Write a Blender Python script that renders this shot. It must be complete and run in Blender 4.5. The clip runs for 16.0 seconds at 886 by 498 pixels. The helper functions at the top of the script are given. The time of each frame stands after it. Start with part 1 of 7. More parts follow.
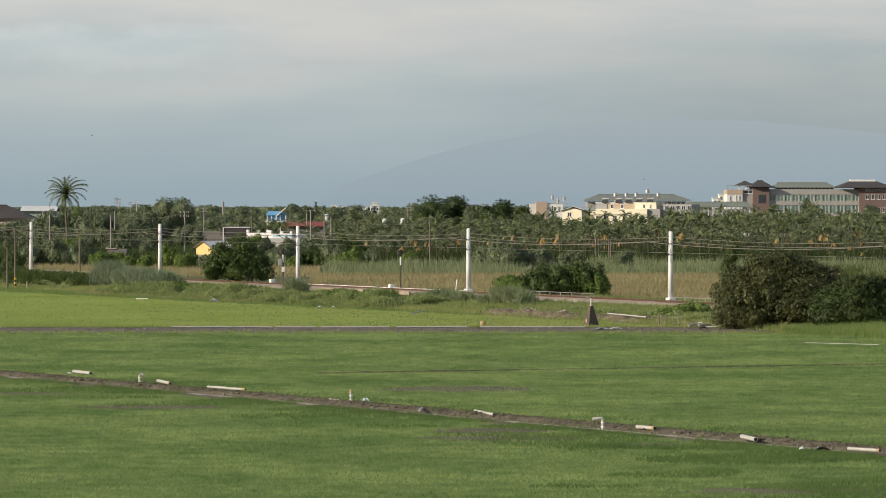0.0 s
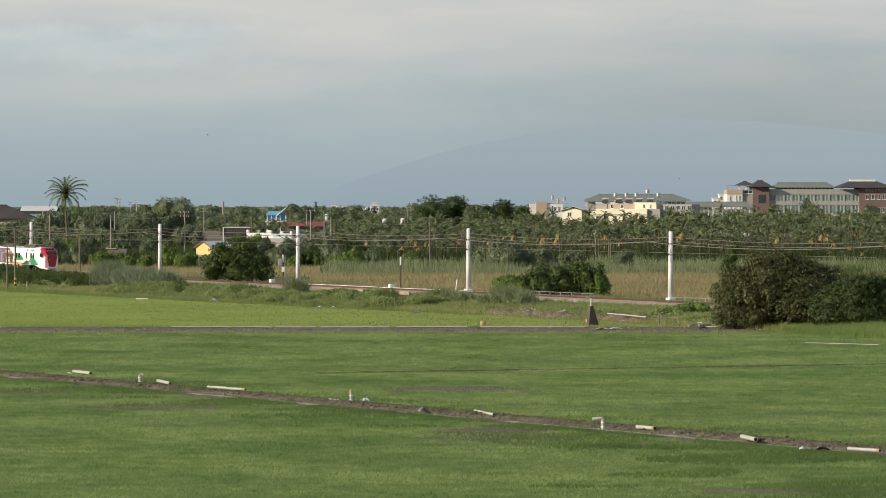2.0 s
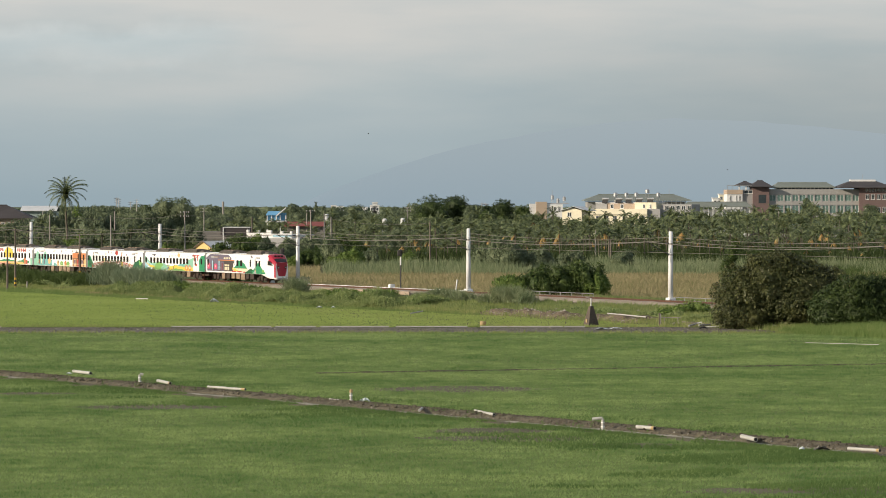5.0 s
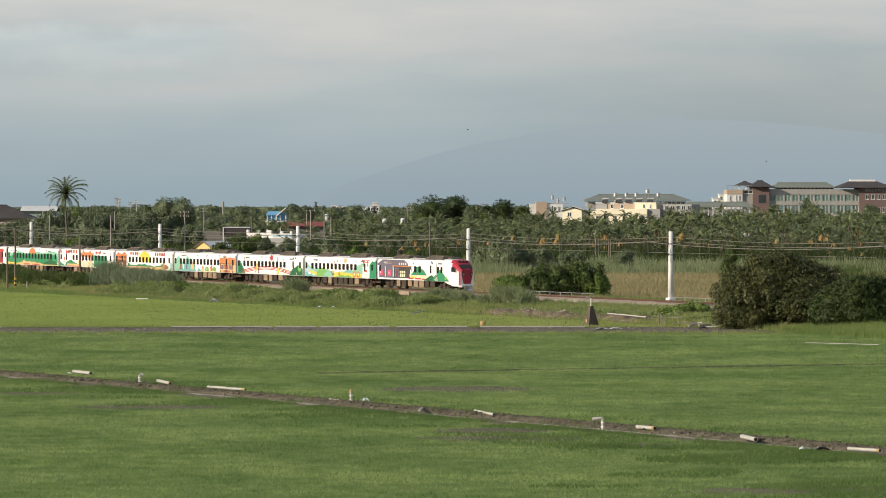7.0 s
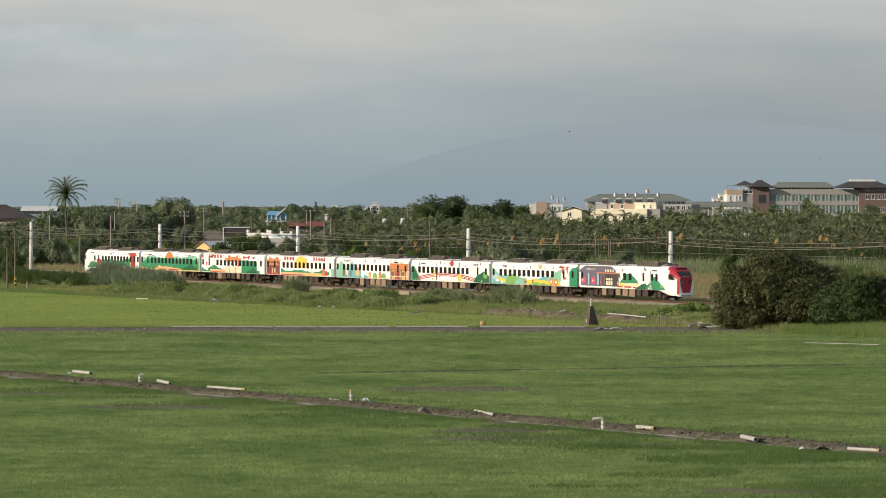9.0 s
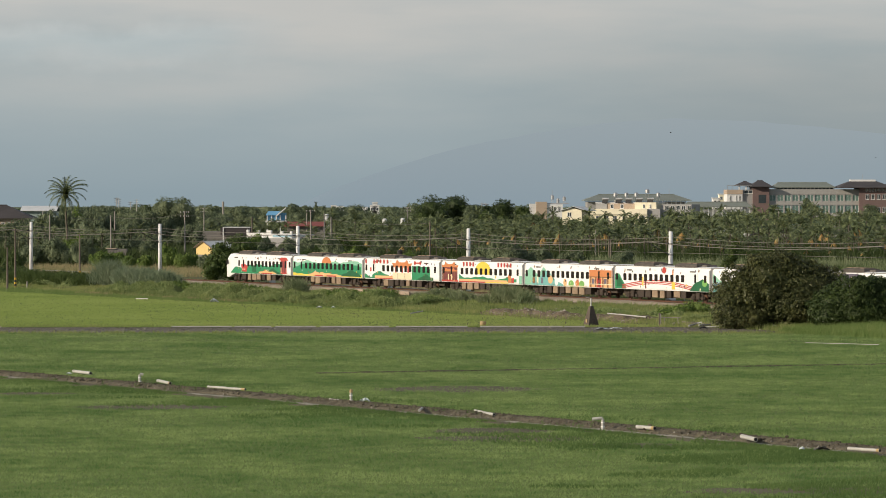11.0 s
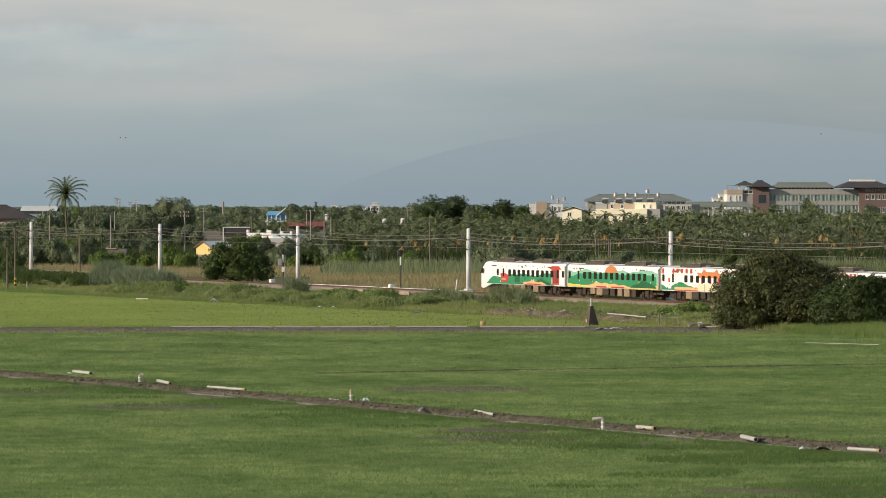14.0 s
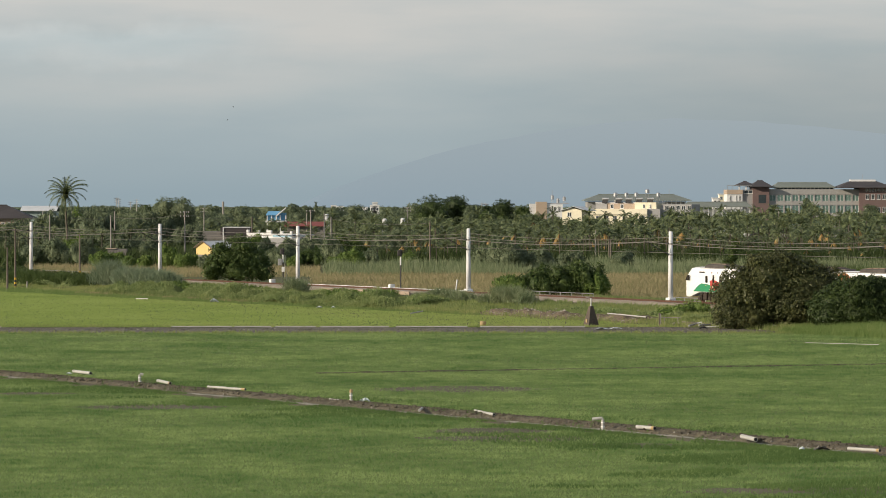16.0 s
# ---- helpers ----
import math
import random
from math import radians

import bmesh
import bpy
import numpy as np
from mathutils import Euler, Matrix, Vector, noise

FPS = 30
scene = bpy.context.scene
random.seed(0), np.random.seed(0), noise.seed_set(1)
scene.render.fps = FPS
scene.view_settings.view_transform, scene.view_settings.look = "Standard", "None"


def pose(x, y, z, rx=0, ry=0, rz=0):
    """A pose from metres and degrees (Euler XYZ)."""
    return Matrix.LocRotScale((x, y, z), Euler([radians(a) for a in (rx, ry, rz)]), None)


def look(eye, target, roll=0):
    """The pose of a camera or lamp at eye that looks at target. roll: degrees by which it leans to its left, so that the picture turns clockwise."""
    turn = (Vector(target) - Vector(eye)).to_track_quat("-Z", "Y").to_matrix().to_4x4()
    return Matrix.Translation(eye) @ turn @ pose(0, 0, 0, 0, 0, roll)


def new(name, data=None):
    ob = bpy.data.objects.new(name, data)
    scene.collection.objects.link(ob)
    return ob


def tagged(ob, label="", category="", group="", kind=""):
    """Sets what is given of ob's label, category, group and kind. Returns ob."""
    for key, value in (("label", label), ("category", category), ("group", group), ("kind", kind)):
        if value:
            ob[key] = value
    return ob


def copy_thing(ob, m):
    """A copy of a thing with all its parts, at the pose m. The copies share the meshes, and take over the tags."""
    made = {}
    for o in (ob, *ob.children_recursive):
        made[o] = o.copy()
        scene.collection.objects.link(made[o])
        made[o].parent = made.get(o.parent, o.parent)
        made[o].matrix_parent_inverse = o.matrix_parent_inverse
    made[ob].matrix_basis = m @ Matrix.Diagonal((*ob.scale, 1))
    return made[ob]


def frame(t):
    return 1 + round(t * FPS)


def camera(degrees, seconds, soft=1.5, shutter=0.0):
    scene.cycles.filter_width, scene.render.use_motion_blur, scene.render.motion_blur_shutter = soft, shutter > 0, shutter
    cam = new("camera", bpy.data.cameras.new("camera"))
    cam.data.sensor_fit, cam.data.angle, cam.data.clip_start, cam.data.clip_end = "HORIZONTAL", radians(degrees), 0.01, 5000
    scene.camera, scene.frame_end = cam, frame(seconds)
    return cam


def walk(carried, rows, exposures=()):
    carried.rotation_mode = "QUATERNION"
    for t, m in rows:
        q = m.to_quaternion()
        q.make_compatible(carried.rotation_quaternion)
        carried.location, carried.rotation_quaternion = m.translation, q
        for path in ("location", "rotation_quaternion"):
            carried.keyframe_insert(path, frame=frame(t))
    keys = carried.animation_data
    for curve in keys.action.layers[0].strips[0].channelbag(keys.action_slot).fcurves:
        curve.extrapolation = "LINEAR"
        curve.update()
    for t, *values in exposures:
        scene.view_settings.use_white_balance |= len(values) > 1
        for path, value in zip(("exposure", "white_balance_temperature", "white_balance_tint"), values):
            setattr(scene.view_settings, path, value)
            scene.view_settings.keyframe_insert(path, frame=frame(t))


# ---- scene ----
# ---- camera: stands still, raised above the fields ----
cam = camera(13.154, 16.0, soft=0.5, shutter=0.12)
EYE = look((0, 0, 13.5), (0, 1000, -0.18))
walk(cam, [(0, EYE), (16, EYE)], exposures=[(0, 0.0), (4, 0.0), (7, -0.01), (9, -0.16), (11, -0.22), (12.5, -0.23), (14, -0.18), (15.5, -0.1), (16, -0.08)])

# ---- sky and sun ----
SUN_TURN, SUN_RISE = radians(246), radians(20)   # compass from +y, clockwise: behind the camera, to its left
SUN_WAY = Vector((math.sin(SUN_TURN) * math.cos(SUN_RISE), math.cos(SUN_TURN) * math.cos(SUN_RISE), math.sin(SUN_RISE)))


def sky():
    world = bpy.data.worlds.new("overcast_sky")
    scene.world = world
    world.use_nodes = True
    nt = world.node_tree
    nt.nodes.clear()
    N, Lk = nt.nodes.new, nt.links.new
    out, bg = N("ShaderNodeOutputWorld"), N("ShaderNodeBackground")
    Lk(bg.outputs[0], out.inputs[0])
    tex = N("ShaderNodeTexSky")
    tex.sky_type, tex.sun_disc = "NISHITA", False
    tex.sun_elevation, tex.sun_rotation = SUN_RISE, SUN_TURN
    dim = N("ShaderNodeVectorMath")
    dim.operation = "SCALE"
    dim.inputs[3].default_value = 0.1
    Lk(tex.outputs[0], dim.inputs[0])
    co = N("ShaderNodeTexCoord")
    sep = N("ShaderNodeSeparateXYZ")
    Lk(co.outputs["Generated"], sep.inputs[0])
    # soft cloud banks, drawn out sideways
    stretch = N("ShaderNodeMapping")
    stretch.inputs["Scale"].default_value = (11, 11, 60)
    Lk(co.outputs["Generated"], stretch.inputs[0])
    no = N("ShaderNodeTexNoise")
    no.inputs["Scale"].default_value, no.inputs["Detail"].default_value, no.inputs["Roughness"].default_value = 1.0, 5, 0.5
    Lk(stretch.outputs[0], no.inputs[0])
    amp = N("ShaderNodeMath")
    amp.operation = "MULTIPLY_ADD"
    amp.inputs[1].default_value, amp.inputs[2].default_value = 2.0, -1.0
    Lk(no.outputs[0], amp.inputs[0])
    swell = N("ShaderNodeMath")
    swell.operation = "MULTIPLY"
    Lk(amp.outputs[0], swell.inputs[0])
    Lk(sep.outputs[2], swell.inputs[1])
    h = N("ShaderNodeMath")
    Lk(sep.outputs[2], h.inputs[0])
    Lk(swell.outputs[0], h.inputs[1])
    ramp = N("ShaderNodeValToRGB")
    stops = [(0.0, (0.325, 0.422, 0.482)), (0.015, (0.39, 0.475, 0.52)), (0.028, (0.475, 0.535, 0.558)), (0.042, (0.56, 0.585, 0.59)),
             (0.055, (0.64, 0.635, 0.62)), (0.25, (0.44, 0.47, 0.50)), (1.0, (0.25, 0.31, 0.40))]
    el = ramp.color_ramp.elements
    while len(el) < len(stops):
        el.new(0.5)
    for e, (p, c) in zip(el, stops):
        e.position, e.color = p, (*c, 1)
    Lk(h.outputs[0], ramp.inputs[0])
    mix = N("ShaderNodeMix")
    mix.data_type = "RGBA"
    mix.inputs[0].default_value = 0.88
    Lk(dim.outputs[0], mix.inputs[6])
    Lk(ramp.outputs[0], mix.inputs[7])
    # a pale bank of cloud low in the west, heavier air low in the east
    lump = N("ShaderNodeTexNoise")
    lump.inputs["Scale"].default_value, lump.inputs["Detail"].default_value, lump.inputs["Roughness"].default_value = 42, 5, 0.55
    Lk(co.outputs["Generated"], lump.inputs[0])
    lift = N("ShaderNodeMath")
    lift.operation = "MULTIPLY_ADD"
    lift.inputs[1].default_value = -0.022
    Lk(lump.outputs[0], lift.inputs[0])
    Lk(sep.outputs[2], lift.inputs[2])
    bank = N("ShaderNodeValToRGB")
    el = bank.color_ramp.elements
    while len(el) < 4:
        el.new(0.5)
    for e, (p, c) in zip(el, ((0.0, 0.0), (0.0225, 0.0), (0.0305, 1.0), (0.0345, 0.15))):
        e.position, e.color = p, (c, c, c, 1)
    Lk(lift.outputs[0], bank.inputs[0])
    west = N("ShaderNodeMapRange")
    west.interpolation_type = "SMOOTHSTEP"
    west.inputs[1].default_value, west.inputs[2].default_value, west.inputs[3].default_value, west.inputs[4].default_value = -0.075, -0.03, 0.15, 0.0
    Lk(sep.outputs[0], west.inputs[0])
    glow = N("ShaderNodeMath")
    glow.operation = "MULTIPLY_ADD"
    glow.inputs[2].default_value = 1.0
    Lk(bank.outputs[0], glow.inputs[0])
    Lk(west.outputs[0], glow.inputs[1])
    east = N("ShaderNodeMapRange")
    east.interpolation_type = "SMOOTHSTEP"
    east.inputs[1].default_value, east.inputs[2].default_value, east.inputs[3].default_value, east.inputs[4].default_value = -0.03, 0.11, 0.0, 0.17
    Lk(sep.outputs[0], east.inputs[0])
    low = N("ShaderNodeMapRange")
    low.interpolation_type = "SMOOTHSTEP"
    low.inputs[1].default_value, low.inputs[2].default_value, low.inputs[3].default_value, low.inputs[4].default_value = 0.025, 0.055, 1.0, 0.0
    Lk(sep.outputs[2], low.inputs[0])
    heavy = N("ShaderNodeMath")
    heavy.operation = "MULTIPLY"
    Lk(east.outputs[0], heavy.inputs[0])
    Lk(low.outputs[0], heavy.inputs[1])
    both = N("ShaderNodeMath")
    both.operation = "SUBTRACT"
    Lk(glow.outputs[0], both.inputs[0])
    Lk(heavy.outputs[0], both.inputs[1])
    tone = N("ShaderNodeVectorMath")
    tone.operation = "SCALE"
    Lk(mix.outputs[2], tone.inputs[0])
    Lk(both.outputs[0], tone.inputs[3])
    Lk(tone.outputs[0], bg.inputs[0])
    bg.inputs[1].default_value = 1.0
    sun = new("sun", bpy.data.lights.new("sun", "SUN"))
    sun.data.energy, sun.data.angle, sun.data.color = 5.0, radians(1.5), (1.0, 0.86, 0.68)
    sun.matrix_world = look(SUN_WAY * 100, (0, 0, 0))


sky()


# ---- materials ----
def mat(name, a, b=None, rough=0.8, scale=1.0, fine=None, metal=0.0, bump=0.0, rand=0.0, island=False, trans=0.0, space="Object", spec=0.3, hard=1.0):
    """Two colours mixed by noise at two scales; rand varies each object or each loose piece."""
    m = bpy.data.materials.new(name)
    m.use_nodes = True
    nt = m.node_tree
    bs = nt.nodes["Principled BSDF"]
    N, Lk = nt.nodes.new, nt.links.new
    bs.inputs["Roughness"].default_value, bs.inputs["Metallic"].default_value = rough, metal
    bs.inputs["Specular IOR Level"].default_value = spec
    b = b or tuple(c * 0.8 for c in a)
    co = N("ShaderNodeTexCoord") if space == "Object" else N("ShaderNodeNewGeometry")
    src = co.outputs["Object" if space == "Object" else "Position"]
    n1, n2 = N("ShaderNodeTexNoise"), N("ShaderNodeTexNoise")
    for n, s, dt in ((n1, scale, 3), (n2, fine or scale * 9, 4)):
        n.inputs["Scale"].default_value, n.inputs["Detail"].default_value = s, dt
        Lk(src, n.inputs["Vector"])
    add = N("ShaderNodeMath")
    Lk(n1.outputs[0], add.inputs[0])
    Lk(n2.outputs[0], add.inputs[1])
    last = add
    if rand:
        g = N("ShaderNodeNewGeometry" if island else "ShaderNodeObjectInfo")
        ma = N("ShaderNodeMath")
        ma.operation = "MULTIPLY_ADD"
        ma.inputs[1].default_value = rand
        Lk(g.outputs["Random Per Island" if island else "Random"], ma.inputs[0])
        Lk(add.outputs[0], ma.inputs[2])
        last = ma
    mr = N("ShaderNodeMapRange")
    mr.inputs[1].default_value, mr.inputs[2].default_value = 1.0 - 0.28 / hard + rand * 0.15, 1.0 + 0.28 / hard + rand * 0.85
    Lk(last.outputs[0], mr.inputs[0])
    mix = N("ShaderNodeMix")
    mix.data_type = "RGBA"
    mix.inputs[6].default_value, mix.inputs[7].default_value = (*a, 1), (*b, 1)
    Lk(mr.outputs[0], mix.inputs[0])
    Lk(mix.outputs[2], bs.inputs["Base Color"])
    if bump:
        bp = N("ShaderNodeBump")
        bp.inputs["Strength"].default_value, bp.inputs["Distance"].default_value = 0.8, bump
        Lk(n2.outputs[0], bp.inputs["Height"])
        Lk(bp.outputs[0], bs.inputs["Normal"])
    if trans:
        tr = N("ShaderNodeBsdfTranslucent")
        Lk(mix.outputs[2], tr.inputs[0])
        ms = N("ShaderNodeMixShader")
        ms.inputs[0].default_value = trans
        Lk(bs.outputs[0], ms.inputs[1])
        Lk(tr.outputs[0], ms.inputs[2])
        Lk(ms.outputs[0], nt.nodes["Material Output"].inputs[0])
    return m


GROUND = mat("soil_and_weeds", (0.085, 0.11, 0.035), (0.10, 0.085, 0.045), 0.95, 0.05, 0.8, bump=0.05, space="World")
RICE = mat("young_rice", (0.127, 0.225, 0.068), (0.342, 0.44, 0.170), 0.7, 0.085, 0.55, rand=0.1, island=True, trans=0.42, space="World", hard=1.8)
RICE_FAR = mat("ripening_rice", (0.30, 0.395, 0.105), (0.415, 0.50, 0.16), 0.7, 0.05, 0.4, rand=0.1, island=True, trans=0.4, space="World")
MUD = mat("wet_field_soil", (0.085, 0.076, 0.045), (0.14, 0.128, 0.075), 0.85, 0.15, 2.0, bump=0.03, space="World")
FIELD = mat("field_soil_under_rice", (0.10, 0.15, 0.03), (0.13, 0.19, 0.035), 0.95, 0.07, 0.9, bump=0.03, space="World")
EARTH = mat("turned_earth", (0.060, 0.052, 0.037), (0.155, 0.136, 0.095), 0.95, 1.5, 9, bump=0.08, space="World")
DRYEARTH = mat("dry_bank_earth", (0.085, 0.065, 0.045), (0.23, 0.18, 0.125), 0.95, 0.8, 6, bump=0.08, space="World")
WETEARTH = mat("pale_damp_silt", (0.30, 0.285, 0.24), (0.15, 0.14, 0.11), 0.55, 0.8, 5, space="World")
PATHGRAVEL = mat("grey_path_gravel", (0.082, 0.074, 0.058), (0.18, 0.165, 0.135), 0.95, 0.9, 7, bump=0.03, space="World")
BALLAST = mat("ballast_stone", (0.20, 0.165, 0.125), (0.34, 0.295, 0.235), 0.95, 1.0, 9, bump=0.05, space="World")
RUST = mat("rusty_rail_steel", (0.15, 0.08, 0.052), (0.10, 0.058, 0.04), 0.6, 0.7, 5, metal=0.3)
CONC = mat("weathered_concrete", (0.42, 0.38, 0.33), (0.30, 0.27, 0.23), 0.9, 0.6, 6, bump=0.01)
MAST = mat("white_mast_concrete", (0.82, 0.82, 0.82), (0.70, 0.70, 0.69), 0.8, 0.5, 5)
OLDWOOD = mat("grey_pole_timber", (0.19, 0.16, 0.13), (0.12, 0.10, 0.085), 0.9, 0.8, 7)
GREYPOLE = mat("grey_pole_concrete", (0.33, 0.31, 0.28), (0.25, 0.235, 0.21), 0.85, 0.6, 6)
DARKSTEEL = mat("dark_grey_steel", (0.045, 0.045, 0.045), (0.07, 0.065, 0.06), 0.6, 1.5, 9)
STEEL = mat("galvanised_steel", (0.45, 0.45, 0.44), (0.34, 0.34, 0.33), 0.45, 1.5, 9, metal=0.6)
WIRE = mat("overhead_wire", (0.20, 0.19, 0.17), (0.15, 0.14, 0.12), 0.6, 1)
PVC = mat("grey_plastic_pipe", (0.50, 0.49, 0.46), (0.38, 0.37, 0.34), 0.55, 1.2, 6)
PVC_OCHRE = mat("ochre_plastic_pipe", (0.45, 0.33, 0.17), (0.38, 0.27, 0.13), 0.55, 1.5, 6)
DARK = mat("hollow_shade_paint", (0.02, 0.02, 0.02), (0.03, 0.03, 0.03), 0.9)
WHITE = mat("white_paint", (0.74, 0.74, 0.72), (0.66, 0.65, 0.62), 0.6, 0.5, 4)
LITTER = mat("white_plastic_litter", (0.62, 0.66, 0.68), (0.45, 0.5, 0.52), 0.5, 3, 12)
YELLOWPAINT = mat("yellow_warning_paint", (0.58, 0.36, 0.03), (0.48, 0.30, 0.04), 0.7, 1)
BLACKPAINT = mat("black_warning_paint", (0.03, 0.03, 0.03), (0.05, 0.045, 0.04), 0.7, 1)
BARK = mat("tree_bark", (0.13, 0.10, 0.07), (0.08, 0.065, 0.05), 0.95, 1.0, 8)
PALMBARK = mat("palm_trunk_bark", (0.14, 0.125, 0.095), (0.09, 0.08, 0.06), 0.95, 1.0, 8)
LEAF = mat("broad_leaves", (0.036, 0.068, 0.015), (0.105, 0.145, 0.038), 0.55, 0.5, 3, rand=0.9, island=True, trans=0.25)
LEAF_OLIVE = mat("olive_mango_leaves", (0.026, 0.040, 0.011), (0.135, 0.138, 0.05), 0.5, 0.5, 3, rand=0.9, island=True, trans=0.15)
LEAF_DEEP = mat("deep_green_leaves", (0.019, 0.037, 0.009), (0.070, 0.102, 0.025), 0.55, 0.5, 3, rand=0.9, island=True, trans=0.2)
LEAF_LIGHT = mat("fresh_green_leaves", (0.085, 0.155, 0.028), (0.21, 0.275, 0.07), 0.55, 0.5, 3, rand=0.9, island=True, trans=0.3)
# LEAF_FAR and FROND: distance haze put into the greens, paler and bluer
LEAF_FAR = mat("hazed_tree_leaves", (0.092, 0.13, 0.074), (0.215, 0.25, 0.135), 0.6, 0.15, 1, rand=0.6, island=True, trans=0.25)
FROND = mat("palm_fronds", (0.046, 0.074, 0.032), (0.245, 0.28, 0.125), 0.5, 0.25, 1.2, rand=0.6, island=True, trans=0.2, space="World", hard=1.7)
DRYFROND = mat("dry_orange_fronds", (0.44, 0.27, 0.09), (0.30, 0.21, 0.08), 0.7, 0.5, 3, rand=0.6, island=True)
VINE = mat("bank_creepers", (0.10, 0.165, 0.042), (0.33, 0.37, 0.15), 0.6, 0.15, 1.0, rand=0.9, island=True, trans=0.3, space="World")
WEED = mat("bank_grass", (0.17, 0.255, 0.055), (0.40, 0.40, 0.17), 0.7, 0.12, 0.8, rand=0.8, island=True, trans=0.3, space="World")
FURROWGRASS = mat("dark_furrow_grass", (0.065, 0.135, 0.035), (0.18, 0.26, 0.08), 0.7, 0.15, 0.9, rand=0.5, island=True, trans=0.35, space="World")
REED = mat("grey_green_reeds", (0.11, 0.165, 0.075), (0.33, 0.36, 0.20), 0.65, 0.3, 1.0, rand=0.8, island=True, trans=0.3, space="World")
FRESHGRASS = mat("fresh_bank_grass", (0.115, 0.20, 0.045), (0.275, 0.35, 0.12), 0.7, 0.12, 0.8, rand=0.8, island=True, trans=0.35, space="World")
BANKREED = mat("blue_green_reeds", (0.10, 0.155, 0.085), (0.32, 0.37, 0.235), 0.65, 0.3, 1.0, rand=0.8, island=True, trans=0.35, space="World")
STRAW = mat("dry_maize_stalks", (0.46, 0.375, 0.215), (0.22, 0.225, 0.10), 0.85, 0.05, 0.5, rand=0.9, island=True, trans=0.3, space="World")


# ---- mesh tools ----
class Build:
    """Collects plain geometry for one mesh."""

    def __init__(self):
        self.v, self.f, self.m = [], [], []

    def add(self, verts, faces, mi=0):
        o = len(self.v)
        self.v += [tuple(p) for p in verts]
        self.f += [tuple(i + o for i in q) for q in faces]
        self.m += [mi] * len(faces)
        return self

    def box(self, x0, x1, y0, y1, z0, z1, mi=0, c=0.0):
        """A box; c takes the upright and upper edges off."""
        if c <= 0:
            v = [(x, y, z) for z in (z0, z1) for x, y in ((x0, y0), (x1, y0), (x1, y1), (x0, y1))]
            f = [(3, 2, 1, 0), (4, 5, 6, 7), (0, 1, 5, 4), (1, 2, 6, 5), (2, 3, 7, 6), (3, 0, 4, 7)]
            return self.add(v, f, mi)
        rings = []
        for z, i in ((z0, 0), (z1 - c, 0), (z1, c)):
            a, b, g, h = x0 + i, x1 - i, y0 + i, y1 - i
            rings.append([(a + c, g, z), (b - c, g, z), (b, g + c, z), (b, h - c, z), (b - c, h, z), (a + c, h, z), (a, h - c, z), (a, g + c, z)])
        return self.loft(rings, mi)

    def loft(self, rings, mi=0, caps=True, close=True):
        n = len(rings[0])
        v = [p for ring in rings for p in ring]
        f = []
        for i in range(len(rings) - 1):
            for j in range(n if close else n - 1):
                k = (j + 1) % n
                f.append((i * n + j, i * n + k, (i + 1) * n + k, (i + 1) * n + j))
        if caps:
            f += [tuple(range(n - 1, -1, -1)), tuple(range((len(rings) - 1) * n, len(rings) * n))]
        return self.add(v, f, mi)

    def tube(self, pts, rad, n=6, mi=0):
        """A round bar through pts; rad is one radius or one for each point."""
        pts = [Vector(p) for p in pts]
        rad = rad if isinstance(rad, (list, tuple)) else [rad] * len(pts)
        rings = []
        for i, p in enumerate(pts):
            way = (pts[min(i + 1, len(pts) - 1)] - pts[max(i - 1, 0)]).normalized()
            side = way.cross(Vector((0, 0, 1)) if abs(way.z) < 0.9 else Vector((1, 0, 0))).normalized()
            up = side.cross(way)
            rings.append([tuple(p + (side * math.cos(2 * math.pi * j / n) + up * math.sin(2 * math.pi * j / n)) * rad[i]) for j in range(n)])
        return self.loft(rings, mi)

    def mesh(self, name, mats, smooth=False):
        me = bpy.data.meshes.new(name)
        me.from_pydata(self.v, [], self.f)
        for m in mats if isinstance(mats, (list, tuple)) else [mats]:
            me.materials.append(m)
        me.polygons.foreach_set("material_index", self.m)
        if smooth:
            me.polygons.foreach_set("use_smooth", [True] * len(self.f))
        me.update()
        return me


def mesh_of(name, verts, corners, material):
    """A mesh of many alike faces from arrays: verts (n, 3), taken corners by corners."""
    n = len(verts)
    me = bpy.data.meshes.new(name)
    me.vertices.add(n)
    me.vertices.foreach_set("co", np.asarray(verts, np.float32).ravel())
    me.loops.add(n)
    me.loops.foreach_set("vertex_index", np.arange(n, dtype=np.int32))
    me.polygons.add(n // corners)
    me.polygons.foreach_set("loop_start", np.arange(0, n, corners, dtype=np.int32))
    me.update(calc_edges=True)
    me.materials.append(material)
    return me


def part(name, geo, material, parent, label="", smooth=False):
    me = geo.mesh(name, material, smooth) if isinstance(geo, Build) else geo
    ob = new(name, me)
    ob.parent = parent
    return tagged(ob, label)


def thing(name, m, label, category, group="", kind=""):
    ob = new(name)
    ob.matrix_basis = m
    return tagged(ob, label, category, group, kind)


def single(name, geo, material, label, category, group="", kind="", m=None, smooth=False):
    me = geo.mesh(name, material, smooth) if isinstance(geo, Build) else geo
    ob = new(name, me)
    if m is not None:
        ob.matrix_basis = m
    return tagged(ob, label, category, group, kind)


rng = np.random.default_rng(7)


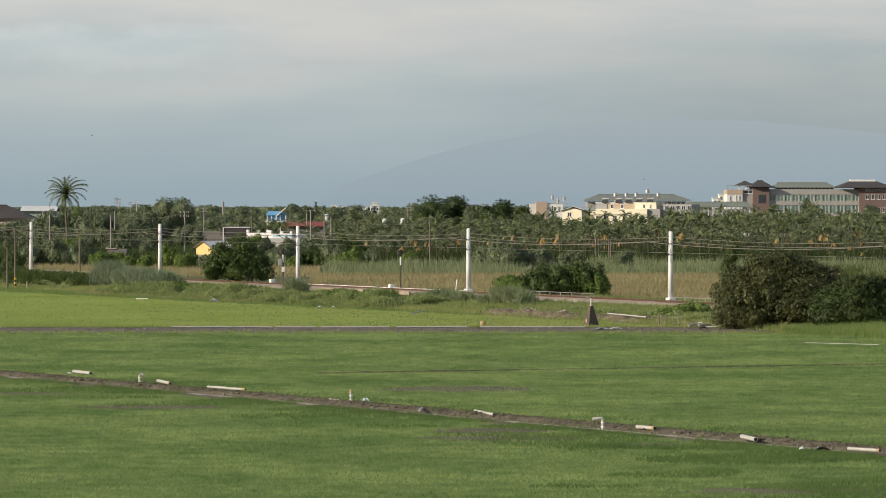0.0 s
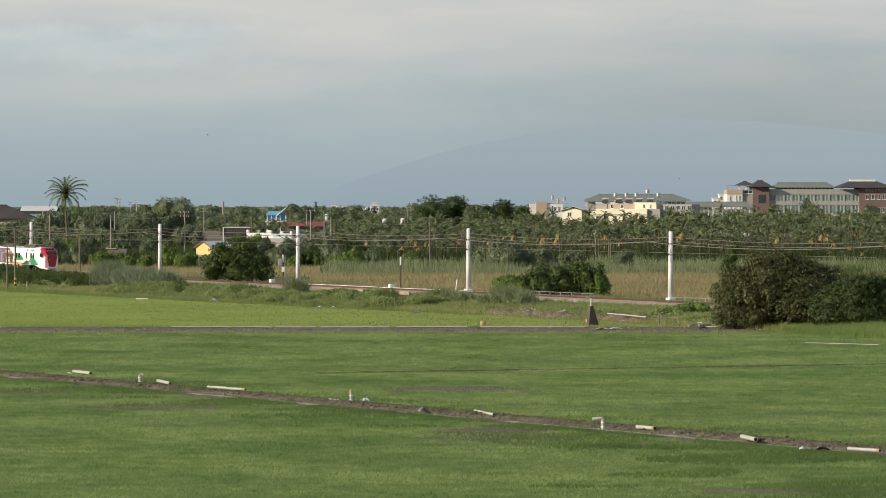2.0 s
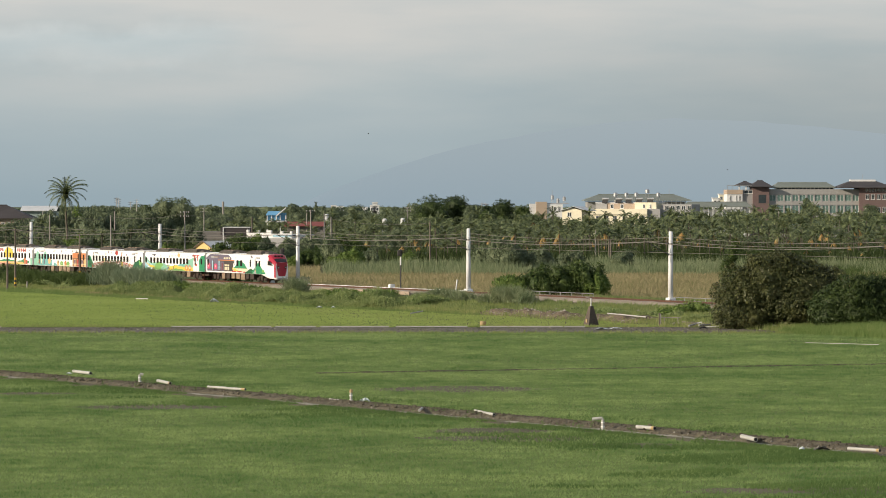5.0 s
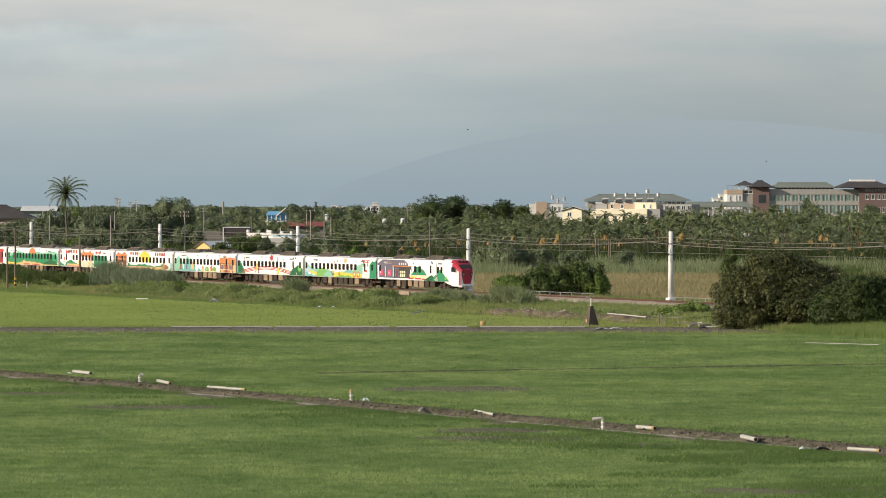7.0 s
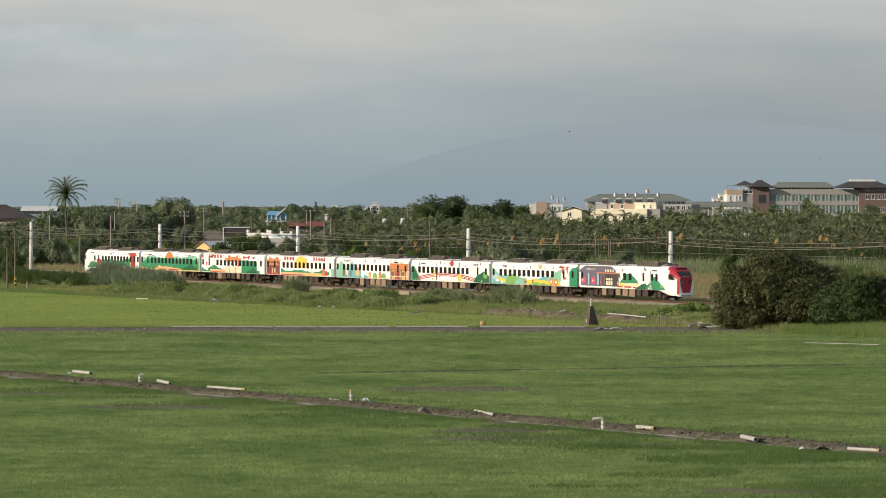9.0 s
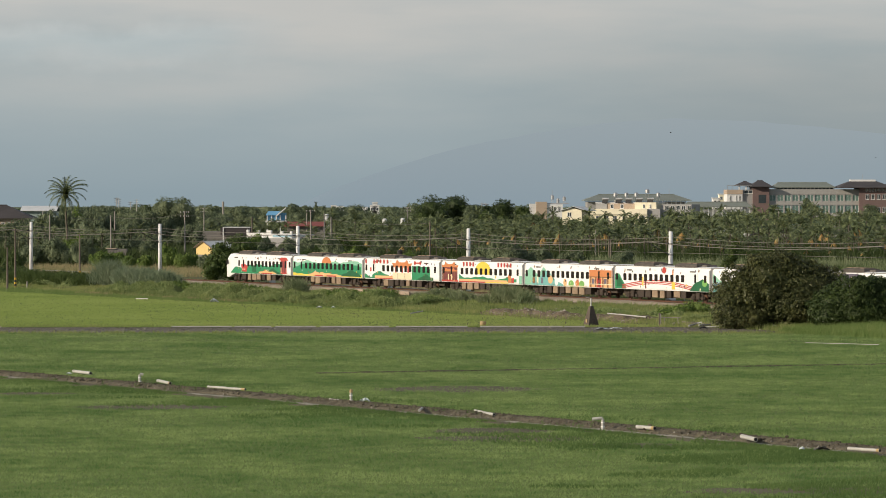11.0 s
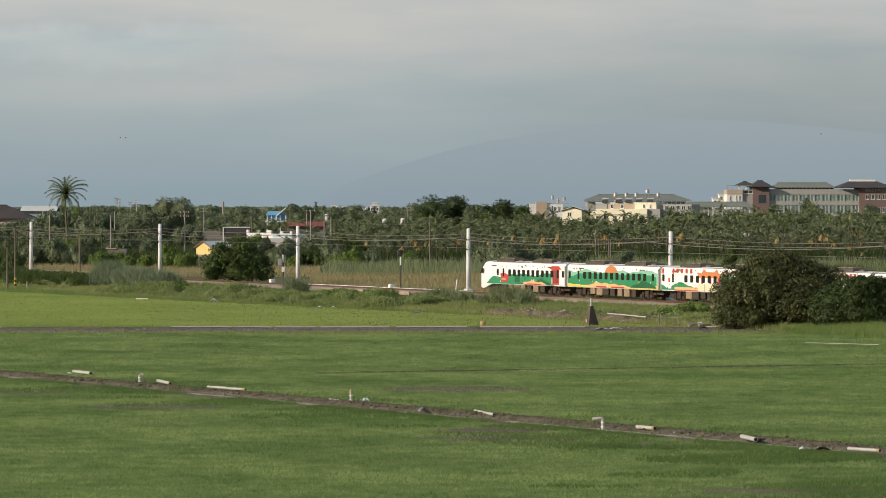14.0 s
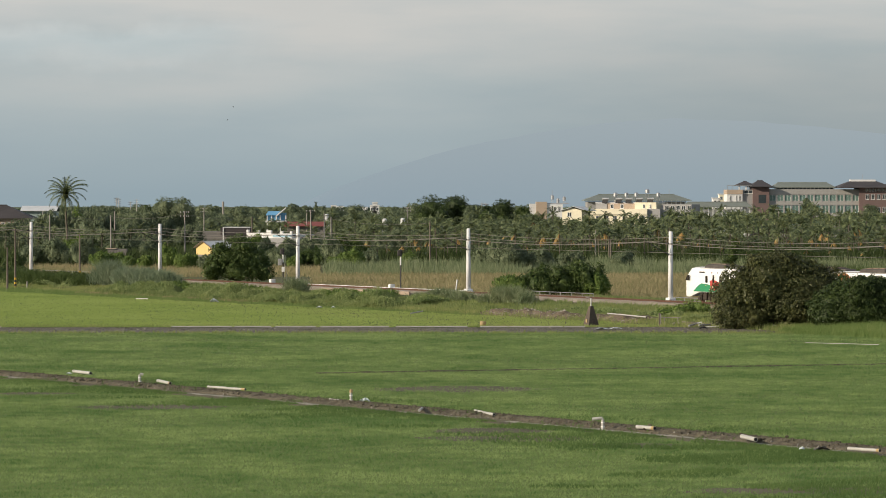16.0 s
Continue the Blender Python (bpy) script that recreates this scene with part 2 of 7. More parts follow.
def leaves(lobes, count, size, seed=0, flat=0.35, droop=0.25, tuft=0.0):
    """Leaf blades over the lobes (x, y, z, rx, ry, rz) of a crown, in bunches that stand out from it: quads as an array."""
    g = np.random.default_rng(seed)
    lobes = np.array(lobes, float)
    area = (lobes[:, 3] * lobes[:, 5])
    tuft = tuft or size * 3.4
    bunches = max(8, count // 26)
    pick = g.choice(len(lobes), bunches, p=area / area.sum())
    way = g.normal(size=(bunches, 3))
    way /= np.linalg.norm(way, axis=1)[:, None]
    way[:, 2] = np.where(way[:, 2] < -0.75, -way[:, 2], way[:, 2])
    far = 0.78 + 0.2 * g.random(bunches) ** 0.8
    mid = lobes[pick, :3] + way * lobes[pick, 3:] * far[:, None]
    big = tuft * (0.55 + 0.8 * g.random(bunches))
    own = g.integers(0, bunches, count)
    out = g.normal(size=(count, 3)) + way[own] * 0.9 + np.array([0, 0, 0.45])
    out /= np.linalg.norm(out, axis=1)[:, None]
    reach = 0.45 + 0.6 * g.random(count)
    p = mid[own] + out * (big[own] * reach)[:, None] * np.array([1, 1, 0.8])
    free = g.random(count) < 0.45
    lone = g.choice(len(lobes), count, p=area / area.sum())
    aim = g.normal(size=(count, 3))
    aim /= np.linalg.norm(aim, axis=1)[:, None]
    aim[:, 2] = np.where(aim[:, 2] < -0.85, -aim[:, 2], aim[:, 2])
    p[free] = (lobes[lone, :3] + aim * lobes[lone, 3:] * (0.7 + 0.3 * g.random(count))[:, None])[free]
    out[free] = aim[free]
    nrm = out + g.normal(size=(count, 3)) * 0.4 + np.array([0, 0, flat])
    nrm /= np.linalg.norm(nrm, axis=1)[:, None]
    a = np.cross(nrm, g.normal(size=(count, 3)))
    a /= np.linalg.norm(a, axis=1)[:, None]
    a[:, 2] -= droop
    b = np.cross(nrm, a)
    s = size * (0.6 + 0.8 * g.random(count))[:, None]
    q = np.stack([p - a * s, p + b * s * 0.45, p + a * s, p - b * s * 0.45], 1)
    return q.reshape(-1, 3)


def core(lobes, seed=0, shrink=0.8):
    """The dense inside of a crown: a knobbly shell for each lobe."""
    bd = Build()
    for x, y, z, rx, ry, rz in lobes:
        rings = []
        for i in range(1, 7):
            th = math.pi * i / 7
            ring = []
            for j in range(10):
                ph = 2 * math.pi * j / 10
                w = Vector((math.sin(th) * math.cos(ph), math.sin(th) * math.sin(ph), math.cos(th)))
                k = shrink * (1 + 0.22 * noise.noise(w * 2.3 + Vector((x, y, seed))))
                ring.append((x + w.x * rx * k, y + w.y * ry * k, z + w.z * rz * k))
            rings.append(ring)
        bd.loft(rings)
    return bd


def quads_into(bd, q, mi=0):
    n = len(q) // 4
    o = len(bd.v)
    bd.v += [tuple(p) for p in q.tolist()]
    bd.f += [(o + 4 * i, o + 4 * i + 1, o + 4 * i + 2, o + 4 * i + 3) for i in range(n)]
    bd.m += [mi] * n
    return bd


def blades(p, height, width, lean=0.25, seed=0, per=3):
    """Grass blades at the points p (n, 3): per blades a tuft, each a narrow triangle, as an array."""
    g = np.random.default_rng(seed)
    p = np.repeat(np.asarray(p, float), per, 0)
    n = len(p)
    h = (np.repeat(np.asarray(height, float), per) if np.ndim(height) else np.full(n, float(height))) * (0.55 + 0.6 * g.random(n))
    w = (np.repeat(np.asarray(width, float), per) if np.ndim(width) else np.full(n, float(width)))
    turn = g.random(n) * 2 * math.pi
    foot = p + np.stack([g.normal(size=n), g.normal(size=n), np.zeros(n)], 1) * h[:, None] * 0.18
    side = np.stack([np.cos(turn), np.sin(turn) * 0.4, np.zeros(n)], 1) * w[:, None] * 0.5
    tip = foot + np.stack([g.normal(size=n) * lean * h, g.normal(size=n) * lean * h, h], 1)
    return np.stack([foot - side, foot + side, tip], 1).reshape(-1, 3)


# ---- the line of the track: s metres along it, n metres from its middle towards the fields ----
TRACK_FROM, ALONG, ASIDE = Vector((-52.53, 575.03, 0)), Vector((0.48132, -0.87654, 0)), Vector((-0.87654, -0.48132, 0))
RAIL_TOP = 1.77
TRACK_TURN = -61.228


def on_track(s, n, z=0.0):
    return TRACK_FROM + ALONG * s + ASIDE * n + Vector((0, 0, z))


BANK = [(-16, 0.0), (-9, 0.75), (-4.2, 1.18), (-2.2, 1.2), (2.2, 1.2), (4.2, 1.15), (7.5, 0.92), (13, 0.45), (17, 0.03), (19, -0.1)]


def bank_height(n):
    return float(np.interp(n, [b[0] for b in BANK], [b[1] for b in BANK]))



# ---- ground, fields, embankment, track ----
def ground():
    bd = Build()
    radii = [0, 60, 150, 300, 500, 800, 1300, 2200, 4900]
    n = 40
    rings = [[(r * math.cos(2 * math.pi * j / n), r * math.sin(2 * math.pi * j / n), -0.05) for j in range(n)] for r in radii[1:]]
    bd.loft(rings, caps=False)
    bd.add(rings[0], [tuple(range(n))])
    single("ground", bd, GROUND, "flat farmland with weeds and bare soil", "ground", kind="structure")


def dirt_line(pts, half, rise, name, material, label, step=0.7, rough=0.1, z=0.0, category="soil"):
    """A low uneven bank of earth along a straight line."""
    a, b = Vector((*pts[0], 0)), Vector((*pts[1], 0))
    length = (b - a).length
    way = (b - a).normalized()
    side = Vector((-way.y, way.x, 0))
    bd = Build()
    rings = []
    k = int(length / step)
    for i in range(k + 1):
        c = a + way * (length * i / k)
        ring = []
        for j in range(9):
            t = -1 + j / 4
            w = half * (1 + 0.25 * noise.noise(Vector((i * step * 0.4, 3, t))))
            hgt = rise * max(0, 1 - t * t) + (rough * noise.noise(Vector((i * step * 2.4, t * 3.1, 7))) if abs(t) < 1 else -0.04)
            p = c + side * t * w
            ring.append((p.x, p.y, z + hgt))
        rings.append(ring)
    bd.loft(rings, caps=False, close=False)
    return single(name, bd, material, label, category, kind="structure")


RIDGE_A, RIDGE_B = (-35.65, 294.23), (24.59, 200)


def off_line(p, a, b):
    a, b = np.array(a), np.array(b)
    w = (b - a) / np.linalg.norm(b - a)
    q = p[:, :2] - a
    return q[:, 0] * -w[1] + q[:, 1] * w[0]


# bare or thin patches in the near field: middle and half sizes
BARE = [(1.03, 269, 6.5, 4.2), (3.65, 214, 5.0, 3.0), (18.07, 176, 7.5, 2.2), (-23.96, 279, 4.0, 3.5),
        (-18.59, 246, 5.0, 3.0), (2.81, 221, 3.5, 3.0), (-28, 263, 3, 1.5), (10.33, 208, 3, 2)]


def rice(name, y0, y1, spacing, height, width, material, label, seed, near):
    g = np.random.default_rng(seed)
    half = 0.1153 * y1 + 6
    n = int((y1 - y0) * 2 * half / spacing ** 2)
    p = np.stack([g.random(n) * 2 * half - half, y0 + g.random(n) * (y1 - y0), np.zeros(n)], 1)
    p = p[np.abs(p[:, 0]) < 0.1165 * p[:, 1] + 2]
    edge = (p[:, 0] - TRACK_FROM.x) * ASIDE.x + (p[:, 1] - TRACK_FROM.y) * ASIDE.y
    p = p[edge > np.interp((p[:, 0] - TRACK_FROM.x) * ALONG.x + (p[:, 1] - TRACK_FROM.y) * ALONG.y, [-20, 40, 110, 150], [25, 23, 20, 17.2]) + 1.2 * np.sin(p[:, 0] * 0.7)]
    h = np.full(len(p), height)
    big = np.array([noise.noise(Vector((x * 0.05, y * 0.11, seed))) for x, y in p[:, :2].tolist()])
    fine = np.array([noise.noise(Vector((x * 0.5, y * 0.35, seed + 9))) for x, y in p[:, :2].tolist()])
    h *= 1 + 0.35 * big + 0.15 * fine
    keep = g.random(len(p)) < (0.92 + 0.6 * big if near else 2 + big)
    if near:
        away = off_line(p, RIDGE_A, RIDGE_B)
        keep &= (away > 1.15 + 0.9 * fine) | (away < -3.3 + 1.6 * fine)
        for x, y, a, b in BARE:
            q = ((p[:, 0] - x) / a) ** 2 + ((p[:, 1] - y) / b) ** 2
            keep &= g.random(len(p)) < np.clip((q - 0.35) / 1.1 + 0.5 * fine + 0.12, 0.14, 1)
    p, h = p[keep], h[keep]
    me = mesh_of(name, blades(p, h, width, 0.5, seed, 3), 3, material)
    single(name, me, material, label, "rice", kind="stuff")


# bare earth on the bank: stretch along the track, stretch aside of it, rise
EARTH_BANK = [(145.93, 168.19, 12.6, 17.2, 0.46), (169.03, 182.2, 12.2, 17.0, 0.44), (186.6, 201.68, 13.6, 16.4, 0.12)]


def bare_bank(s0, s1, n0, n1, rise, seed):
    """Crumbled earth on the foot of the bank, steeper than the bank itself, with loose stones on it."""
    g = np.random.default_rng(seed)

    def top(s, n):
        t = (n - n0) / (n1 - n0)
        u = (s - s0) / (s1 - s0)
        swell = rise * min(1, 2.2 * t) * min(1, 2.6 * (1 - t)) * min(1, 7 * u, 7 * (1 - u))
        k = 1 + 0.7 * noise.noise(Vector((s * 0.35, n * 0.4, seed))) + 0.5 * noise.noise(Vector((s * 1.6, n * 1.3, seed)))
        return bank_height(n) - 0.05 + swell * k + 0.05 * noise.noise(Vector((s * 4, n * 4, 1)))

    bd = Build()
    k = int((s1 - s0) / 0.3)
    bd.loft([[tuple(on_track(s0 + (s1 - s0) * i / k, n0 + (n1 - n0) * j / 14, top(s0 + (s1 - s0) * i / k, n0 + (n1 - n0) * j / 14))) for j in range(15)] for i in range(k + 1)], caps=False, close=False)
    single("earth_slope", bd, DRYEARTH, "bare brown earth on the foot of the bank", "soil", kind="structure")
    out = []
    for i in range(int((s1 - s0) * 9)):
        s, n = s0 + (s1 - s0) * g.uniform(0.05, 0.95), n0 + (n1 - n0) * g.uniform(0.2, 0.9)
        r = 0.045 + 0.13 * g.random() ** 4
        c = np.array(on_track(s, n, top(s, n) + r * 0.3))
        turn = np.linalg.qr(g.normal(size=(3, 3)))[0]
        q = c + (np.array([(0, 0, 1), (0.9, -0.5, -0.5), (-0.9, -0.5, -0.5), (0, 1, -0.5)]) @ turn) * r * np.array((1.5, 1.2, 0.7))
        for t in ((0, 2, 1), (0, 1, 3), (0, 3, 2), (1, 2, 3)):
            out += [q[j] for j in t]
    single("bank_stones", mesh_of("bank_stones", np.array(out), 3, CONC), CONC, "loose pale stones on the bare bank", "stones", kind="stuff")


def fields():
    bd = Build()
    w = 70
    bd.add([(-w, 120, 0), (w, 120, 0), (w, 386, 0), (-w, 386, 0)], [(0, 1, 2, 3)])
    single("field_ground", bd, FIELD, "soil of the near rice paddy", "field", kind="structure")
    a, b = on_track(-40, 17.5), on_track(150, 17.5)
    bd = Build()
    bd.add([(-w, 396, 0), (b.x, 396, 0), (a.x, a.y, 0), (-97, a.y, 0)], [(0, 1, 2, 3)])
    single("field_ground_beyond", bd, FIELD, "soil of the farther rice paddy", "field", kind="structure")
    for x, y, ra, rb in BARE:
        bd = Build()
        n = 22
        ring = []
        for j in range(n):
            t = 2 * math.pi * j / n
            k = 1 + 0.35 * noise.noise(Vector((math.cos(t) * 1.7 + x, math.sin(t) * 1.7, y)))
            ring.append((x + ra * k * math.cos(t), y + rb * k * math.sin(t), 0.006))
        bd.add(ring, [tuple(range(n))])
        single("bare_patch", bd, MUD, "bare muddy patch between the rice plants", "soil", kind="structure")
    rice("rice_plants", 166, 300, 0.215, 0.14, 0.030, RICE, "short green young rice plants in a paddy", 3, True)
    rice("rice_plants", 300, 378.6, 0.29, 0.15, 0.044, RICE, "short green young rice plants in a paddy", 4, True)
    rice("rice_plants_beyond", 397.5, 600, 0.33, 0.18, 0.065, RICE_FAR, "yellow-green rice plants in the farther paddy", 5, False)
    # the dug irrigation line and its damp furrow
    dirt_line((RIDGE_A, RIDGE_B), 1.15, 0.30, "earth_ridge", EARTH, "brown ridge of dug earth across the paddy", 0.22, 0.10)
    a, b = Vector((*RIDGE_A, 0)), Vector((*RIDGE_B, 0))
    way = (b - a).normalized()
    side = Vector((way.y, -way.x, 0))
    L0 = (b - a).length
    for u0, u1, o in ((0.02, 0.10, 1.7), (0.33, 0.40, 1.8), (0.43, 0.50, 1.8), (0.57, 0.64, 1.75), (0.68, 0.88, 1.7), (0.90, 0.97, 1.75)):
        p, q = a + way * L0 * u0 + side * o, a + way * L0 * u1 + side * o
        dirt_line((p.xy, q.xy), 0.38, 0.09, "damp_silt", WETEARTH, "pale damp silt beside the earth ridge", 0.5, 0.07)
    dirt_line(((a + side * 1.6).xy, (b + side * 1.6).xy), 1.6, 0.06, "muddy_furrow", MUD, "dark muddy furrow along the earth ridge", 0.8, 0.05)
    for k, (s0, s1, n0, n1, rise) in enumerate(EARTH_BANK):
        bare_bank(s0, s1, n0, n1, rise, k + 1)
    dirt_line(((-9.63, 292.36), (37.09, 309.09)), 0.3, 0.09, "field_bund", EARTH, "thin low earth bund across the rice", 0.8, 0.08)
    # gravel path across
    dirt_line(((-72, 388.2), (35.96, 388.2)), 8.2, 0.09, "gravel_path", PATHGRAVEL, "grey gravel farm path between two paddies", 0.7, 0.10, category="path")


def embankment():
    bd = Build()
    rings = []
    for i in range(170):
        s = -90 + i * 2.2
        rings.append([tuple(on_track(s, n, z + (0.16 * noise.noise(Vector((s * 0.3, n * 0.4, 5))) if abs(n) > 5 else 0))) for n, z in BANK])
    bd.loft(rings, caps=False, close=False)
    single("embankment", bd, GROUND, "low grassy railway embankment", "embankment", kind="structure")
    bd = Build()
    prof = [(-2.6, 1.17), (-1.7, 1.57), (1.7, 1.57), (2.6, 1.17)]
    rings = []
    for i in range(560):
        s = -90 + i * 0.65
        rings.append([tuple(on_track(s, n + 0.06 * noise.noise(Vector((s, n, 1))), z + 0.04 * noise.noise(Vector((s * 2, n, 3))))) for n, z in prof])
    bd.loft(rings, caps=False, close=False)
    single("ballast_bed", bd, BALLAST, "brown ballast stones under the railway track", "ballast", kind="structure")


def railway():
    root = thing("railway_track", pose(*on_track(0, 0, -0.23), 0, 0, TRACK_TURN), "single railway track with rusty rails on concrete sleepers", "railway track", kind="structure")
    prof = [(-0.07, 1.84), (0.07, 1.84), (0.05, 1.86), (0.012, 1.88), (0.012, 1.95), (0.035, 1.96), (0.035, 2.0), (-0.035, 2.0), (-0.035, 1.96), (-0.012, 1.95), (-0.012, 1.88), (-0.05, 1.86)]
    for o in (-0.56, 0.56):
        bd = Build().loft([[(x, y + o, z) for y, z in prof] for x in (-90, 260)])
        part("rail", bd, RUST, root, "rust-brown steel rail")
    one = Build().box(-0.12, 0.12, -1.1, 1.1, 1.70, 1.845, c=0.03).mesh("sleeper", CONC)
    for i in range(280):
        ob = part("sleeper", one, CONC, root)
        ob.location.x = -12 + i * 0.62
    # concrete cable trough along the far shoulder
    bd = Build()
    for i in range(170):
        bd.box(-30 + i * 1.2, -30 + i * 1.2 + 1.17, 2.75, 3.15, 1.4, (1.93 if 78 < i < 118 else 1.66) + 0.012 * (i % 3))
    tagged(part("cable_trough", bd, MAST, root, "pale concrete cable trough"), kind="stuff")


ground()
fields()
embankment()
railway()



# ---- the train: eight painted cars ----
LIVERY = {
    "white": mat("train_white", (0.87, 0.87, 0.86), (0.81, 0.81, 0.79), 0.35, 0.4, 3, spec=0.5),
    "green": mat("mural_green", (0.045, 0.27, 0.13), (0.035, 0.23, 0.105), 0.4, 0.5),
    "dark": mat("mural_dark_green", (0.03, 0.14, 0.065), (0.025, 0.11, 0.05), 0.4, 0.5),
    "leaf": mat("mural_leaf_green", (0.22, 0.44, 0.13), (0.18, 0.38, 0.11), 0.4, 0.5),
    "teal": mat("mural_teal", (0.20, 0.46, 0.44), (0.16, 0.40, 0.39), 0.4, 0.5),
    "mint": mat("mural_pale_mint", (0.27, 0.52, 0.39), (0.22, 0.46, 0.34), 0.4, 0.5),
    "sky": mat("mural_pale_blue", (0.38, 0.58, 0.68), (0.34, 0.52, 0.62), 0.4, 0.5),
    "yellow": mat("mural_yellow", (0.76, 0.60, 0.10), (0.70, 0.52, 0.08), 0.4, 0.5),
}
LIVERY.update({
    "orange": mat("mural_orange", (0.60, 0.235, 0.095), (0.54, 0.20, 0.08), 0.4, 0.5),
    "peach": mat("mural_peach", (0.76, 0.47, 0.24), (0.70, 0.42, 0.20), 0.4, 0.5),
    "red": mat("mural_red", (0.50, 0.075, 0.06), (0.43, 0.06, 0.05), 0.4, 0.5),
    "maroon": mat("mural_maroon", (0.22, 0.06, 0.06), (0.13, 0.045, 0.045), 0.4, 0.5),
    "slate": mat("mural_slate_purple", (0.17, 0.15, 0.20), (0.13, 0.115, 0.155), 0.4, 0.5),
    "charcoal": mat("mural_charcoal", (0.09, 0.075, 0.068), (0.07, 0.06, 0.055), 0.4, 0.5),
    "pink": mat("mural_pink", (0.62, 0.10, 0.20), (0.55, 0.08, 0.16), 0.4, 0.5),
    "cream": mat("mural_cream", (0.78, 0.70, 0.50), (0.72, 0.64, 0.45), 0.4, 0.5),
    "grey": mat("mural_grey", (0.42, 0.42, 0.41), (0.36, 0.36, 0.35), 0.4, 0.5),
    "brown": mat("mural_brown", (0.25, 0.13, 0.07), (0.2, 0.1, 0.05), 0.4, 0.5),
})
MASK = mat("cab_red_paint", (0.42, 0.022, 0.05), (0.36, 0.02, 0.04), 0.3, 0.5, spec=0.5)
GLASS = mat("tinted_train_glass", (0.018, 0.014, 0.014), (0.03, 0.022, 0.02), 0.12, 0.5, spec=0.6)
ROOFGREY = mat("sooty_roof_grey", (0.17, 0.15, 0.13), (0.10, 0.088, 0.078), 0.85, 0.5, 4)
ROOFDARK = mat("sooty_dark_roof_unit", (0.11, 0.097, 0.084), (0.06, 0.053, 0.046), 0.85, 0.5, 4)
UNDER = mat("dusty_underframe", (0.075, 0.058, 0.046), (0.045, 0.036, 0.03), 0.9, 0.8, 5)
CRATE = mat("dusty_beige_equipment_box", (0.34, 0.255, 0.175), (0.22, 0.16, 0.11), 0.85, 0.8, 5)
GAP = mat("grey_gangway_rubber", (0.24, 0.23, 0.225), (0.17, 0.165, 0.16), 0.8, 1)
LAMP = mat("headlamp_glass", (0.55, 0.52, 0.5), (0.4, 0.38, 0.36), 0.15, 1, spec=0.6)

HALF = 10.05          # half a car body
PITCH = 20.634        # from car to car


def side_section(x, w=1.0, top=3.72, bot=0.93):
    """Outline of the body at x, from the near sill round the roof to the far sill."""
    a = [(-1.36, bot), (-1.45, bot + 0.22), (-1.45, 2.85), (-1.40, 3.32), (-1.18, 3.60), (-0.7, top - 0.03), (0, top)]
    pts = a + [(-y, z) for y, z in reversed(a[:-1])]
    return [(x, y * w, z) for y, z in pts]


def nose(end):
    """Cab end as rings from the body (0) to the tip (3.35), swept down and in; end is +1 for the front of the train, -1 for its tail."""
    rings = []
    for i in range(13):
        u = 3.5 * i / 12
        t = i / 12
        w = 1 - 0.36 * t ** 2.4
        top = 3.72 - 0.05 * t - 1.1 * max(0, (t - 0.5) / 0.5) ** 1.6
        bot = 0.93 - 0.55 * min(1, t * 1.6)
        k = (top - bot) / (3.72 - bot)
        ring = []
        for x, y, z in side_section(0, w, 3.72, bot):
            ring.append((end * (HALF - 0.1 + u), y, bot + (z - bot) * k))
        rings.append(ring)
    return rings


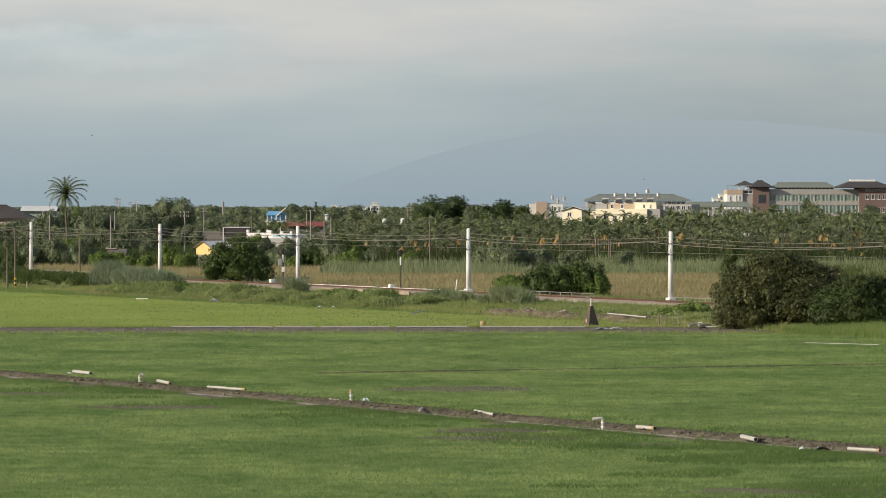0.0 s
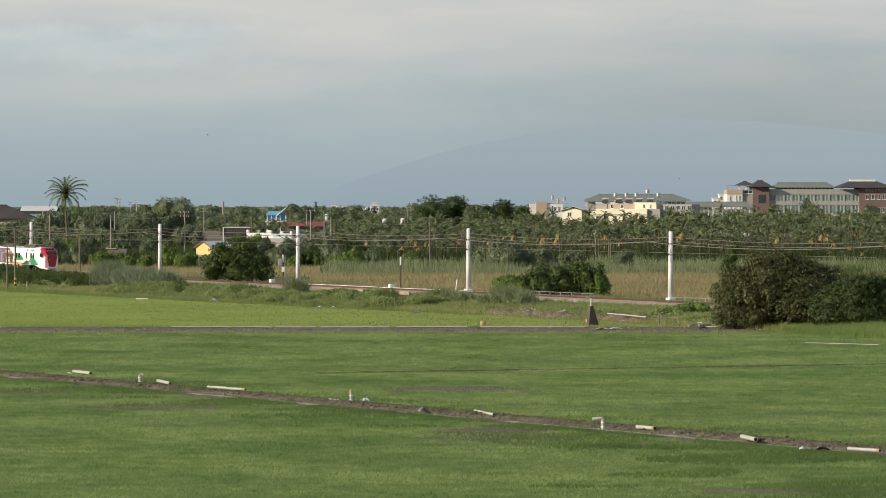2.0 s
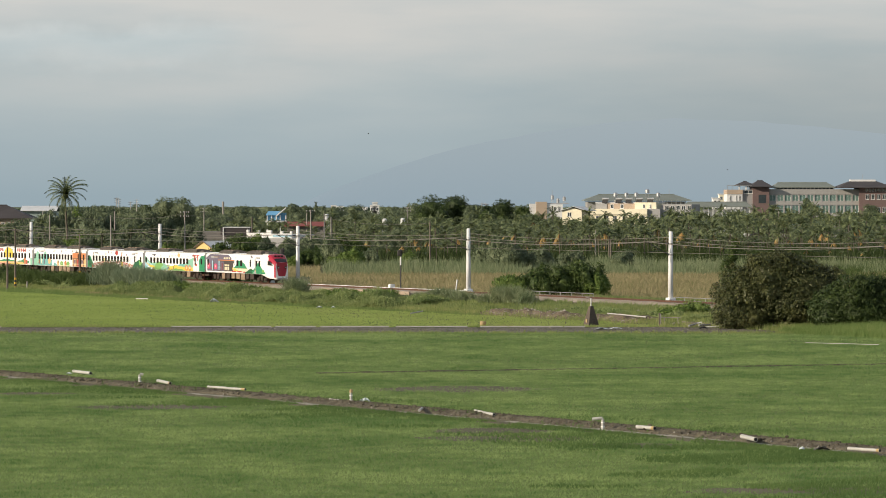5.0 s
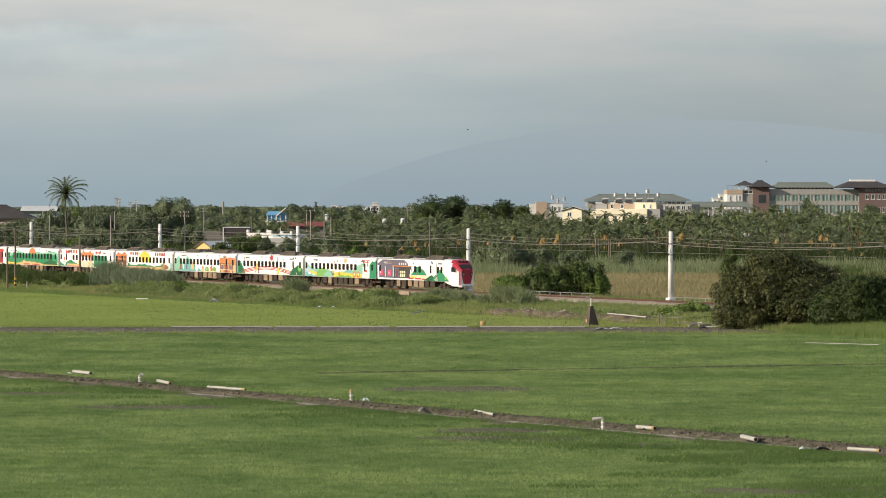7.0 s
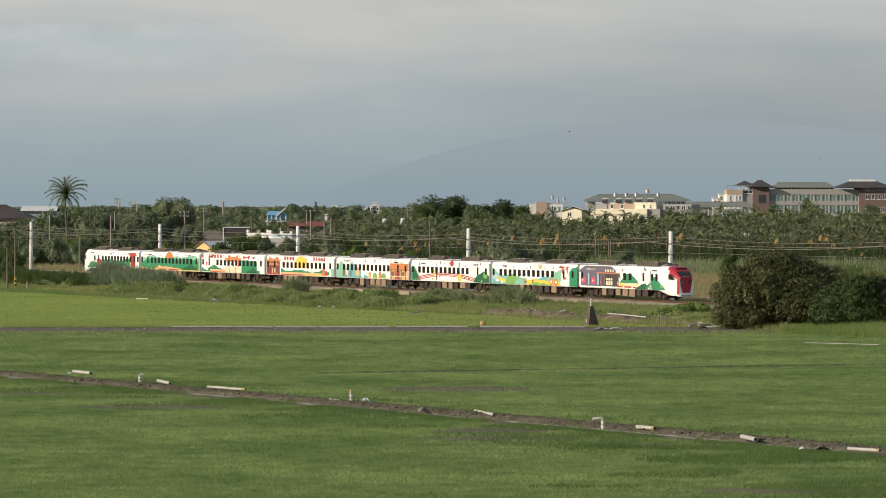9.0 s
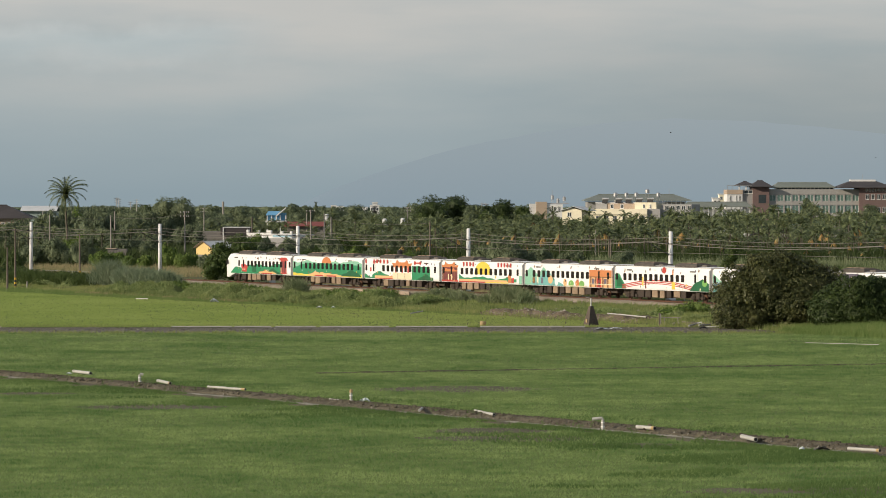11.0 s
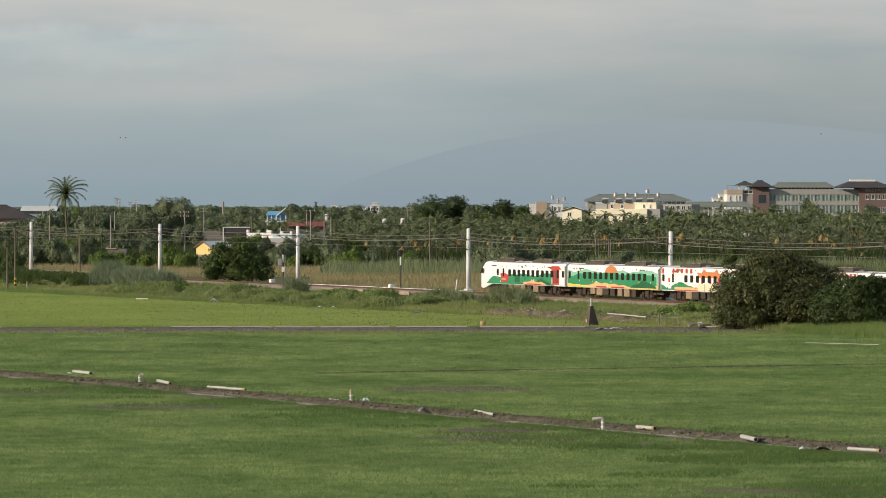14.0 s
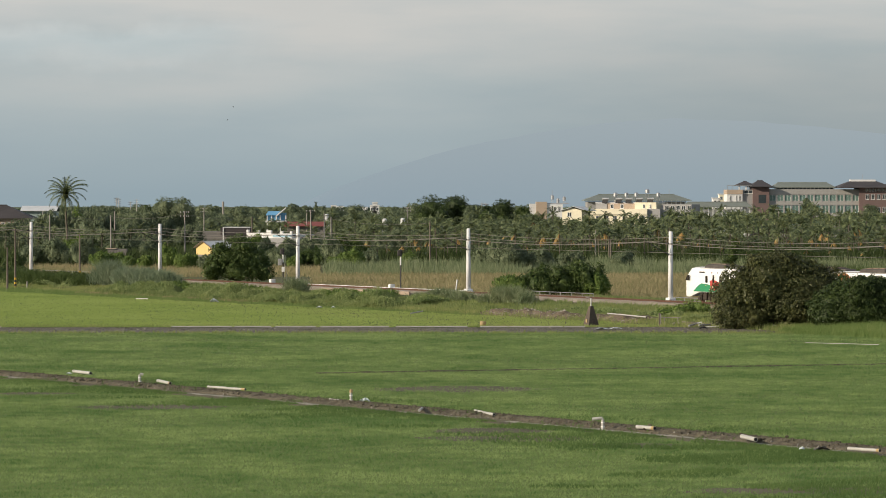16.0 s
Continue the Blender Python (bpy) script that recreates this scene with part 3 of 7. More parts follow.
def cab(root, end):
    rings = nose(end)
    bd = Build()
    n = len(rings[0])
    for i in range(len(rings) - 1):
        for j in range(n - 1):
            q = [rings[i][j], rings[i][j + 1], rings[i + 1][j + 1], rings[i + 1][j]]
            c = sum((Vector(p) for p in q), Vector()) / 4
            ahead = abs(c.x) - HALF
            red = end > 0 and c.z > 1.3 and ahead > 1.5 + (3.6 - c.z) * 0.74
            bd.add(q, [(0, 1, 2, 3)], 1 if red else 0)
    tip = rings[-1]
    bd.add(tip, [tuple(range(n))], 0)
    if end > 0:
        zs = [p[2] for p in tip]
        x, lo, hi = tip[0][0] + 0.02, min(zs) + 0.34, max(zs) - 0.03
        bd.add([(x, -0.5, lo), (x, 0.5, lo), (x, 0.66, lo + 0.6), (x, 0.82, hi - 0.35), (x, 0.7, hi), (x, -0.7, hi), (x, -0.82, hi - 0.35), (x, -0.66, lo + 0.6)], [tuple(range(8))], 1)
    shell = part("cab", bd, [LIVERY["white"], MASK], root, "white cab end with a red face" if end > 0 else "white tapered cab end", smooth=True)
    # windscreen laid on the slope of the nose
    bd = Build()
    grid = []
    for i in (10.0, 10.45, 10.9, 11.35, 11.8):
        a, b = rings[int(i)], rings[int(i) + 1]
        fr = i - int(i)
        row = []
        for j in range(4, n - 4):
            p = Vector(a[j]).lerp(Vector(b[j]), fr)
            row.append((p.x + end * 0.02, p.y * 1.0, p.z + 0.02))
        grid.append(row)
    bd.loft(grid, caps=False, close=False)
    part("windscreen", bd, GLASS, shell, "dark wraparound windscreen")
    if end > 0:
        for sy in (-1, 1):
            p = Vector((rings[12][0][0] - 0.03, sy * 0.56, 1.86))
            bd = Build()
            bd.tube([(p.x - 0.12, p.y * 1.05, p.z + 0.1), (p.x + 0.16, p.y * 1.0, p.z + 0.02)], [0.24, 0.17], 8)
            part("headlight", bd, GLASS, shell, "dark glazed headlight")
            bd = Build().tube([(p.x + 0.12, p.y * 1.0, p.z + 0.03), (p.x + 0.185, p.y, p.z + 0.02)], 0.09, 8)
            part("headlight_lens", bd, LAMP, shell)
        for y in (-0.5, 0, 0.5):
            p = Vector(rings[8][6])
            bd = Build().box(p.x - 0.1, p.x + 0.3, y - 0.15, y + 0.15, p.z - 0.16, p.z + 0.03, c=0.03)
            part("roof_lamp", bd, GLASS, shell)
        bd = Build()
        bd.box(HALF + 2.7, HALF + 3.46, -0.86, 0.86, 0.3, 0.7, c=0.08)
        part("front_valance", bd, LIVERY["white"], shell, "white front valance")
        part("coupler_cover", Build().box(HALF + 3.44, HALF + 3.52, -0.68, 0.68, 0.34, 0.5), LIVERY["grey"], shell, "grey coupler cover")
    # side window of the cab
    bd = Build()
    x0 = end * (HALF + 1.95)
    y = -1.452
    bd.add([(x0, y * 0.985, 2.2), (x0 + end * 0.95, y * 0.94, 2.2), (x0 + end * 0.55, y * 0.96, 2.75), (x0 + end * 0.1, y * 0.985, 2.8), (x0, y * 0.985, 2.75)], [(0, 1, 2, 3, 4) if end > 0 else (4, 3, 2, 1, 0)])
    part("cab_window", bd, GLASS, shell, "dark cab side window")


def plate(pts, y, thick=0.004):
    """A flat shape (x, z) on the near side of the car."""
    n = len(pts)
    bd = Build()
    front = [(x, y, z) for x, z in pts]
    back = [(x, y + thick * 0.9, z) for x, z in pts]
    bd.add(front + back, [tuple(range(n))] + [(i, i + n, (i + 1) % n + n, (i + 1) % n) for i in range(n)])
    return bd


def disc(x, z, rx, rz, n=18, a0=0, a1=360):
    return [(x + rx * math.cos(radians(a0 + (a1 - a0) * i / n)), z + rz * math.sin(radians(a0 + (a1 - a0) * i / n))) for i in range(n + (a1 - a0 < 360))]


def hills(x0, x1, low, peaks):
    """A rolling outline: peaks are (x, z)."""
    xs = np.linspace(x0, x1, 30)
    px, pz = [p[0] for p in peaks], [p[1] for p in peaks]
    top = [(float(x), float(np.interp(x, px, pz)) + 0.06 * math.sin(x * 3.1)) for x in xs]
    return [(x0, low)] + top + [(x1, low)]


def temple(x0, x1, z0, z1):
    """Outline of a swept roof with upturned eaves."""
    w, h = x1 - x0, z1 - z0
    return [(x0, z0 + h * 0.45), (x0 + w * 0.06, z0), (x1 - w * 0.06, z0), (x1, z0 + h * 0.45), (x1 - w * 0.18, z0 + h * 0.35), (x1 - w * 0.26, z0 + h), (x1 - w * 0.36, z0 + h * 0.55),
            (x0 + w * 0.36, z0 + h * 0.55), (x0 + w * 0.26, z0 + h), (x0 + w * 0.18, z0 + h * 0.35)]


def rect(x0, x1, z0, z1):
    return [(x0, z0), (x1, z0), (x1, z1), (x0, z1)]


def pane(x, half, z0, z1, c=0.11):
    """A window with rounded corners, standing a little proud of the side."""
    return plate([(x - half + c, z0), (x + half - c, z0), (x + half - c * 0.3, z0 + c * 0.3), (x + half, z0 + c), (x + half, z1 - c), (x + half - c * 0.3, z1 - c * 0.3), (x + half - c, z1),
                  (x - half + c, z1), (x - half + c * 0.3, z1 - c * 0.3), (x - half, z1 - c), (x - half, z0 + c), (x - half + c * 0.3, z0 + c * 0.3)], -1.49, 0.05)


def bogie(root, x):
    bd = Build()
    bd.box(x - 1.45, x + 1.45, -1.05, -0.85, 0.35, 0.62, c=0.05)
    bd.box(x - 1.45, x + 1.45, 0.85, 1.05, 0.35, 0.62, c=0.05)
    bd.box(x - 0.35, x + 0.35, -1.0, 1.0, 0.30, 1.17, c=0.05)
    bd.box(x - 0.8, x + 0.8, -0.8, 0.8, 0.6, 1.17, c=0.05)
    for o in (-1.05, 1.05):
        bd.box(x + o - 0.22, x + o + 0.22, -1.14, -0.8, 0.28, 0.66, c=0.04)
        bd.box(x + o - 0.22, x + o + 0.22, 0.8, 1.14, 0.28, 0.66, c=0.04)
    bd.tube([(x - 0.5, -1.12, 0.3), (x - 0.5, -1.12, 0.9)], 0.13, 7)
    bd.tube([(x + 0.5, -1.12, 0.3), (x + 0.5, -1.12, 0.9)], 0.13, 7)
    b = part("bogie", bd, UNDER, root, "dusty dark bogie")
    for o in (-1.05, 1.05):
        for y in (-0.6, 0.6):
            w = Build().tube([(x + o, y - 0.065, 0.43), (x + o, y + 0.065, 0.43)], 0.43, 14)
            part("wheel", w, RUST, b, "brown steel wheel")


def railcar(seed, murals, ends, label, windows=12, doors=(7.1,), first=-7.8, last=4.5, small=(-9.55, 9.15)):
    """One car. ends: -1 tail cab, 0 plain, 1 front cab. murals: (colour, outline) pairs on the side towards the fields."""
    g = random.Random(seed)
    root = thing("rail_car", pose(0, 0, 0), label, "train car", "cars of the passing train")
    x0, x1 = -HALF, HALF
    if ends > 0:
        x1 = HALF - 2.6
    if ends < 0:
        x0 = -HALF + 2.6
    bd = Build().loft([side_section(x) for x in np.linspace(x0, x1, 6)])
    body = part("body", bd, LIVERY["white"], root, "white painted car body", smooth=False)
    if ends:
        before = set(scene.objects)
        cab(root, ends)
        for ob in set(scene.objects) - before:
            if ob.parent == root:
                ob.location.x = -2.55 * ends
    # roof edge, roof machines
    for y in (-1.22, 1.22):
        part("gutter", Build().box(x0, x1, y - 0.04, y + 0.04, 3.575, 3.625), ROOFGREY, root, "dark roof gutter")
    units = [(-4.7, 2.1), (4.2, 2.3)]
    for ux, hl in units:
        ux += g.uniform(-0.3, 0.3)
        hi = 4.03
        u = part("roof_unit", Build().loft([[(ux - hl * k, -w, z), (ux + hl * k, -w, z), (ux + hl * k, w, z), (ux - hl * k, w, z)] for k, w, z in ((1.0, 1.02, 3.55), (1.0, 1.02, 3.76), (0.93, 0.95, 3.93), (0.76, 0.72, 4.03))]), ROOFDARK, root, "sooty grey rounded roof air-conditioning unit")
        for k in range(3):
            part("vent", Build().box(ux - 1.6 + k * 1.15, ux - 0.75 + k * 1.15, -0.6, 0.6, hi + 0.0, hi + 0.06, c=0.02), CRATE, u, "dusty fan cover")
        part("roof_box", Build().box(ux + hl + 0.5, ux + hl + 1.5, -0.7, 0.7, 3.66, 3.9, c=0.06), ROOFGREY, root)
    # windows
    for i in range(windows):
        wx = first + (last - first) * i / max(1, windows - 1)
        part("window", pane(wx, 0.31, 1.95, 2.74), GLASS, root, "dark tinted window")
    for wx in small:
        part("window", pane(wx, 0.22, 1.98, 2.76), GLASS, root, "narrow dark window")
    for dx in doors:
        d = part("door", Build().box(dx - 0.45, dx + 0.45, -1.4525, -1.43, 1.02, 3.0), LIVERY["white"], root, "plug door with a narrow window")
        part("door_window", pane(dx, 0.17, 1.9, 2.86, 0.08), GLASS, d)
        for o in (-0.47, 0.47):
            part("door_seal", Build().box(dx + o - 0.02, dx + o + 0.015, -1.4532, -1.43, 1.0, 3.02), LIVERY["grey"], d)
    for ex in (-9.6, 9.6):
        if (ends > 0 and ex > 0) or (ends < 0 and ex < 0):
            continue
        part("gangway", Build().box(math.copysign(HALF - 0.02, ex), math.copysign(10.32, ex), -1.25, 1.25, 0.95, 3.55) if ex > 0 else Build().box(-10.32, -HALF + 0.02, -1.25, 1.25, 0.95, 3.55), GAP, root, "grey rubber gangway")
        part("end_strip", Build().box(ex * 1.041 - 0.1, ex * 1.041 + 0.04, -1.462, -1.43, 1.0, 3.3), LIVERY["grey"], root)
    # destination panel
    part("side_display", Build().box(-7.4, -6.3, -1.448, -1.43, 3.06, 3.2), LIVERY["charcoal"], root, "dark destination display")
    part("side_display", Build().box(6.0, 7.1, -1.448, -1.43, 3.06, 3.2), LIVERY["charcoal"], root, "dark destination display")
    # murals
    for k, (colour, pts) in enumerate(murals):
        part("mural_shape", plate(pts, -1.4535 - 0.0006 * k, 0.003 + 0.0006 * k), LIVERY[colour], root, "painted mural shape")
    # small motifs scattered over the paint
    for k in range(26):
        mx, up = g.uniform(x0 + 1.2, x1 - 1.2), k % 2 == 0
        mz = g.uniform(2.95, 3.32) if up else g.uniform(1.12, 1.8)
        w, t = g.uniform(0.06, 0.16), g.uniform(0.06, 0.2)
        shape = [(mx - w, mz - t * 0.3), (mx + w * 0.2, mz - t), (mx + w, mz + t * 0.2), (mx + w * 0.1, mz + t), (mx - w * 0.5, mz + t * 0.3)]
        part("mural_motif", plate(shape, -1.4535 - 0.0006 * (len(murals) + k % 5) if not up or mz < 2.85 else -1.4535, 0.02), LIVERY[g.choice(("charcoal", "maroon", "brown", "slate") if up else ("cream", "red", "peach", "brown", "white", "yellow", "charcoal", "dark"))], root, "small painted motif")
    # below the floor
    part("underframe", Build().box(x0 + 0.4, x1 - 0.4, -0.5, 0.5, 0.6, 1.17), UNDER, root, "dark underframe")
    for bx in (-6.9, 6.9):
        bogie(root, bx)
    for i in range(7):
        cx = -4.6 + i * 1.5 + g.uniform(-0.1, 0.1)
        w = g.uniform(0.45, 0.68)
        part("equipment_box", Build().box(cx - w, cx + w, -1.3, 1.3, g.uniform(0.3, 0.45), 1.17, c=0.04), CRATE if g.random() < 0.5 else UNDER, root, "dusty underfloor equipment box")
    # the body rides higher than its running gear
    for ob in root.children:
        if ob.name.split(".")[0] not in ("bogie", "equipment_box", "underframe"):
            ob.location.z = 0.23
    return root


def train():
    M = []
    # front car: a shop-front mural, hills, yellow fields
    M.append([("slate", rect(-9.6, -5.9, 1.15, 2.75)), ("charcoal", rect(-5.9, -1.2, 1.15, 2.75)), ("slate", [(-10.1, 2.72), (-10.1, 2.9), (-8.6, 3.48), (-2.8, 3.46), (-1.8, 3.0), (-1.8, 2.72)]),
              ("grey", rect(-8.3, -6.2, 2.98, 3.2)), ("brown", rect(-7.3, -5.7, 3.05, 3.16)), ("sky", rect(-8.0, -7.7, 1.3, 2.6)), ("sky", rect(-5.9, -5.6, 1.3, 2.6)), ("charcoal", rect(-7.6, -7.45, 1.2, 2.7))]
             + [("pink", [(-9.55, 1.5), (-9.6, 2.1), (-9.1, 2.25), (-8.6, 2.15), (-8.55, 1.55), (-9.0, 1.4)]), ("pink", [(-7.3, 1.45), (-7.4, 2.05), (-6.9, 2.2), (-6.4, 2.1), (-6.35, 1.5), (-6.8, 1.35)]), ("cream", disc(-9.25, 1.83, 0.13, 0.13)), ("cream", disc(-6.9, 1.78, 0.13, 0.13)),
              ("orange", rect(-6.1, -0.9, 2.62, 2.74)), *[("cream", rect(-4.2 + 0.55 * k, -3.9 + 0.55 * k, 2.85, 3.1)) for k in range(4)]]
             + [("slate", rect(-5.3, -4.2, 1.2, 2.5)), ("maroon", rect(-4.9, -4.5, 1.3, 2.3)), ("cream", rect(-4.0, -2.5, 1.3, 2.1)), *[("charcoal", rect(-4.05 + 0.5 * k, -3.95 + 0.5 * k, 1.2, 2.6)) for k in range(4)], ("charcoal", rect(-4.0, -2.5, 1.75, 1.85)),
              ("charcoal", [(-2.3, 2.0), (-2.2, 2.6), (-0.9, 2.6), (-0.8, 2.0), (-1.1, 2.3), (-2.0, 2.3)])]
             + [("green", hills(-1.0, 3.3, 1.5, [(-1.0, 1.7), (0.2, 2.5), (1.2, 2.75), (2.2, 2.3), (3.3, 1.5)])), ("cream", rect(-1.1, 3.3, 1.2, 1.62)), ("yellow", hills(-1.0, 0.4, 1.2, [(-1.0, 1.75), (0.4, 1.3)])),
              ("white", rect(-9.7, 2.6, 0.98, 1.16)), ("red", rect(-1.6, -0.3, 1.1, 1.28)), ("red", rect(0.1, 1.6, 1.08, 1.26)), ("red", rect(1.9, 2.6, 1.05, 1.22))]
             + [("dark", hills(2.5, 5.6, 0.98, [(2.5, 1.0), (3.6, 1.5), (4.4, 1.62), (5.6, 1.2)])), ("green", hills(4.7, 8.8, 0.98, [(4.7, 1.2), (5.6, 1.9), (6.6, 2.4), (7.4, 2.0), (8.8, 0.98)])),
              ("grey", [(5.3, 0.98), (6.1, 0.98), (5.95, 1.3), (5.82, 1.4), (5.82, 2.9), (5.68, 3.2), (5.55, 2.9), (5.55, 1.4), (5.4, 1.3)]), ("leaf", disc(8.1, 1.35, 0.3, 0.2))])
    # second: lake and yellow fields
    M.append([("mint", hills(-10, -1.5, 1.0, [(-10, 2.95), (-8.9, 2.5), (-7.6, 1.95), (-6, 2.1), (-4.6, 2.0), (-1.5, 1.7)])), ("sky", hills(-10, -7.4, 1.0, [(-10, 2.0), (-8.8, 2.2), (-7.4, 1.6)])),
              ("yellow", [(-10, 2.15), (-8.6, 1.75), (-5, 1.35), (-2, 1.5), (1, 1.75), (4, 1.6), (6.3, 1.5), (6.3, 1.0), (-6.4, 1.0), (-8, 1.3)]), ("teal", hills(-9.9, -6.2, 0.98, [(-9.9, 1.5), (-8.2, 1.35), (-6.2, 1.0)])),
              ("white", disc(-8.7, 1.35, 0.35, 0.13)), ("white", disc(-7.5, 1.2, 0.3, 0.12)), ("leaf", disc(-5.0, 1.0, 1.7, 1.15, 18, 0, 180)), ("mint", disc(-3.2, 1.0, 1.3, 0.7, 18, 0, 180)), ("slate", disc(-1.9, 1.2, 0.35, 0.3, 12, 0, 180))]
             + [("leaf", hills(-1.0, 3.6, 0.98, [(-1.0, 1.1), (1, 1.3), (3.6, 1.1)])), ("teal", hills(0.9, 3.6, 1.6, [(0.9, 1.65), (1.9, 1.95), (2.6, 1.9), (3.6, 2.1)])), ("mint", hills(2.8, 7.0, 1.5, [(2.8, 1.6), (4.4, 2.3), (5.4, 2.7), (7.0, 2.9)])),
              ("orange", disc(4.2, 1.42, 0.48, 0.42)), ("orange", disc(5.3, 1.4, 0.46, 0.42)), ("cream", disc(4.2, 1.42, 0.25, 0.2)), ("cream", disc(5.3, 1.4, 0.25, 0.2))]
             + [("green", hills(8.4, 10.2, 0.98, [(8.4, 2.6), (9.2, 3.2), (10.2, 3.2)])), ("white", rect(6.5, 7.0, 1.0, 2.5)), ("white", rect(7.7, 8.2, 1.0, 2.5)), ("red", [(6.3, 3.3), (6.4, 3.18), (8.3, 3.18), (8.4, 3.3), (7.4, 3.26)]), ("red", rect(6.6, 8.1, 2.92, 3.02)), ("red", rect(6.7, 6.9, 2.45, 3.2)), ("red", rect(7.8, 8.0, 2.45, 3.2)), ("red", rect(7.0, 7.7, 1.75, 2.0)),
              ("peach", disc(1.6, 3.15, 0.4, 0.3)), ("brown", rect(-0.3, 0.0, 1.2, 1.6))])
    # third: red arched bridge
    arc = [(-8.4 + 15.2 * i / 20, 1.0 + 0.62 * math.sin(math.pi * i / 20)) for i in range(21)]
    def band(lift, th):
        return [(x, z + lift) for x, z in arc] + [(x, z + lift + th) for x, z in reversed(arc)]
    M.append([("green", hills(-10, -7.6, 1.0, [(-10, 2.6), (-9, 2.7), (-7.6, 1.2)])), ("dark", hills(-9.6, -7.9, 1.2, [(-9.6, 2.6), (-8.8, 2.2), (-7.9, 1.2)])),
              ("red", band(0.0, 0.10)), ("red", band(0.17, 0.10)), ("red", band(0.34, 0.12)), ("yellow", rect(-4.1, -3.8, 1.4, 2.4)), ("yellow", rect(2.2, 2.9, 1.1, 1.9))]
             + [("orange", rect(2.3, 2.55, 1.9, 3.2)), ("maroon", rect(-3.5, -3.2, 1.1, 2.1)), ("red", disc(0.6, 3.2, 0.42, 0.36)), ("dark", hills(6.0, 9.9, 1.0, [(6, 1.1), (7.2, 2.0), (8.6, 2.3), (9.9, 1.9)])),
              ("leaf", disc(9.0, 1.9, 0.5, 0.4)), ("white", rect(-7.6, 6.6, 0.96, 1.02))])
    # fourth: pale teal peaks and small figures-like shapes, gateway
    M.append([("mint", hills(-10, -2.0, 1.0, [(-10, 2.2), (-8.6, 3.2), (-7, 2.2), (-5.6, 3.1), (-4.4, 2.4), (-2, 1.2)])), ("teal", hills(-8.4, -1.0, 1.0, [(-8.4, 1.6), (-6, 2.2), (-4.6, 2.9), (-3.4, 1.9), (-1, 1.1)])),
              ("peach", disc(-4.0, 1.7, 0.55, 0.5)), ("brown", rect(-8.2, -7.6, 1.2, 1.9)), ("cream", rect(-7.2, -6.8, 1.2, 2.0)), ("slate", rect(-6.2, -5.7, 1.2, 1.9)), ("white", disc(-2.6, 1.5, 0.4, 0.5))]
             + [("peach", disc(-0.6, 1.4, 0.4, 0.45)), ("leaf", disc(0.8, 1.3, 0.6, 0.4)), ("orange", disc(2.2, 1.35, 0.45, 0.4)), ("leaf", disc(3.2, 1.3, 0.6, 0.4)), ("cream", rect(-0.5, 4.2, 1.0, 1.1)),
              ("peach", rect(4.9, 10.1, 1.0, 2.2)), ("orange", rect(4.9, 10.1, 2.2, 3.0)), ("brown", rect(4.8, 10.2, 2.12, 2.24)), *[("brown", rect(x, x + 0.32, 1.0, 2.2)) for x in (5.1, 6.2, 7.8, 8.9)], ("slate", rect(5.5, 6.1, 1.3, 2.0)), ("slate", rect(8.2, 8.8, 1.3, 2.0)), ("red", rect(6.6, 7.6, 1.0, 2.05)), ("maroon", rect(6.9, 7.3, 1.1, 1.9)), ("cream", rect(4.9, 10.1, 1.32, 1.4))])
    # fifth: temple and a yellow sun
    M.append([("maroon", rect(-9.9, -6.0, 1.2, 2.9)), ("orange", temple(-10.2, -5.7, 2.75, 3.45)), ("orange", temple(-10.0, -5.9, 2.25, 2.72)), ("brown", rect(-9.8, -6.1, 2.18, 2.26)), *[("brown", rect(-9.6 + 0.9 * k, -9.45 + 0.9 * k, 1.2, 2.15)) for k in range(4)], ("cream", rect(-8.4, -8.15, 1.2, 1.9)), ("cream", rect(-7.6, -7.35, 1.2, 1.9)),
              ("red", rect(-10, -5.9, 1.0, 1.2)), ("yellow", disc(0.4, 2.0, 2.1, 1.55, 20, 0, 180)), ("green", hills(-5.6, 8.6, 1.2, [(-5.6, 1.9), (-4, 1.5), (0, 1.75), (4, 1.4), (6.5, 1.8), (8.6, 1.5)]))]
             + [("peach", rect(-5.6, 6.4, 1.15, 1.38)), ("red", rect(-5.6, 1.0, 1.0, 1.13)), ("yellow", rect(1.0, 6.6, 1.0, 1.13)), ("orange", rect(6.6, 7.3, 1.1, 2.1)), ("red", rect(7.4, 8.0, 1.1, 1.7)),
              *[("red", rect(-4.6 + i * 0.8, -4.25 + i * 0.8, 2.95, 3.45)) for i in range(4)], *[("red", rect(4.0 + i * 0.75, 4.35 + i * 0.75, 2.95, 3.45)) for i in range(5)], ("mint", rect(9.2, 9.9, 1.0, 2.0))])
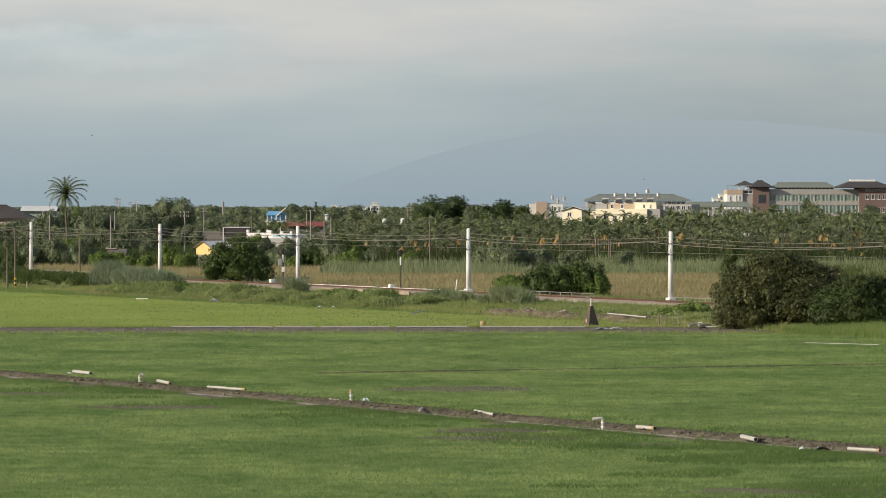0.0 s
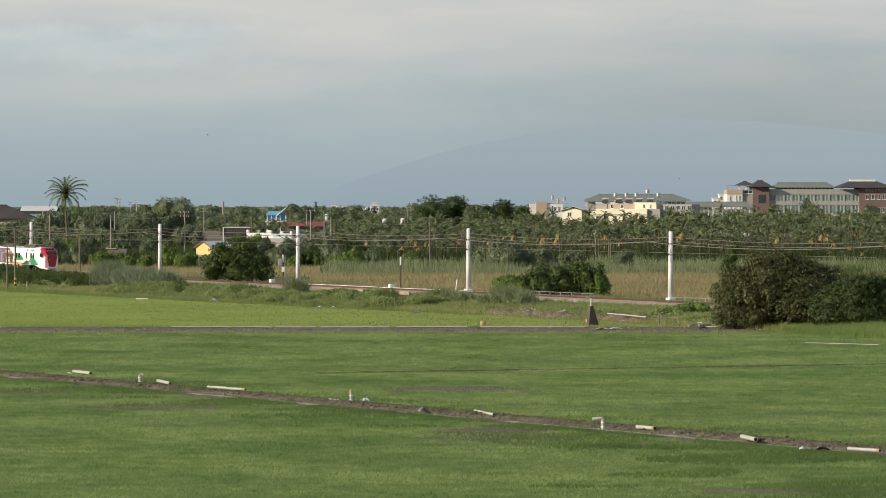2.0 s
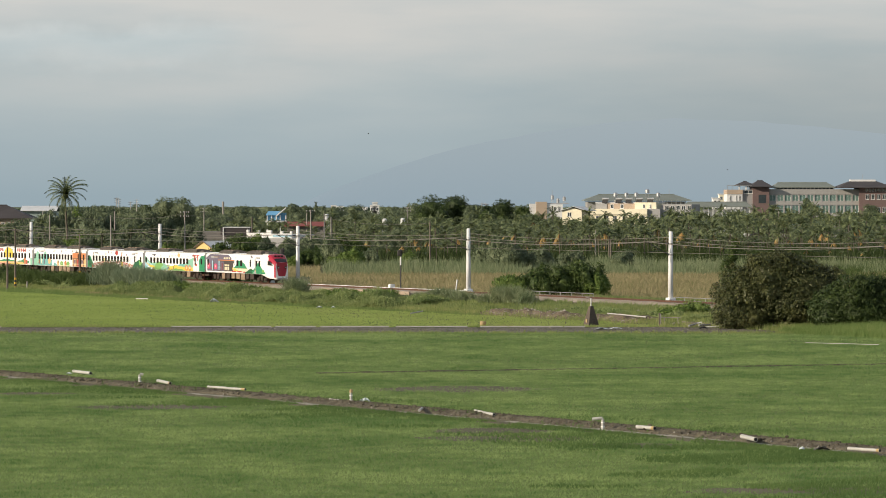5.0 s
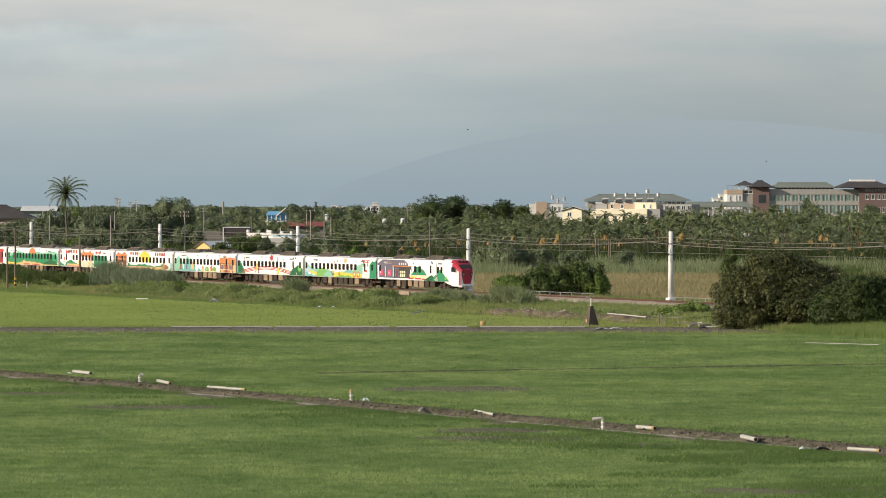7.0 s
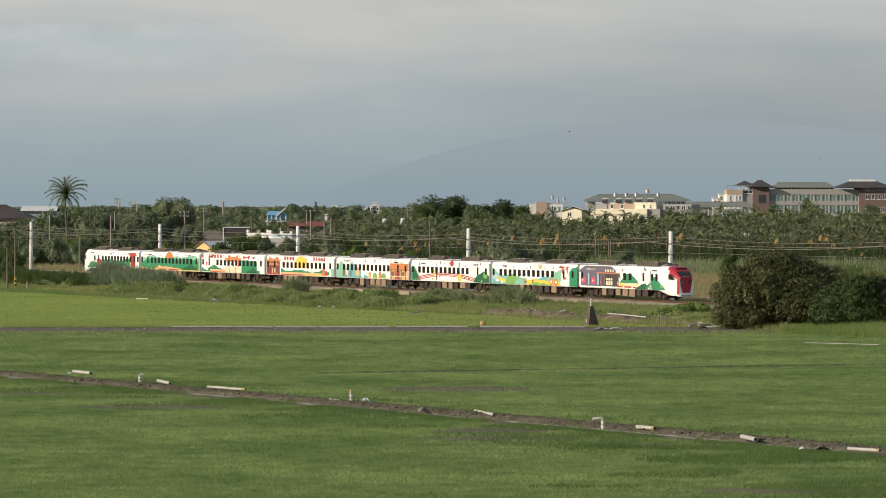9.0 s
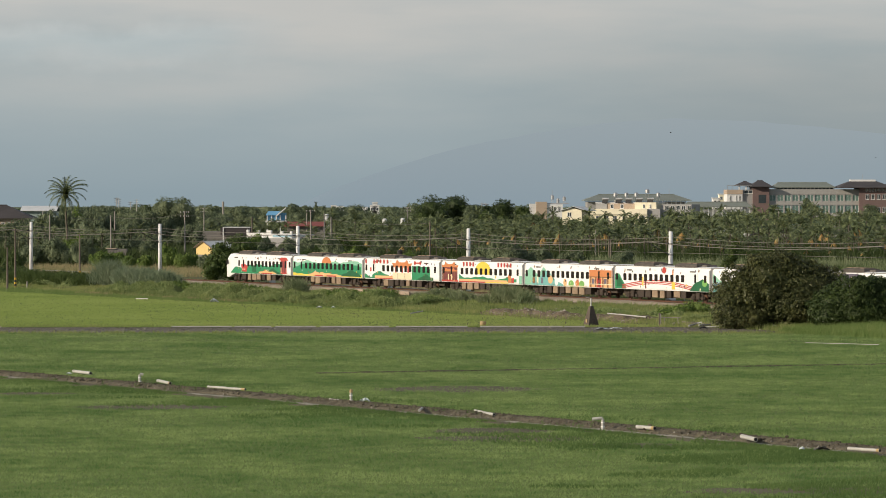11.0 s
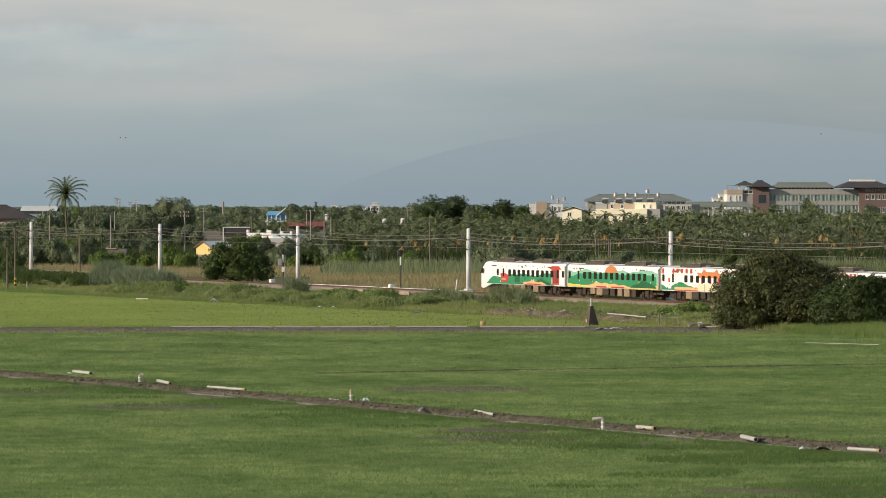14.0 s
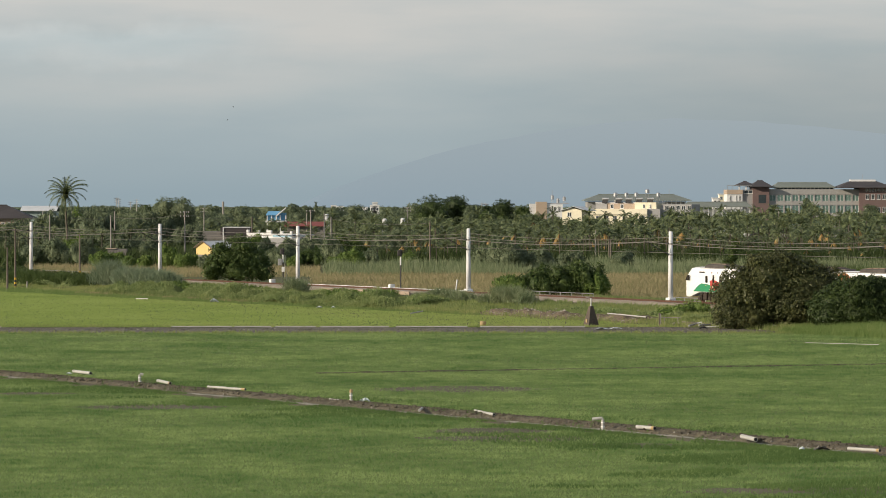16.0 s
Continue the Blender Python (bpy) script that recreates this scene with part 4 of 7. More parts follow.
    # sixth: white shop-front with tiled eaves, lanterns
    M.append([("green", hills(-10, -3.0, 1.05, [(-10, 1.6), (-8.4, 1.2), (-6.4, 2.0), (-4.6, 1.7), (-3, 1.3)])), ("peach", rect(-7.2, -2.2, 1.05, 1.4)), ("red", rect(-7.2, -2.2, 1.0, 1.1)),
              ("orange", temple(-2.6, 2.9, 2.75, 3.5)), ("orange", rect(-2.2, 2.5, 2.5, 2.8)), ("cream", rect(-2.3, 2.6, 1.0, 1.85)), ("red", rect(-1.7, -1.3, 1.85, 2.5)), ("red", rect(0.0, 0.4, 1.85, 2.5)), ("red", rect(1.6, 2.0, 1.85, 2.5))]
             + [("brown", rect(-1.0, -0.9, 1.0, 1.8)), ("brown", rect(0.9, 1.0, 1.0, 1.8)), ("green", hills(2.8, 7.6, 1.0, [(2.8, 2.75), (6.0, 2.7), (7.6, 2.5)])), ("dark", hills(4.4, 8.4, 1.0, [(4.4, 1.1), (6.3, 1.8), (8.4, 1.3)])),
              ("white", rect(-8.7, -7.9, 1.2, 3.2)), ("red", rect(-8.5, -8.1, 1.9, 2.4)), *[("red", rect(-6.8 + i * 0.95, -6.4 + i * 0.95, 2.95, 3.45)) for i in range(4)], ("red", rect(3.5, 5.1, 3.05, 3.2)), ("red", disc(3.6, 3.12, 0.22, 0.26)), ("red", disc(5.0, 3.12, 0.22, 0.26)),
              ("red", disc(-9.6, 3.15, 0.2, 0.33)), ("red", disc(-7.4, 3.15, 0.2, 0.33))])
    # seventh: green ranges, orange sun
    M.append([("mint", hills(-10, 10, 1.4, [(-10, 2.9), (-8, 2.7), (-6, 3.1), (-3.5, 2.8), (-1.5, 2.7), (2, 3.05), (4, 2.8), (5.5, 3.0), (8, 3.15), (10, 2.8)])), ("orange", disc(-0.2, 2.7, 1.35, 0.85, 20, 0, 180)), ("green", hills(-10, 9.6, 1.2, [(-10, 2.0), (-7.6, 2.5), (-5.0, 2.75), (-3.6, 2.5), (-1.0, 2.75), (0.6, 2.7), (3, 2.5), (6, 2.8), (9.6, 2.4)]))]
             + [("yellow", hills(-10, 10, 1.0, [(-10, 1.35), (-6, 1.2), (0, 1.25), (6, 1.15), (10, 1.45)])), ("peach", hills(-5.4, 4.6, 1.05, [(-5.4, 1.2), (-3.6, 1.6), (0, 1.45), (4.6, 1.2)])), ("red", rect(-3.6, -1.2, 1.0, 1.16)), ("red", rect(-0.2, 2.6, 1.0, 1.16)),
              ("dark", hills(4.0, 9.6, 1.1, [(4, 1.2), (7, 2.0), (9.6, 1.3)]))])
    # tail: creatures and hills in red and green
    M.append([("green", hills(-8.6, 7.4, 1.0, [(-8.6, 1.1), (-6.8, 2.0), (-5.4, 1.7), (-3.2, 2.1), (-1.4, 2.4), (0.8, 2.2), (3.4, 2.0), (5.6, 2.5), (7.4, 2.2)])), ("dark", hills(-1.0, 6.6, 1.0, [(-1, 1.1), (2, 1.3), (4.6, 1.8), (6.6, 1.2)]))]
             + [("red", [(-5.0, 1.25), (-3.6, 1.2), (-3.2, 2.0), (-4.4, 2.35), (-5.3, 2.2)]), ("cream", rect(-5.0, -4.0, 1.5, 1.6)), ("dark", rect(-1.8, -0.6, 1.2, 2.4)), ("white", disc(-1.2, 2.4, 0.3, 0.3)),
              ("peach", hills(0.2, 5.6, 1.05, [(0.2, 1.2), (2, 1.5), (5.6, 1.2)])), ("red", rect(1.2, 4.4, 1.0, 1.14)), ("red", rect(6.9, 8.7, 1.1, 2.9)), ("maroon", rect(7.2, 8.4, 1.3, 2.8)), ("red", rect(7.6, 7.75, 1.2, 2.8)), ("cream", rect(6.95, 7.1, 1.2, 2.7)), ("red", [(6.4, 2.9), (9.2, 2.9), (8.6, 3.3), (7.0, 3.3)])])
    cars = []
    names = ["white train car with a red-faced cab and a shop-front mural", "white train car painted with a lake and yellow fields", "white train car painted with a red arched bridge",
             "white train car painted with pale teal peaks", "white train car painted with a temple and yellow sun", "white train car painted with eaves and lanterns",
             "white train car painted with green ranges and orange sun", "white tail car with a tapered cab and red-green mural"]
    for i in range(8):
        if i == 0:
            c = railcar(i, M[i], 1, names[i], 2, (4.2,), 0.15, 1.34, (-9.3, 6.1, 7.0))
        elif i == 7:
            c = railcar(i, M[i], -1, names[i], 10, (-4.5, 8.4), -3.0, 7.0, (-5.9, 9.6))
        elif i >= 4:
            c = railcar(i, M[i], 0, names[i], (11, 11, 12)[i - 4], (-7.5,), (-4.8, -4.8, -6.1)[i - 4], 7.15, (-9.5, 8.9))
        else:
            c = railcar(i, M[i], 0, names[i])
        cars.append(c)
    return cars


CARS = train()


def car_rows(i):
    """Where car i of the train is, second by second: it slows a little as it goes by."""
    rows = []
    for j in range(17):
        u = j - 9.0
        s = 154.75 - PITCH * i + 24.9 * u - 0.134 * u * u
        p = on_track(s, 0, RAIL_TOP)
        rows.append((float(j), pose(p.x, p.y, p.z, 0, 0, TRACK_TURN)))
    return rows



# ---- masts and overhead line ----
def mast(s, tall=7.55):
    root = thing("catenary_mast", pose(*on_track(s, -3.1, 1.9), 0, 0, TRACK_TURN), "white concrete overhead-line mast beside the railway", "mast", "masts along the railway")
    part("shaft", Build().tube([(0, 0, 0), (0, 0, tall)], [0.30, 0.225], 12), MAST, root, smooth=True)
    part("footing", Build().box(-0.45, 0.45, -0.45, 0.45, -0.8, 0.05, c=0.08), MAST, root, "pale concrete footing")
    part("cap", Build().tube([(0, 0, tall), (0, 0, tall + 0.06)], [0.24, 0.16], 10), MAST, root)
    arm = part("cantilever", Build().tube([(0, -0.2, 4.9), (0, -3.0, 6.35)], 0.045, 6).tube([(0, -0.2, 6.25), (0, -3.3, 6.35)], 0.035, 6).tube([(0, -1.2, 5.45), (0, -3.4, 5.25)], 0.03, 6), DARKSTEEL, root, "dark steel cantilever arm")
    for z in (4.95, 6.25):
        part("insulator", Build().tube([(0, -0.2, z), (0, -0.75, z + 0.28 if z < 5.5 else z + 0.02)], 0.085, 8), DARKSTEEL, arm)
        part("band", Build().tube([(0, 0, z - 0.08), (0, 0, z + 0.08)], 0.285, 12), STEEL, root)
    return root


MASTS = [-30.96, 17.61, 62.53, 110.09, 157.48, 202.89]
for s in MASTS:
    mast(s)


def wire_run(n, z, sag, label, radius=0.018):
    root = thing("overhead_wire", pose(0, 0, 0), label, "wire", "overhead line wires")
    st = [MASTS[0] - 55] + MASTS + [MASTS[-1] + 45]
    for a, b in zip(st, st[1:]):
        bd = Build().tube([on_track(a + (b - a) * i / 10, n, z - sag * 4 * (i / 10) * (1 - i / 10)) for i in range(11)], radius, 5)
        part("span", bd, WIRE, root)


wire_run(0.0, 1.9 + 6.42, 0.55, "dark messenger wire hung between the railway masts", 0.034)
wire_run(0.0, 1.9 + 5.25, 0.0, "thin contact wire over the railway track", 0.017)
wire_run(-3.35, 1.9 + 6.95, 0.45, "thin feeder wire along the masts", 0.024)
wire_run(-2.8, 1.9 + 6.55, 0.5, "thin earth wire along the masts", 0.022)


# ---- trees ----
def leafy(name, x, y, z, lobes, count, size, material, label, category="bush", trunk=0.18, seed=1, limbs=4, dense=0.62, group="", inner=0):
    """A tree or bush: tapered trunk, limbs out to its lobes, a dense inside and many leaves."""
    root = thing(name, pose(x, y, z), label, category, group)
    bd = Build()
    top = max(l[2] for l in lobes)
    bd.tube([(0, 0, -0.3), (0.05, 0.03, top * 0.35), (0.0, 0.1, top * 0.7)], [trunk * 1.3, trunk, trunk * 0.5], 7)
    for l in lobes[:limbs * 2]:
        bd.tube([(0, 0, l[2] * 0.25), (l[0] * 0.5, l[1] * 0.5, l[2] * 0.6), (l[0], l[1], l[2])], [trunk * 0.6, trunk * 0.4, trunk * 0.15], 5)
    part("trunk", bd, BARK, root, "brown trunk and limbs")
    crown = quads_into(core(lobes[:inner or len(lobes)], seed, dense), leaves(lobes, count, size, seed))
    part("crown", crown, material, root)
    return root


def lobed(lobes, seed, k=5, size=0.4):
    """The lobes with smaller knobs set round their outsides."""
    g = random.Random(seed)
    out = list(lobes)
    for x, y, z, rx, ry, rz in lobes:
        for i in range(k):
            a, e = g.uniform(0, 6.28), g.uniform(-0.2, 1.3)
            q = g.uniform(0.75, 0.95)
            r = size * g.uniform(0.7, 1.25)
            out.append((x + rx * q * math.cos(a) * math.cos(e), y + ry * q * math.sin(a) * math.cos(e), z + rz * q * math.sin(e), rx * r, ry * r, rz * r))
    return out


def heap(w, h, d, n, seed, lift=0.5):
    """Lobes that fill a rounded heap of that width, height and depth."""
    g = random.Random(seed)
    out = []
    for i in range(n):
        u = (i + 0.5) / n * 2 - 1
        x = u * w * 0.40 + g.uniform(-0.05, 0.05) * w
        hh = h * (0.62 + 0.38 * math.sqrt(max(0, 1 - u * u))) * g.uniform(0.85, 1.0)
        r = w * 0.5 / n * 2.0 * g.uniform(0.85, 1.25)
        out.append((x, g.uniform(-0.3, 0.3) * d, hh * 0.5, max(r, w * 0.13), d * 0.45, hh * 0.5))
        out.append((x + g.uniform(-0.08, 0.08) * w, g.uniform(-0.35, 0.1) * d, hh * g.uniform(0.55, 0.72), r * 0.8, d * 0.3, hh * 0.26))
    return out


def big_bushes():
    # large dark mango bush right beside the track, with its lighter neighbour
    lobes = [(-3.58, 0, 3.2, 3.2, 3.4, 3.2), (-5.08, -1.0, 2.2, 2.3, 2.5, 2.3), (0, 0.5, 4.2, 4.4, 4.0, 3.7), (2.69, -0.3, 3.9, 3.6, 3.6, 3.4), (1.19, -1.6, 2.4, 3.5, 2.4, 2.5),
             (-1.19, -1.2, 5.6, 2.6, 2.2, 2.1), (4.48, 0.5, 2.8, 2.6, 3.0, 2.9), (3.58, -1.5, 1.8, 2.4, 2.2, 1.9), (-2.39, -1.5, 4.6, 2.1, 2.0, 1.7)]
    lobes = [(x * 0.92, y, z * 0.94, a * 0.94, b, c * 0.93) for x, y, z, a, b, c in lobes] + [(4.3, 0.0, 4.3, 2.3, 2.4, 2.1)]
    leafy("mango_tree", 33.84, 390, 0.2, lobed(lobes, 5, 7, 0.34), 76000, 0.115, LEAF_OLIVE, "large dark olive mango tree with dense low crown", "tree", 0.3, 11, inner=len(lobes))
    lobes = [(0, 0, 2.6, 3.2, 3.2, 2.9), (2.6, 0.3, 2.6, 2.8, 3, 2.6), (-2.2, 0.4, 2.2, 2.2, 2.6, 2.2), (0.6, -1.4, 3.8, 2.0, 1.6, 1.6), (4.6, 0, 2.2, 2.4, 2.4, 2.2), (0.5, -1.8, 1.6, 3.0, 1.8, 1.7), (6.5, 0.5, 2.0, 2.6, 2.6, 2.4), (3.6, -1.6, 1.3, 2.6, 1.8, 1.6), (-2.6, -0.8, 1.4, 2.2, 2.0, 1.8), (8.6, 0.5, 1.8, 2.4, 2.4, 2.0), (2.6, -0.8, 4.0, 1.7, 1.6, 1.3)]
    lobes = [(x + 0.8, y, z * 0.92, a, b, c * 0.9) for x, y, z, a, b, c in lobes]
    leafy("broadleaf_tree", 40.22, 382, 0.5, lobed(lobes, 6, 6, 0.34), 60000, 0.115, LEAF_DEEP, "dark green broadleaf tree beside the mango tree", "tree", 0.25, 12, inner=len(lobes))
    leafy("creeper_bush", 29.6, 388.5, 0.1, lobed([(0, 0, 1.9, 1.7, 1.8, 2.1), (0.9, 0.3, 3.6, 1.4, 1.6, 1.7), (-0.6, 0, 0.9, 1.5, 1.6, 1.2), (1.6, -0.6, 1.2, 1.6, 1.5, 1.4)], 9, 6, 0.4), 20000, 0.1, LEAF_OLIVE, "olive creepers climbing the flank of the mango tree", "bush", 0.08, 13)
    # rounded tree by the yellow house
    lobes = lobed([(0, 0, 3.2, 2.6, 2.7, 2.4), (-2.2, 0, 2.2, 2.3, 2.4, 2.0), (2.2, 0, 2.1, 2.4, 2.4, 2.0), (-3.6, 0, 1.3, 1.6, 2.0, 1.4), (3.8, 0, 1.2, 1.6, 2.0, 1.4), (0, -1, 1.5, 3.0, 2.0, 1.6)], 3, 4, 0.35)
    lobes = [(x, y, z * 1.28, a, b, c * 1.28) for x, y, z, a, b, c in lobes]
    leafy("round_tree", -30.0, 560, 0.8, lobes, 15000, 0.17, LEAF, "dense rounded green tree near the railway", "tree", 0.25, 21)
    # bushes behind the track
    for k, (x, w, h, seed, m) in enumerate(((11.47, 5.5, 3.4, 31, LEAF), (13.53, 4.5, 4.0, 32, LEAF), (17.5, 6.4, 4.6, 33, LEAF), (19.71, 3.6, 3.0, 34, LEAF_LIGHT), (8.9, 4.0, 2.8, 35, LEAF_LIGHT))):
        leafy("shrub", x, 500, 0, lobed(heap(w, h * 1.15, 4, 4, seed), seed, 4), 7000, 0.14, m, "leafy green shrub between track and maize", "shrub", 0.12, seed, group="shrubs by the maize field")


big_bushes()



# ---- palms ----
def frond(base, turn, rise, length, droop, width, g, steps=7):
    """A feathered palm leaf: leaflets as triangles on both sides of an arching rib."""
    tri = []
    p = Vector(base)
    el = rise
    out = Vector((math.cos(turn), math.sin(turn), 0))
    side = Vector((-math.sin(turn), math.cos(turn), 0))
    for i in range(steps):
        t = i / steps
        way = out * math.cos(el) + Vector((0, 0, math.sin(el)))
        q = p + way * (length / steps)
        w = width * (0.5 + 1.1 * t) * (1.22 - t) * 1.35
        for sg in (-1, 1):
            hang = Vector((0, 0, -0.45 * w * (0.7 + g.random() * 0.7)))
            tri += [p.lerp(q, 0.45), q, q + side * sg * w * (0.8 + 0.4 * g.random()) + hang + way * length / steps * 0.9]
            tri += [p, p.lerp(q, 0.5), p.lerp(q, 0.6) + side * sg * w * (0.7 + 0.4 * g.random()) + hang * 1.4 + way * length / steps * 0.5]
        p = q
        el -= droop / steps * (0.6 + 0.8 * t)
    return tri


def palm_tris(g, tall, count, length, droop, width):
    tri = []
    for i in range(count):
        turn = 2 * math.pi * i / count + g.uniform(-0.3, 0.3)
        rise = g.uniform(-0.15, 1.4)
        tri += frond((0, 0, tall), turn, rise, length * g.uniform(0.8, 1.1), droop * g.uniform(0.8, 1.3), width, g)
    return tri


def areca_model(seed, dry):
    g = random.Random(seed)
    tall = g.uniform(5.6, 6.6)
    root = thing("areca_palm", pose(0, 0, 0), "slender areca palm with feathered green crown in a plantation", "palm", "areca palms of the plantation")
    lean = g.uniform(-0.25, 0.25)
    part("trunk", Build().tube([(0, 0, -0.2), (lean * 0.4, 0, tall * 0.5), (lean * 0.0, 0, tall)], [0.11, 0.085, 0.09], 6), PALMBARK, root, "thin ringed trunk")
    me = mesh_of("crown", np.array([tuple(v) for v in palm_tris(g, tall, g.randint(11, 13), 2.0, 1.35, 0.46)]), 3, FROND)
    part("crown", me, FROND, root)
    if dry:
        tri = []
        for i in range(4):
            tri += frond((0, 0, tall - 0.3), g.uniform(3.4, 5.8), -0.7, 1.5, 0.9, 0.32, g, 5)
        part("dry_frond", mesh_of("dry_frond", np.array([tuple(v) for v in tri]), 3, DRYFROND), DRYFROND, root, "dry orange hanging fronds")
    return root


def skyline(u):
    """Top of the plantation along the view, as a share of how far across it lies."""
    return float(np.interp(u, [-1, -0.2, 0.0, 0.3, 0.6, 1.0], [0.62, 0.72, 0.85, 0.95, 1.0, 1.02]))


def plantation():
    g = random.Random(5)
    models = [areca_model(100 + i, i % 3 == 0) for i in range(8)]
    placed = 0
    for i, m in enumerate(models):
        m.matrix_basis = pose(20 + i * 9.3, 765 + 2.0 * (i % 4), 0)
    rows = [(760, 2.5), (771, 2.6), (783, 2.8), (797, 3.0), (812, 3.2), (828, 3.4), (846, 3.6)]
    for y, step in rows:
        x = -24.0
        while x < 0.1165 * y and placed < 278:
            x += step * g.uniform(0.7, 1.3)
            u = x / (0.1153 * y)
            h = skyline(u) * g.uniform(0.3, 1.12)
            c = copy_thing(g.choice(models), pose(x, y + g.uniform(-4, 4), 0, 0, 0, g.uniform(0, 360)) @ Matrix.Diagonal((h ** 0.5, h ** 0.5, h, 1)))
            placed += 1
    # taller ones before the houses
    for x, y, h in ((37.94, 1000, 1.42), (42.35, 1000, 1.32), (46.88, 990, 1.36), (50.29, 1000, 1.3), (59.12, 1000, 1.5), (64.41, 1000, 1.45), (22.73, 960, 1.32), (27.96, 980, 1.36), (86.4, 960, 1.5), (92.61, 960, 1.42)):
        copy_thing(g.choice(models), pose(x, y, 0, 0, 0, g.uniform(0, 360)) @ Matrix.Diagonal((1.25, 1.25, h, 1)))
    # the mass of the plantation behind
    tris = []
    protos = []
    for k in range(6):
        gg = random.Random(300 + k)
        protos.append(np.array([tuple(v) for v in palm_tris(gg, 6.2, 11, 2.0, 1.35, 0.48)]))
    trunks = Build()
    for y in range(797, 1090, 11):
        x = -0.118 * y
        while x < 0.118 * y:
            x += 2.7 * g.uniform(0.6, 1.5)
            u = x / (0.1153 * y)
            if y < 830 and u > -0.62:
                continue
            if u < -0.2 and (g.random() < 0.35 or (-0.6 < u < -0.3 and y < 970)):
                continue
            h = g.uniform(0.5, 1.12) * (1.25 if g.random() < 0.06 else 1.0) * (1.2 if u > 0.5 else 1.03) * (0.86 if u < -0.25 else 1)
            a = g.uniform(0, 6.28)
            q = protos[g.randrange(6)].copy()
            c, s = math.cos(a), math.sin(a)
            q = np.stack([q[:, 0] * c - q[:, 1] * s + x, q[:, 0] * s + q[:, 1] * c + y, q[:, 2] * h], 1)
            tris.append(q)
            if y < 900:
                trunks.tube([(x, y, 0), (x, y, 6.2 * h)], 0.08, 4)
    single("palm_grove", mesh_of("palm_grove", np.concatenate(tris), 3, FROND), FROND, "dense crowns of the areca plantation farther back", "palms", kind="stuff")
    single("palm_grove_trunks", trunks, PALMBARK, "thin trunks of the areca plantation farther back", "palms", kind="stuff")


plantation()


def coconut(x, y, tall, seed, count=30, length=5.2):
    g = random.Random(seed)
    root = thing("coconut_palm", pose(x, y, 0), "tall coconut palm with drooping fronds above the trees", "palm")
    part("trunk", Build().tube([(0.6, 0, 0), (0.25, 0, tall * 0.5), (-0.05, 0, tall * 0.85), (0, 0, tall)], [0.28, 0.2, 0.17, 0.16], 8), PALMBARK, root, "slim grey trunk")
    for i in range(count):
        turn = 2 * math.pi * i / count + g.uniform(-0.2, 0.2)
        rise = (1.45, 1.1, 0.85, 0.6, 0.3, -0.1, -0.6)[i % 7] + g.uniform(-0.15, 0.15)
        tri = frond((0, 0, tall), turn, rise, length * g.uniform(0.85, 1.08) * (0.8 if rise < -0.2 else 1), 1.5, 0.62, g, 44)
        part("frond", mesh_of("frond", np.array([tuple(v) for v in tri]), 3, FROND), FROND, root)
    part("coconut_cluster", core([(0.3, -0.4, tall - 0.5, 0.3, 0.3, 0.35), (-0.35, -0.3, tall - 0.6, 0.3, 0.3, 0.3)], 4, 1.0), LEAF_OLIVE, root)
    return root


coconut(-74.66, 760, 14.0, 41, 37, 5.0)


# ---- trees of the middle distance and the far belt ----
def tree_model(name, seed, w, h, count, size, material, label, group):
    g = random.Random(seed)
    lobes = []
    for i in range(7):
        a = g.uniform(0, 6.28)
        r = g.uniform(0.05, 0.33) * w
        lobes.append((r * math.cos(a), r * math.sin(a), h * g.uniform(0.42, 0.78), w * g.uniform(0.18, 0.27), w * g.uniform(0.18, 0.27), h * g.uniform(0.16, 0.24)))
    lobes.append((0, 0, h * 0.62, w * 0.34, w * 0.34, h * 0.32))
    lobes.append((0, 0, h * 0.30, w * 0.36, w * 0.3, h * 0.28))
    return leafy(name, 0, 0, 0, lobes, count, size, material, label, "tree", 0.02 * h + 0.05, seed, group=group)


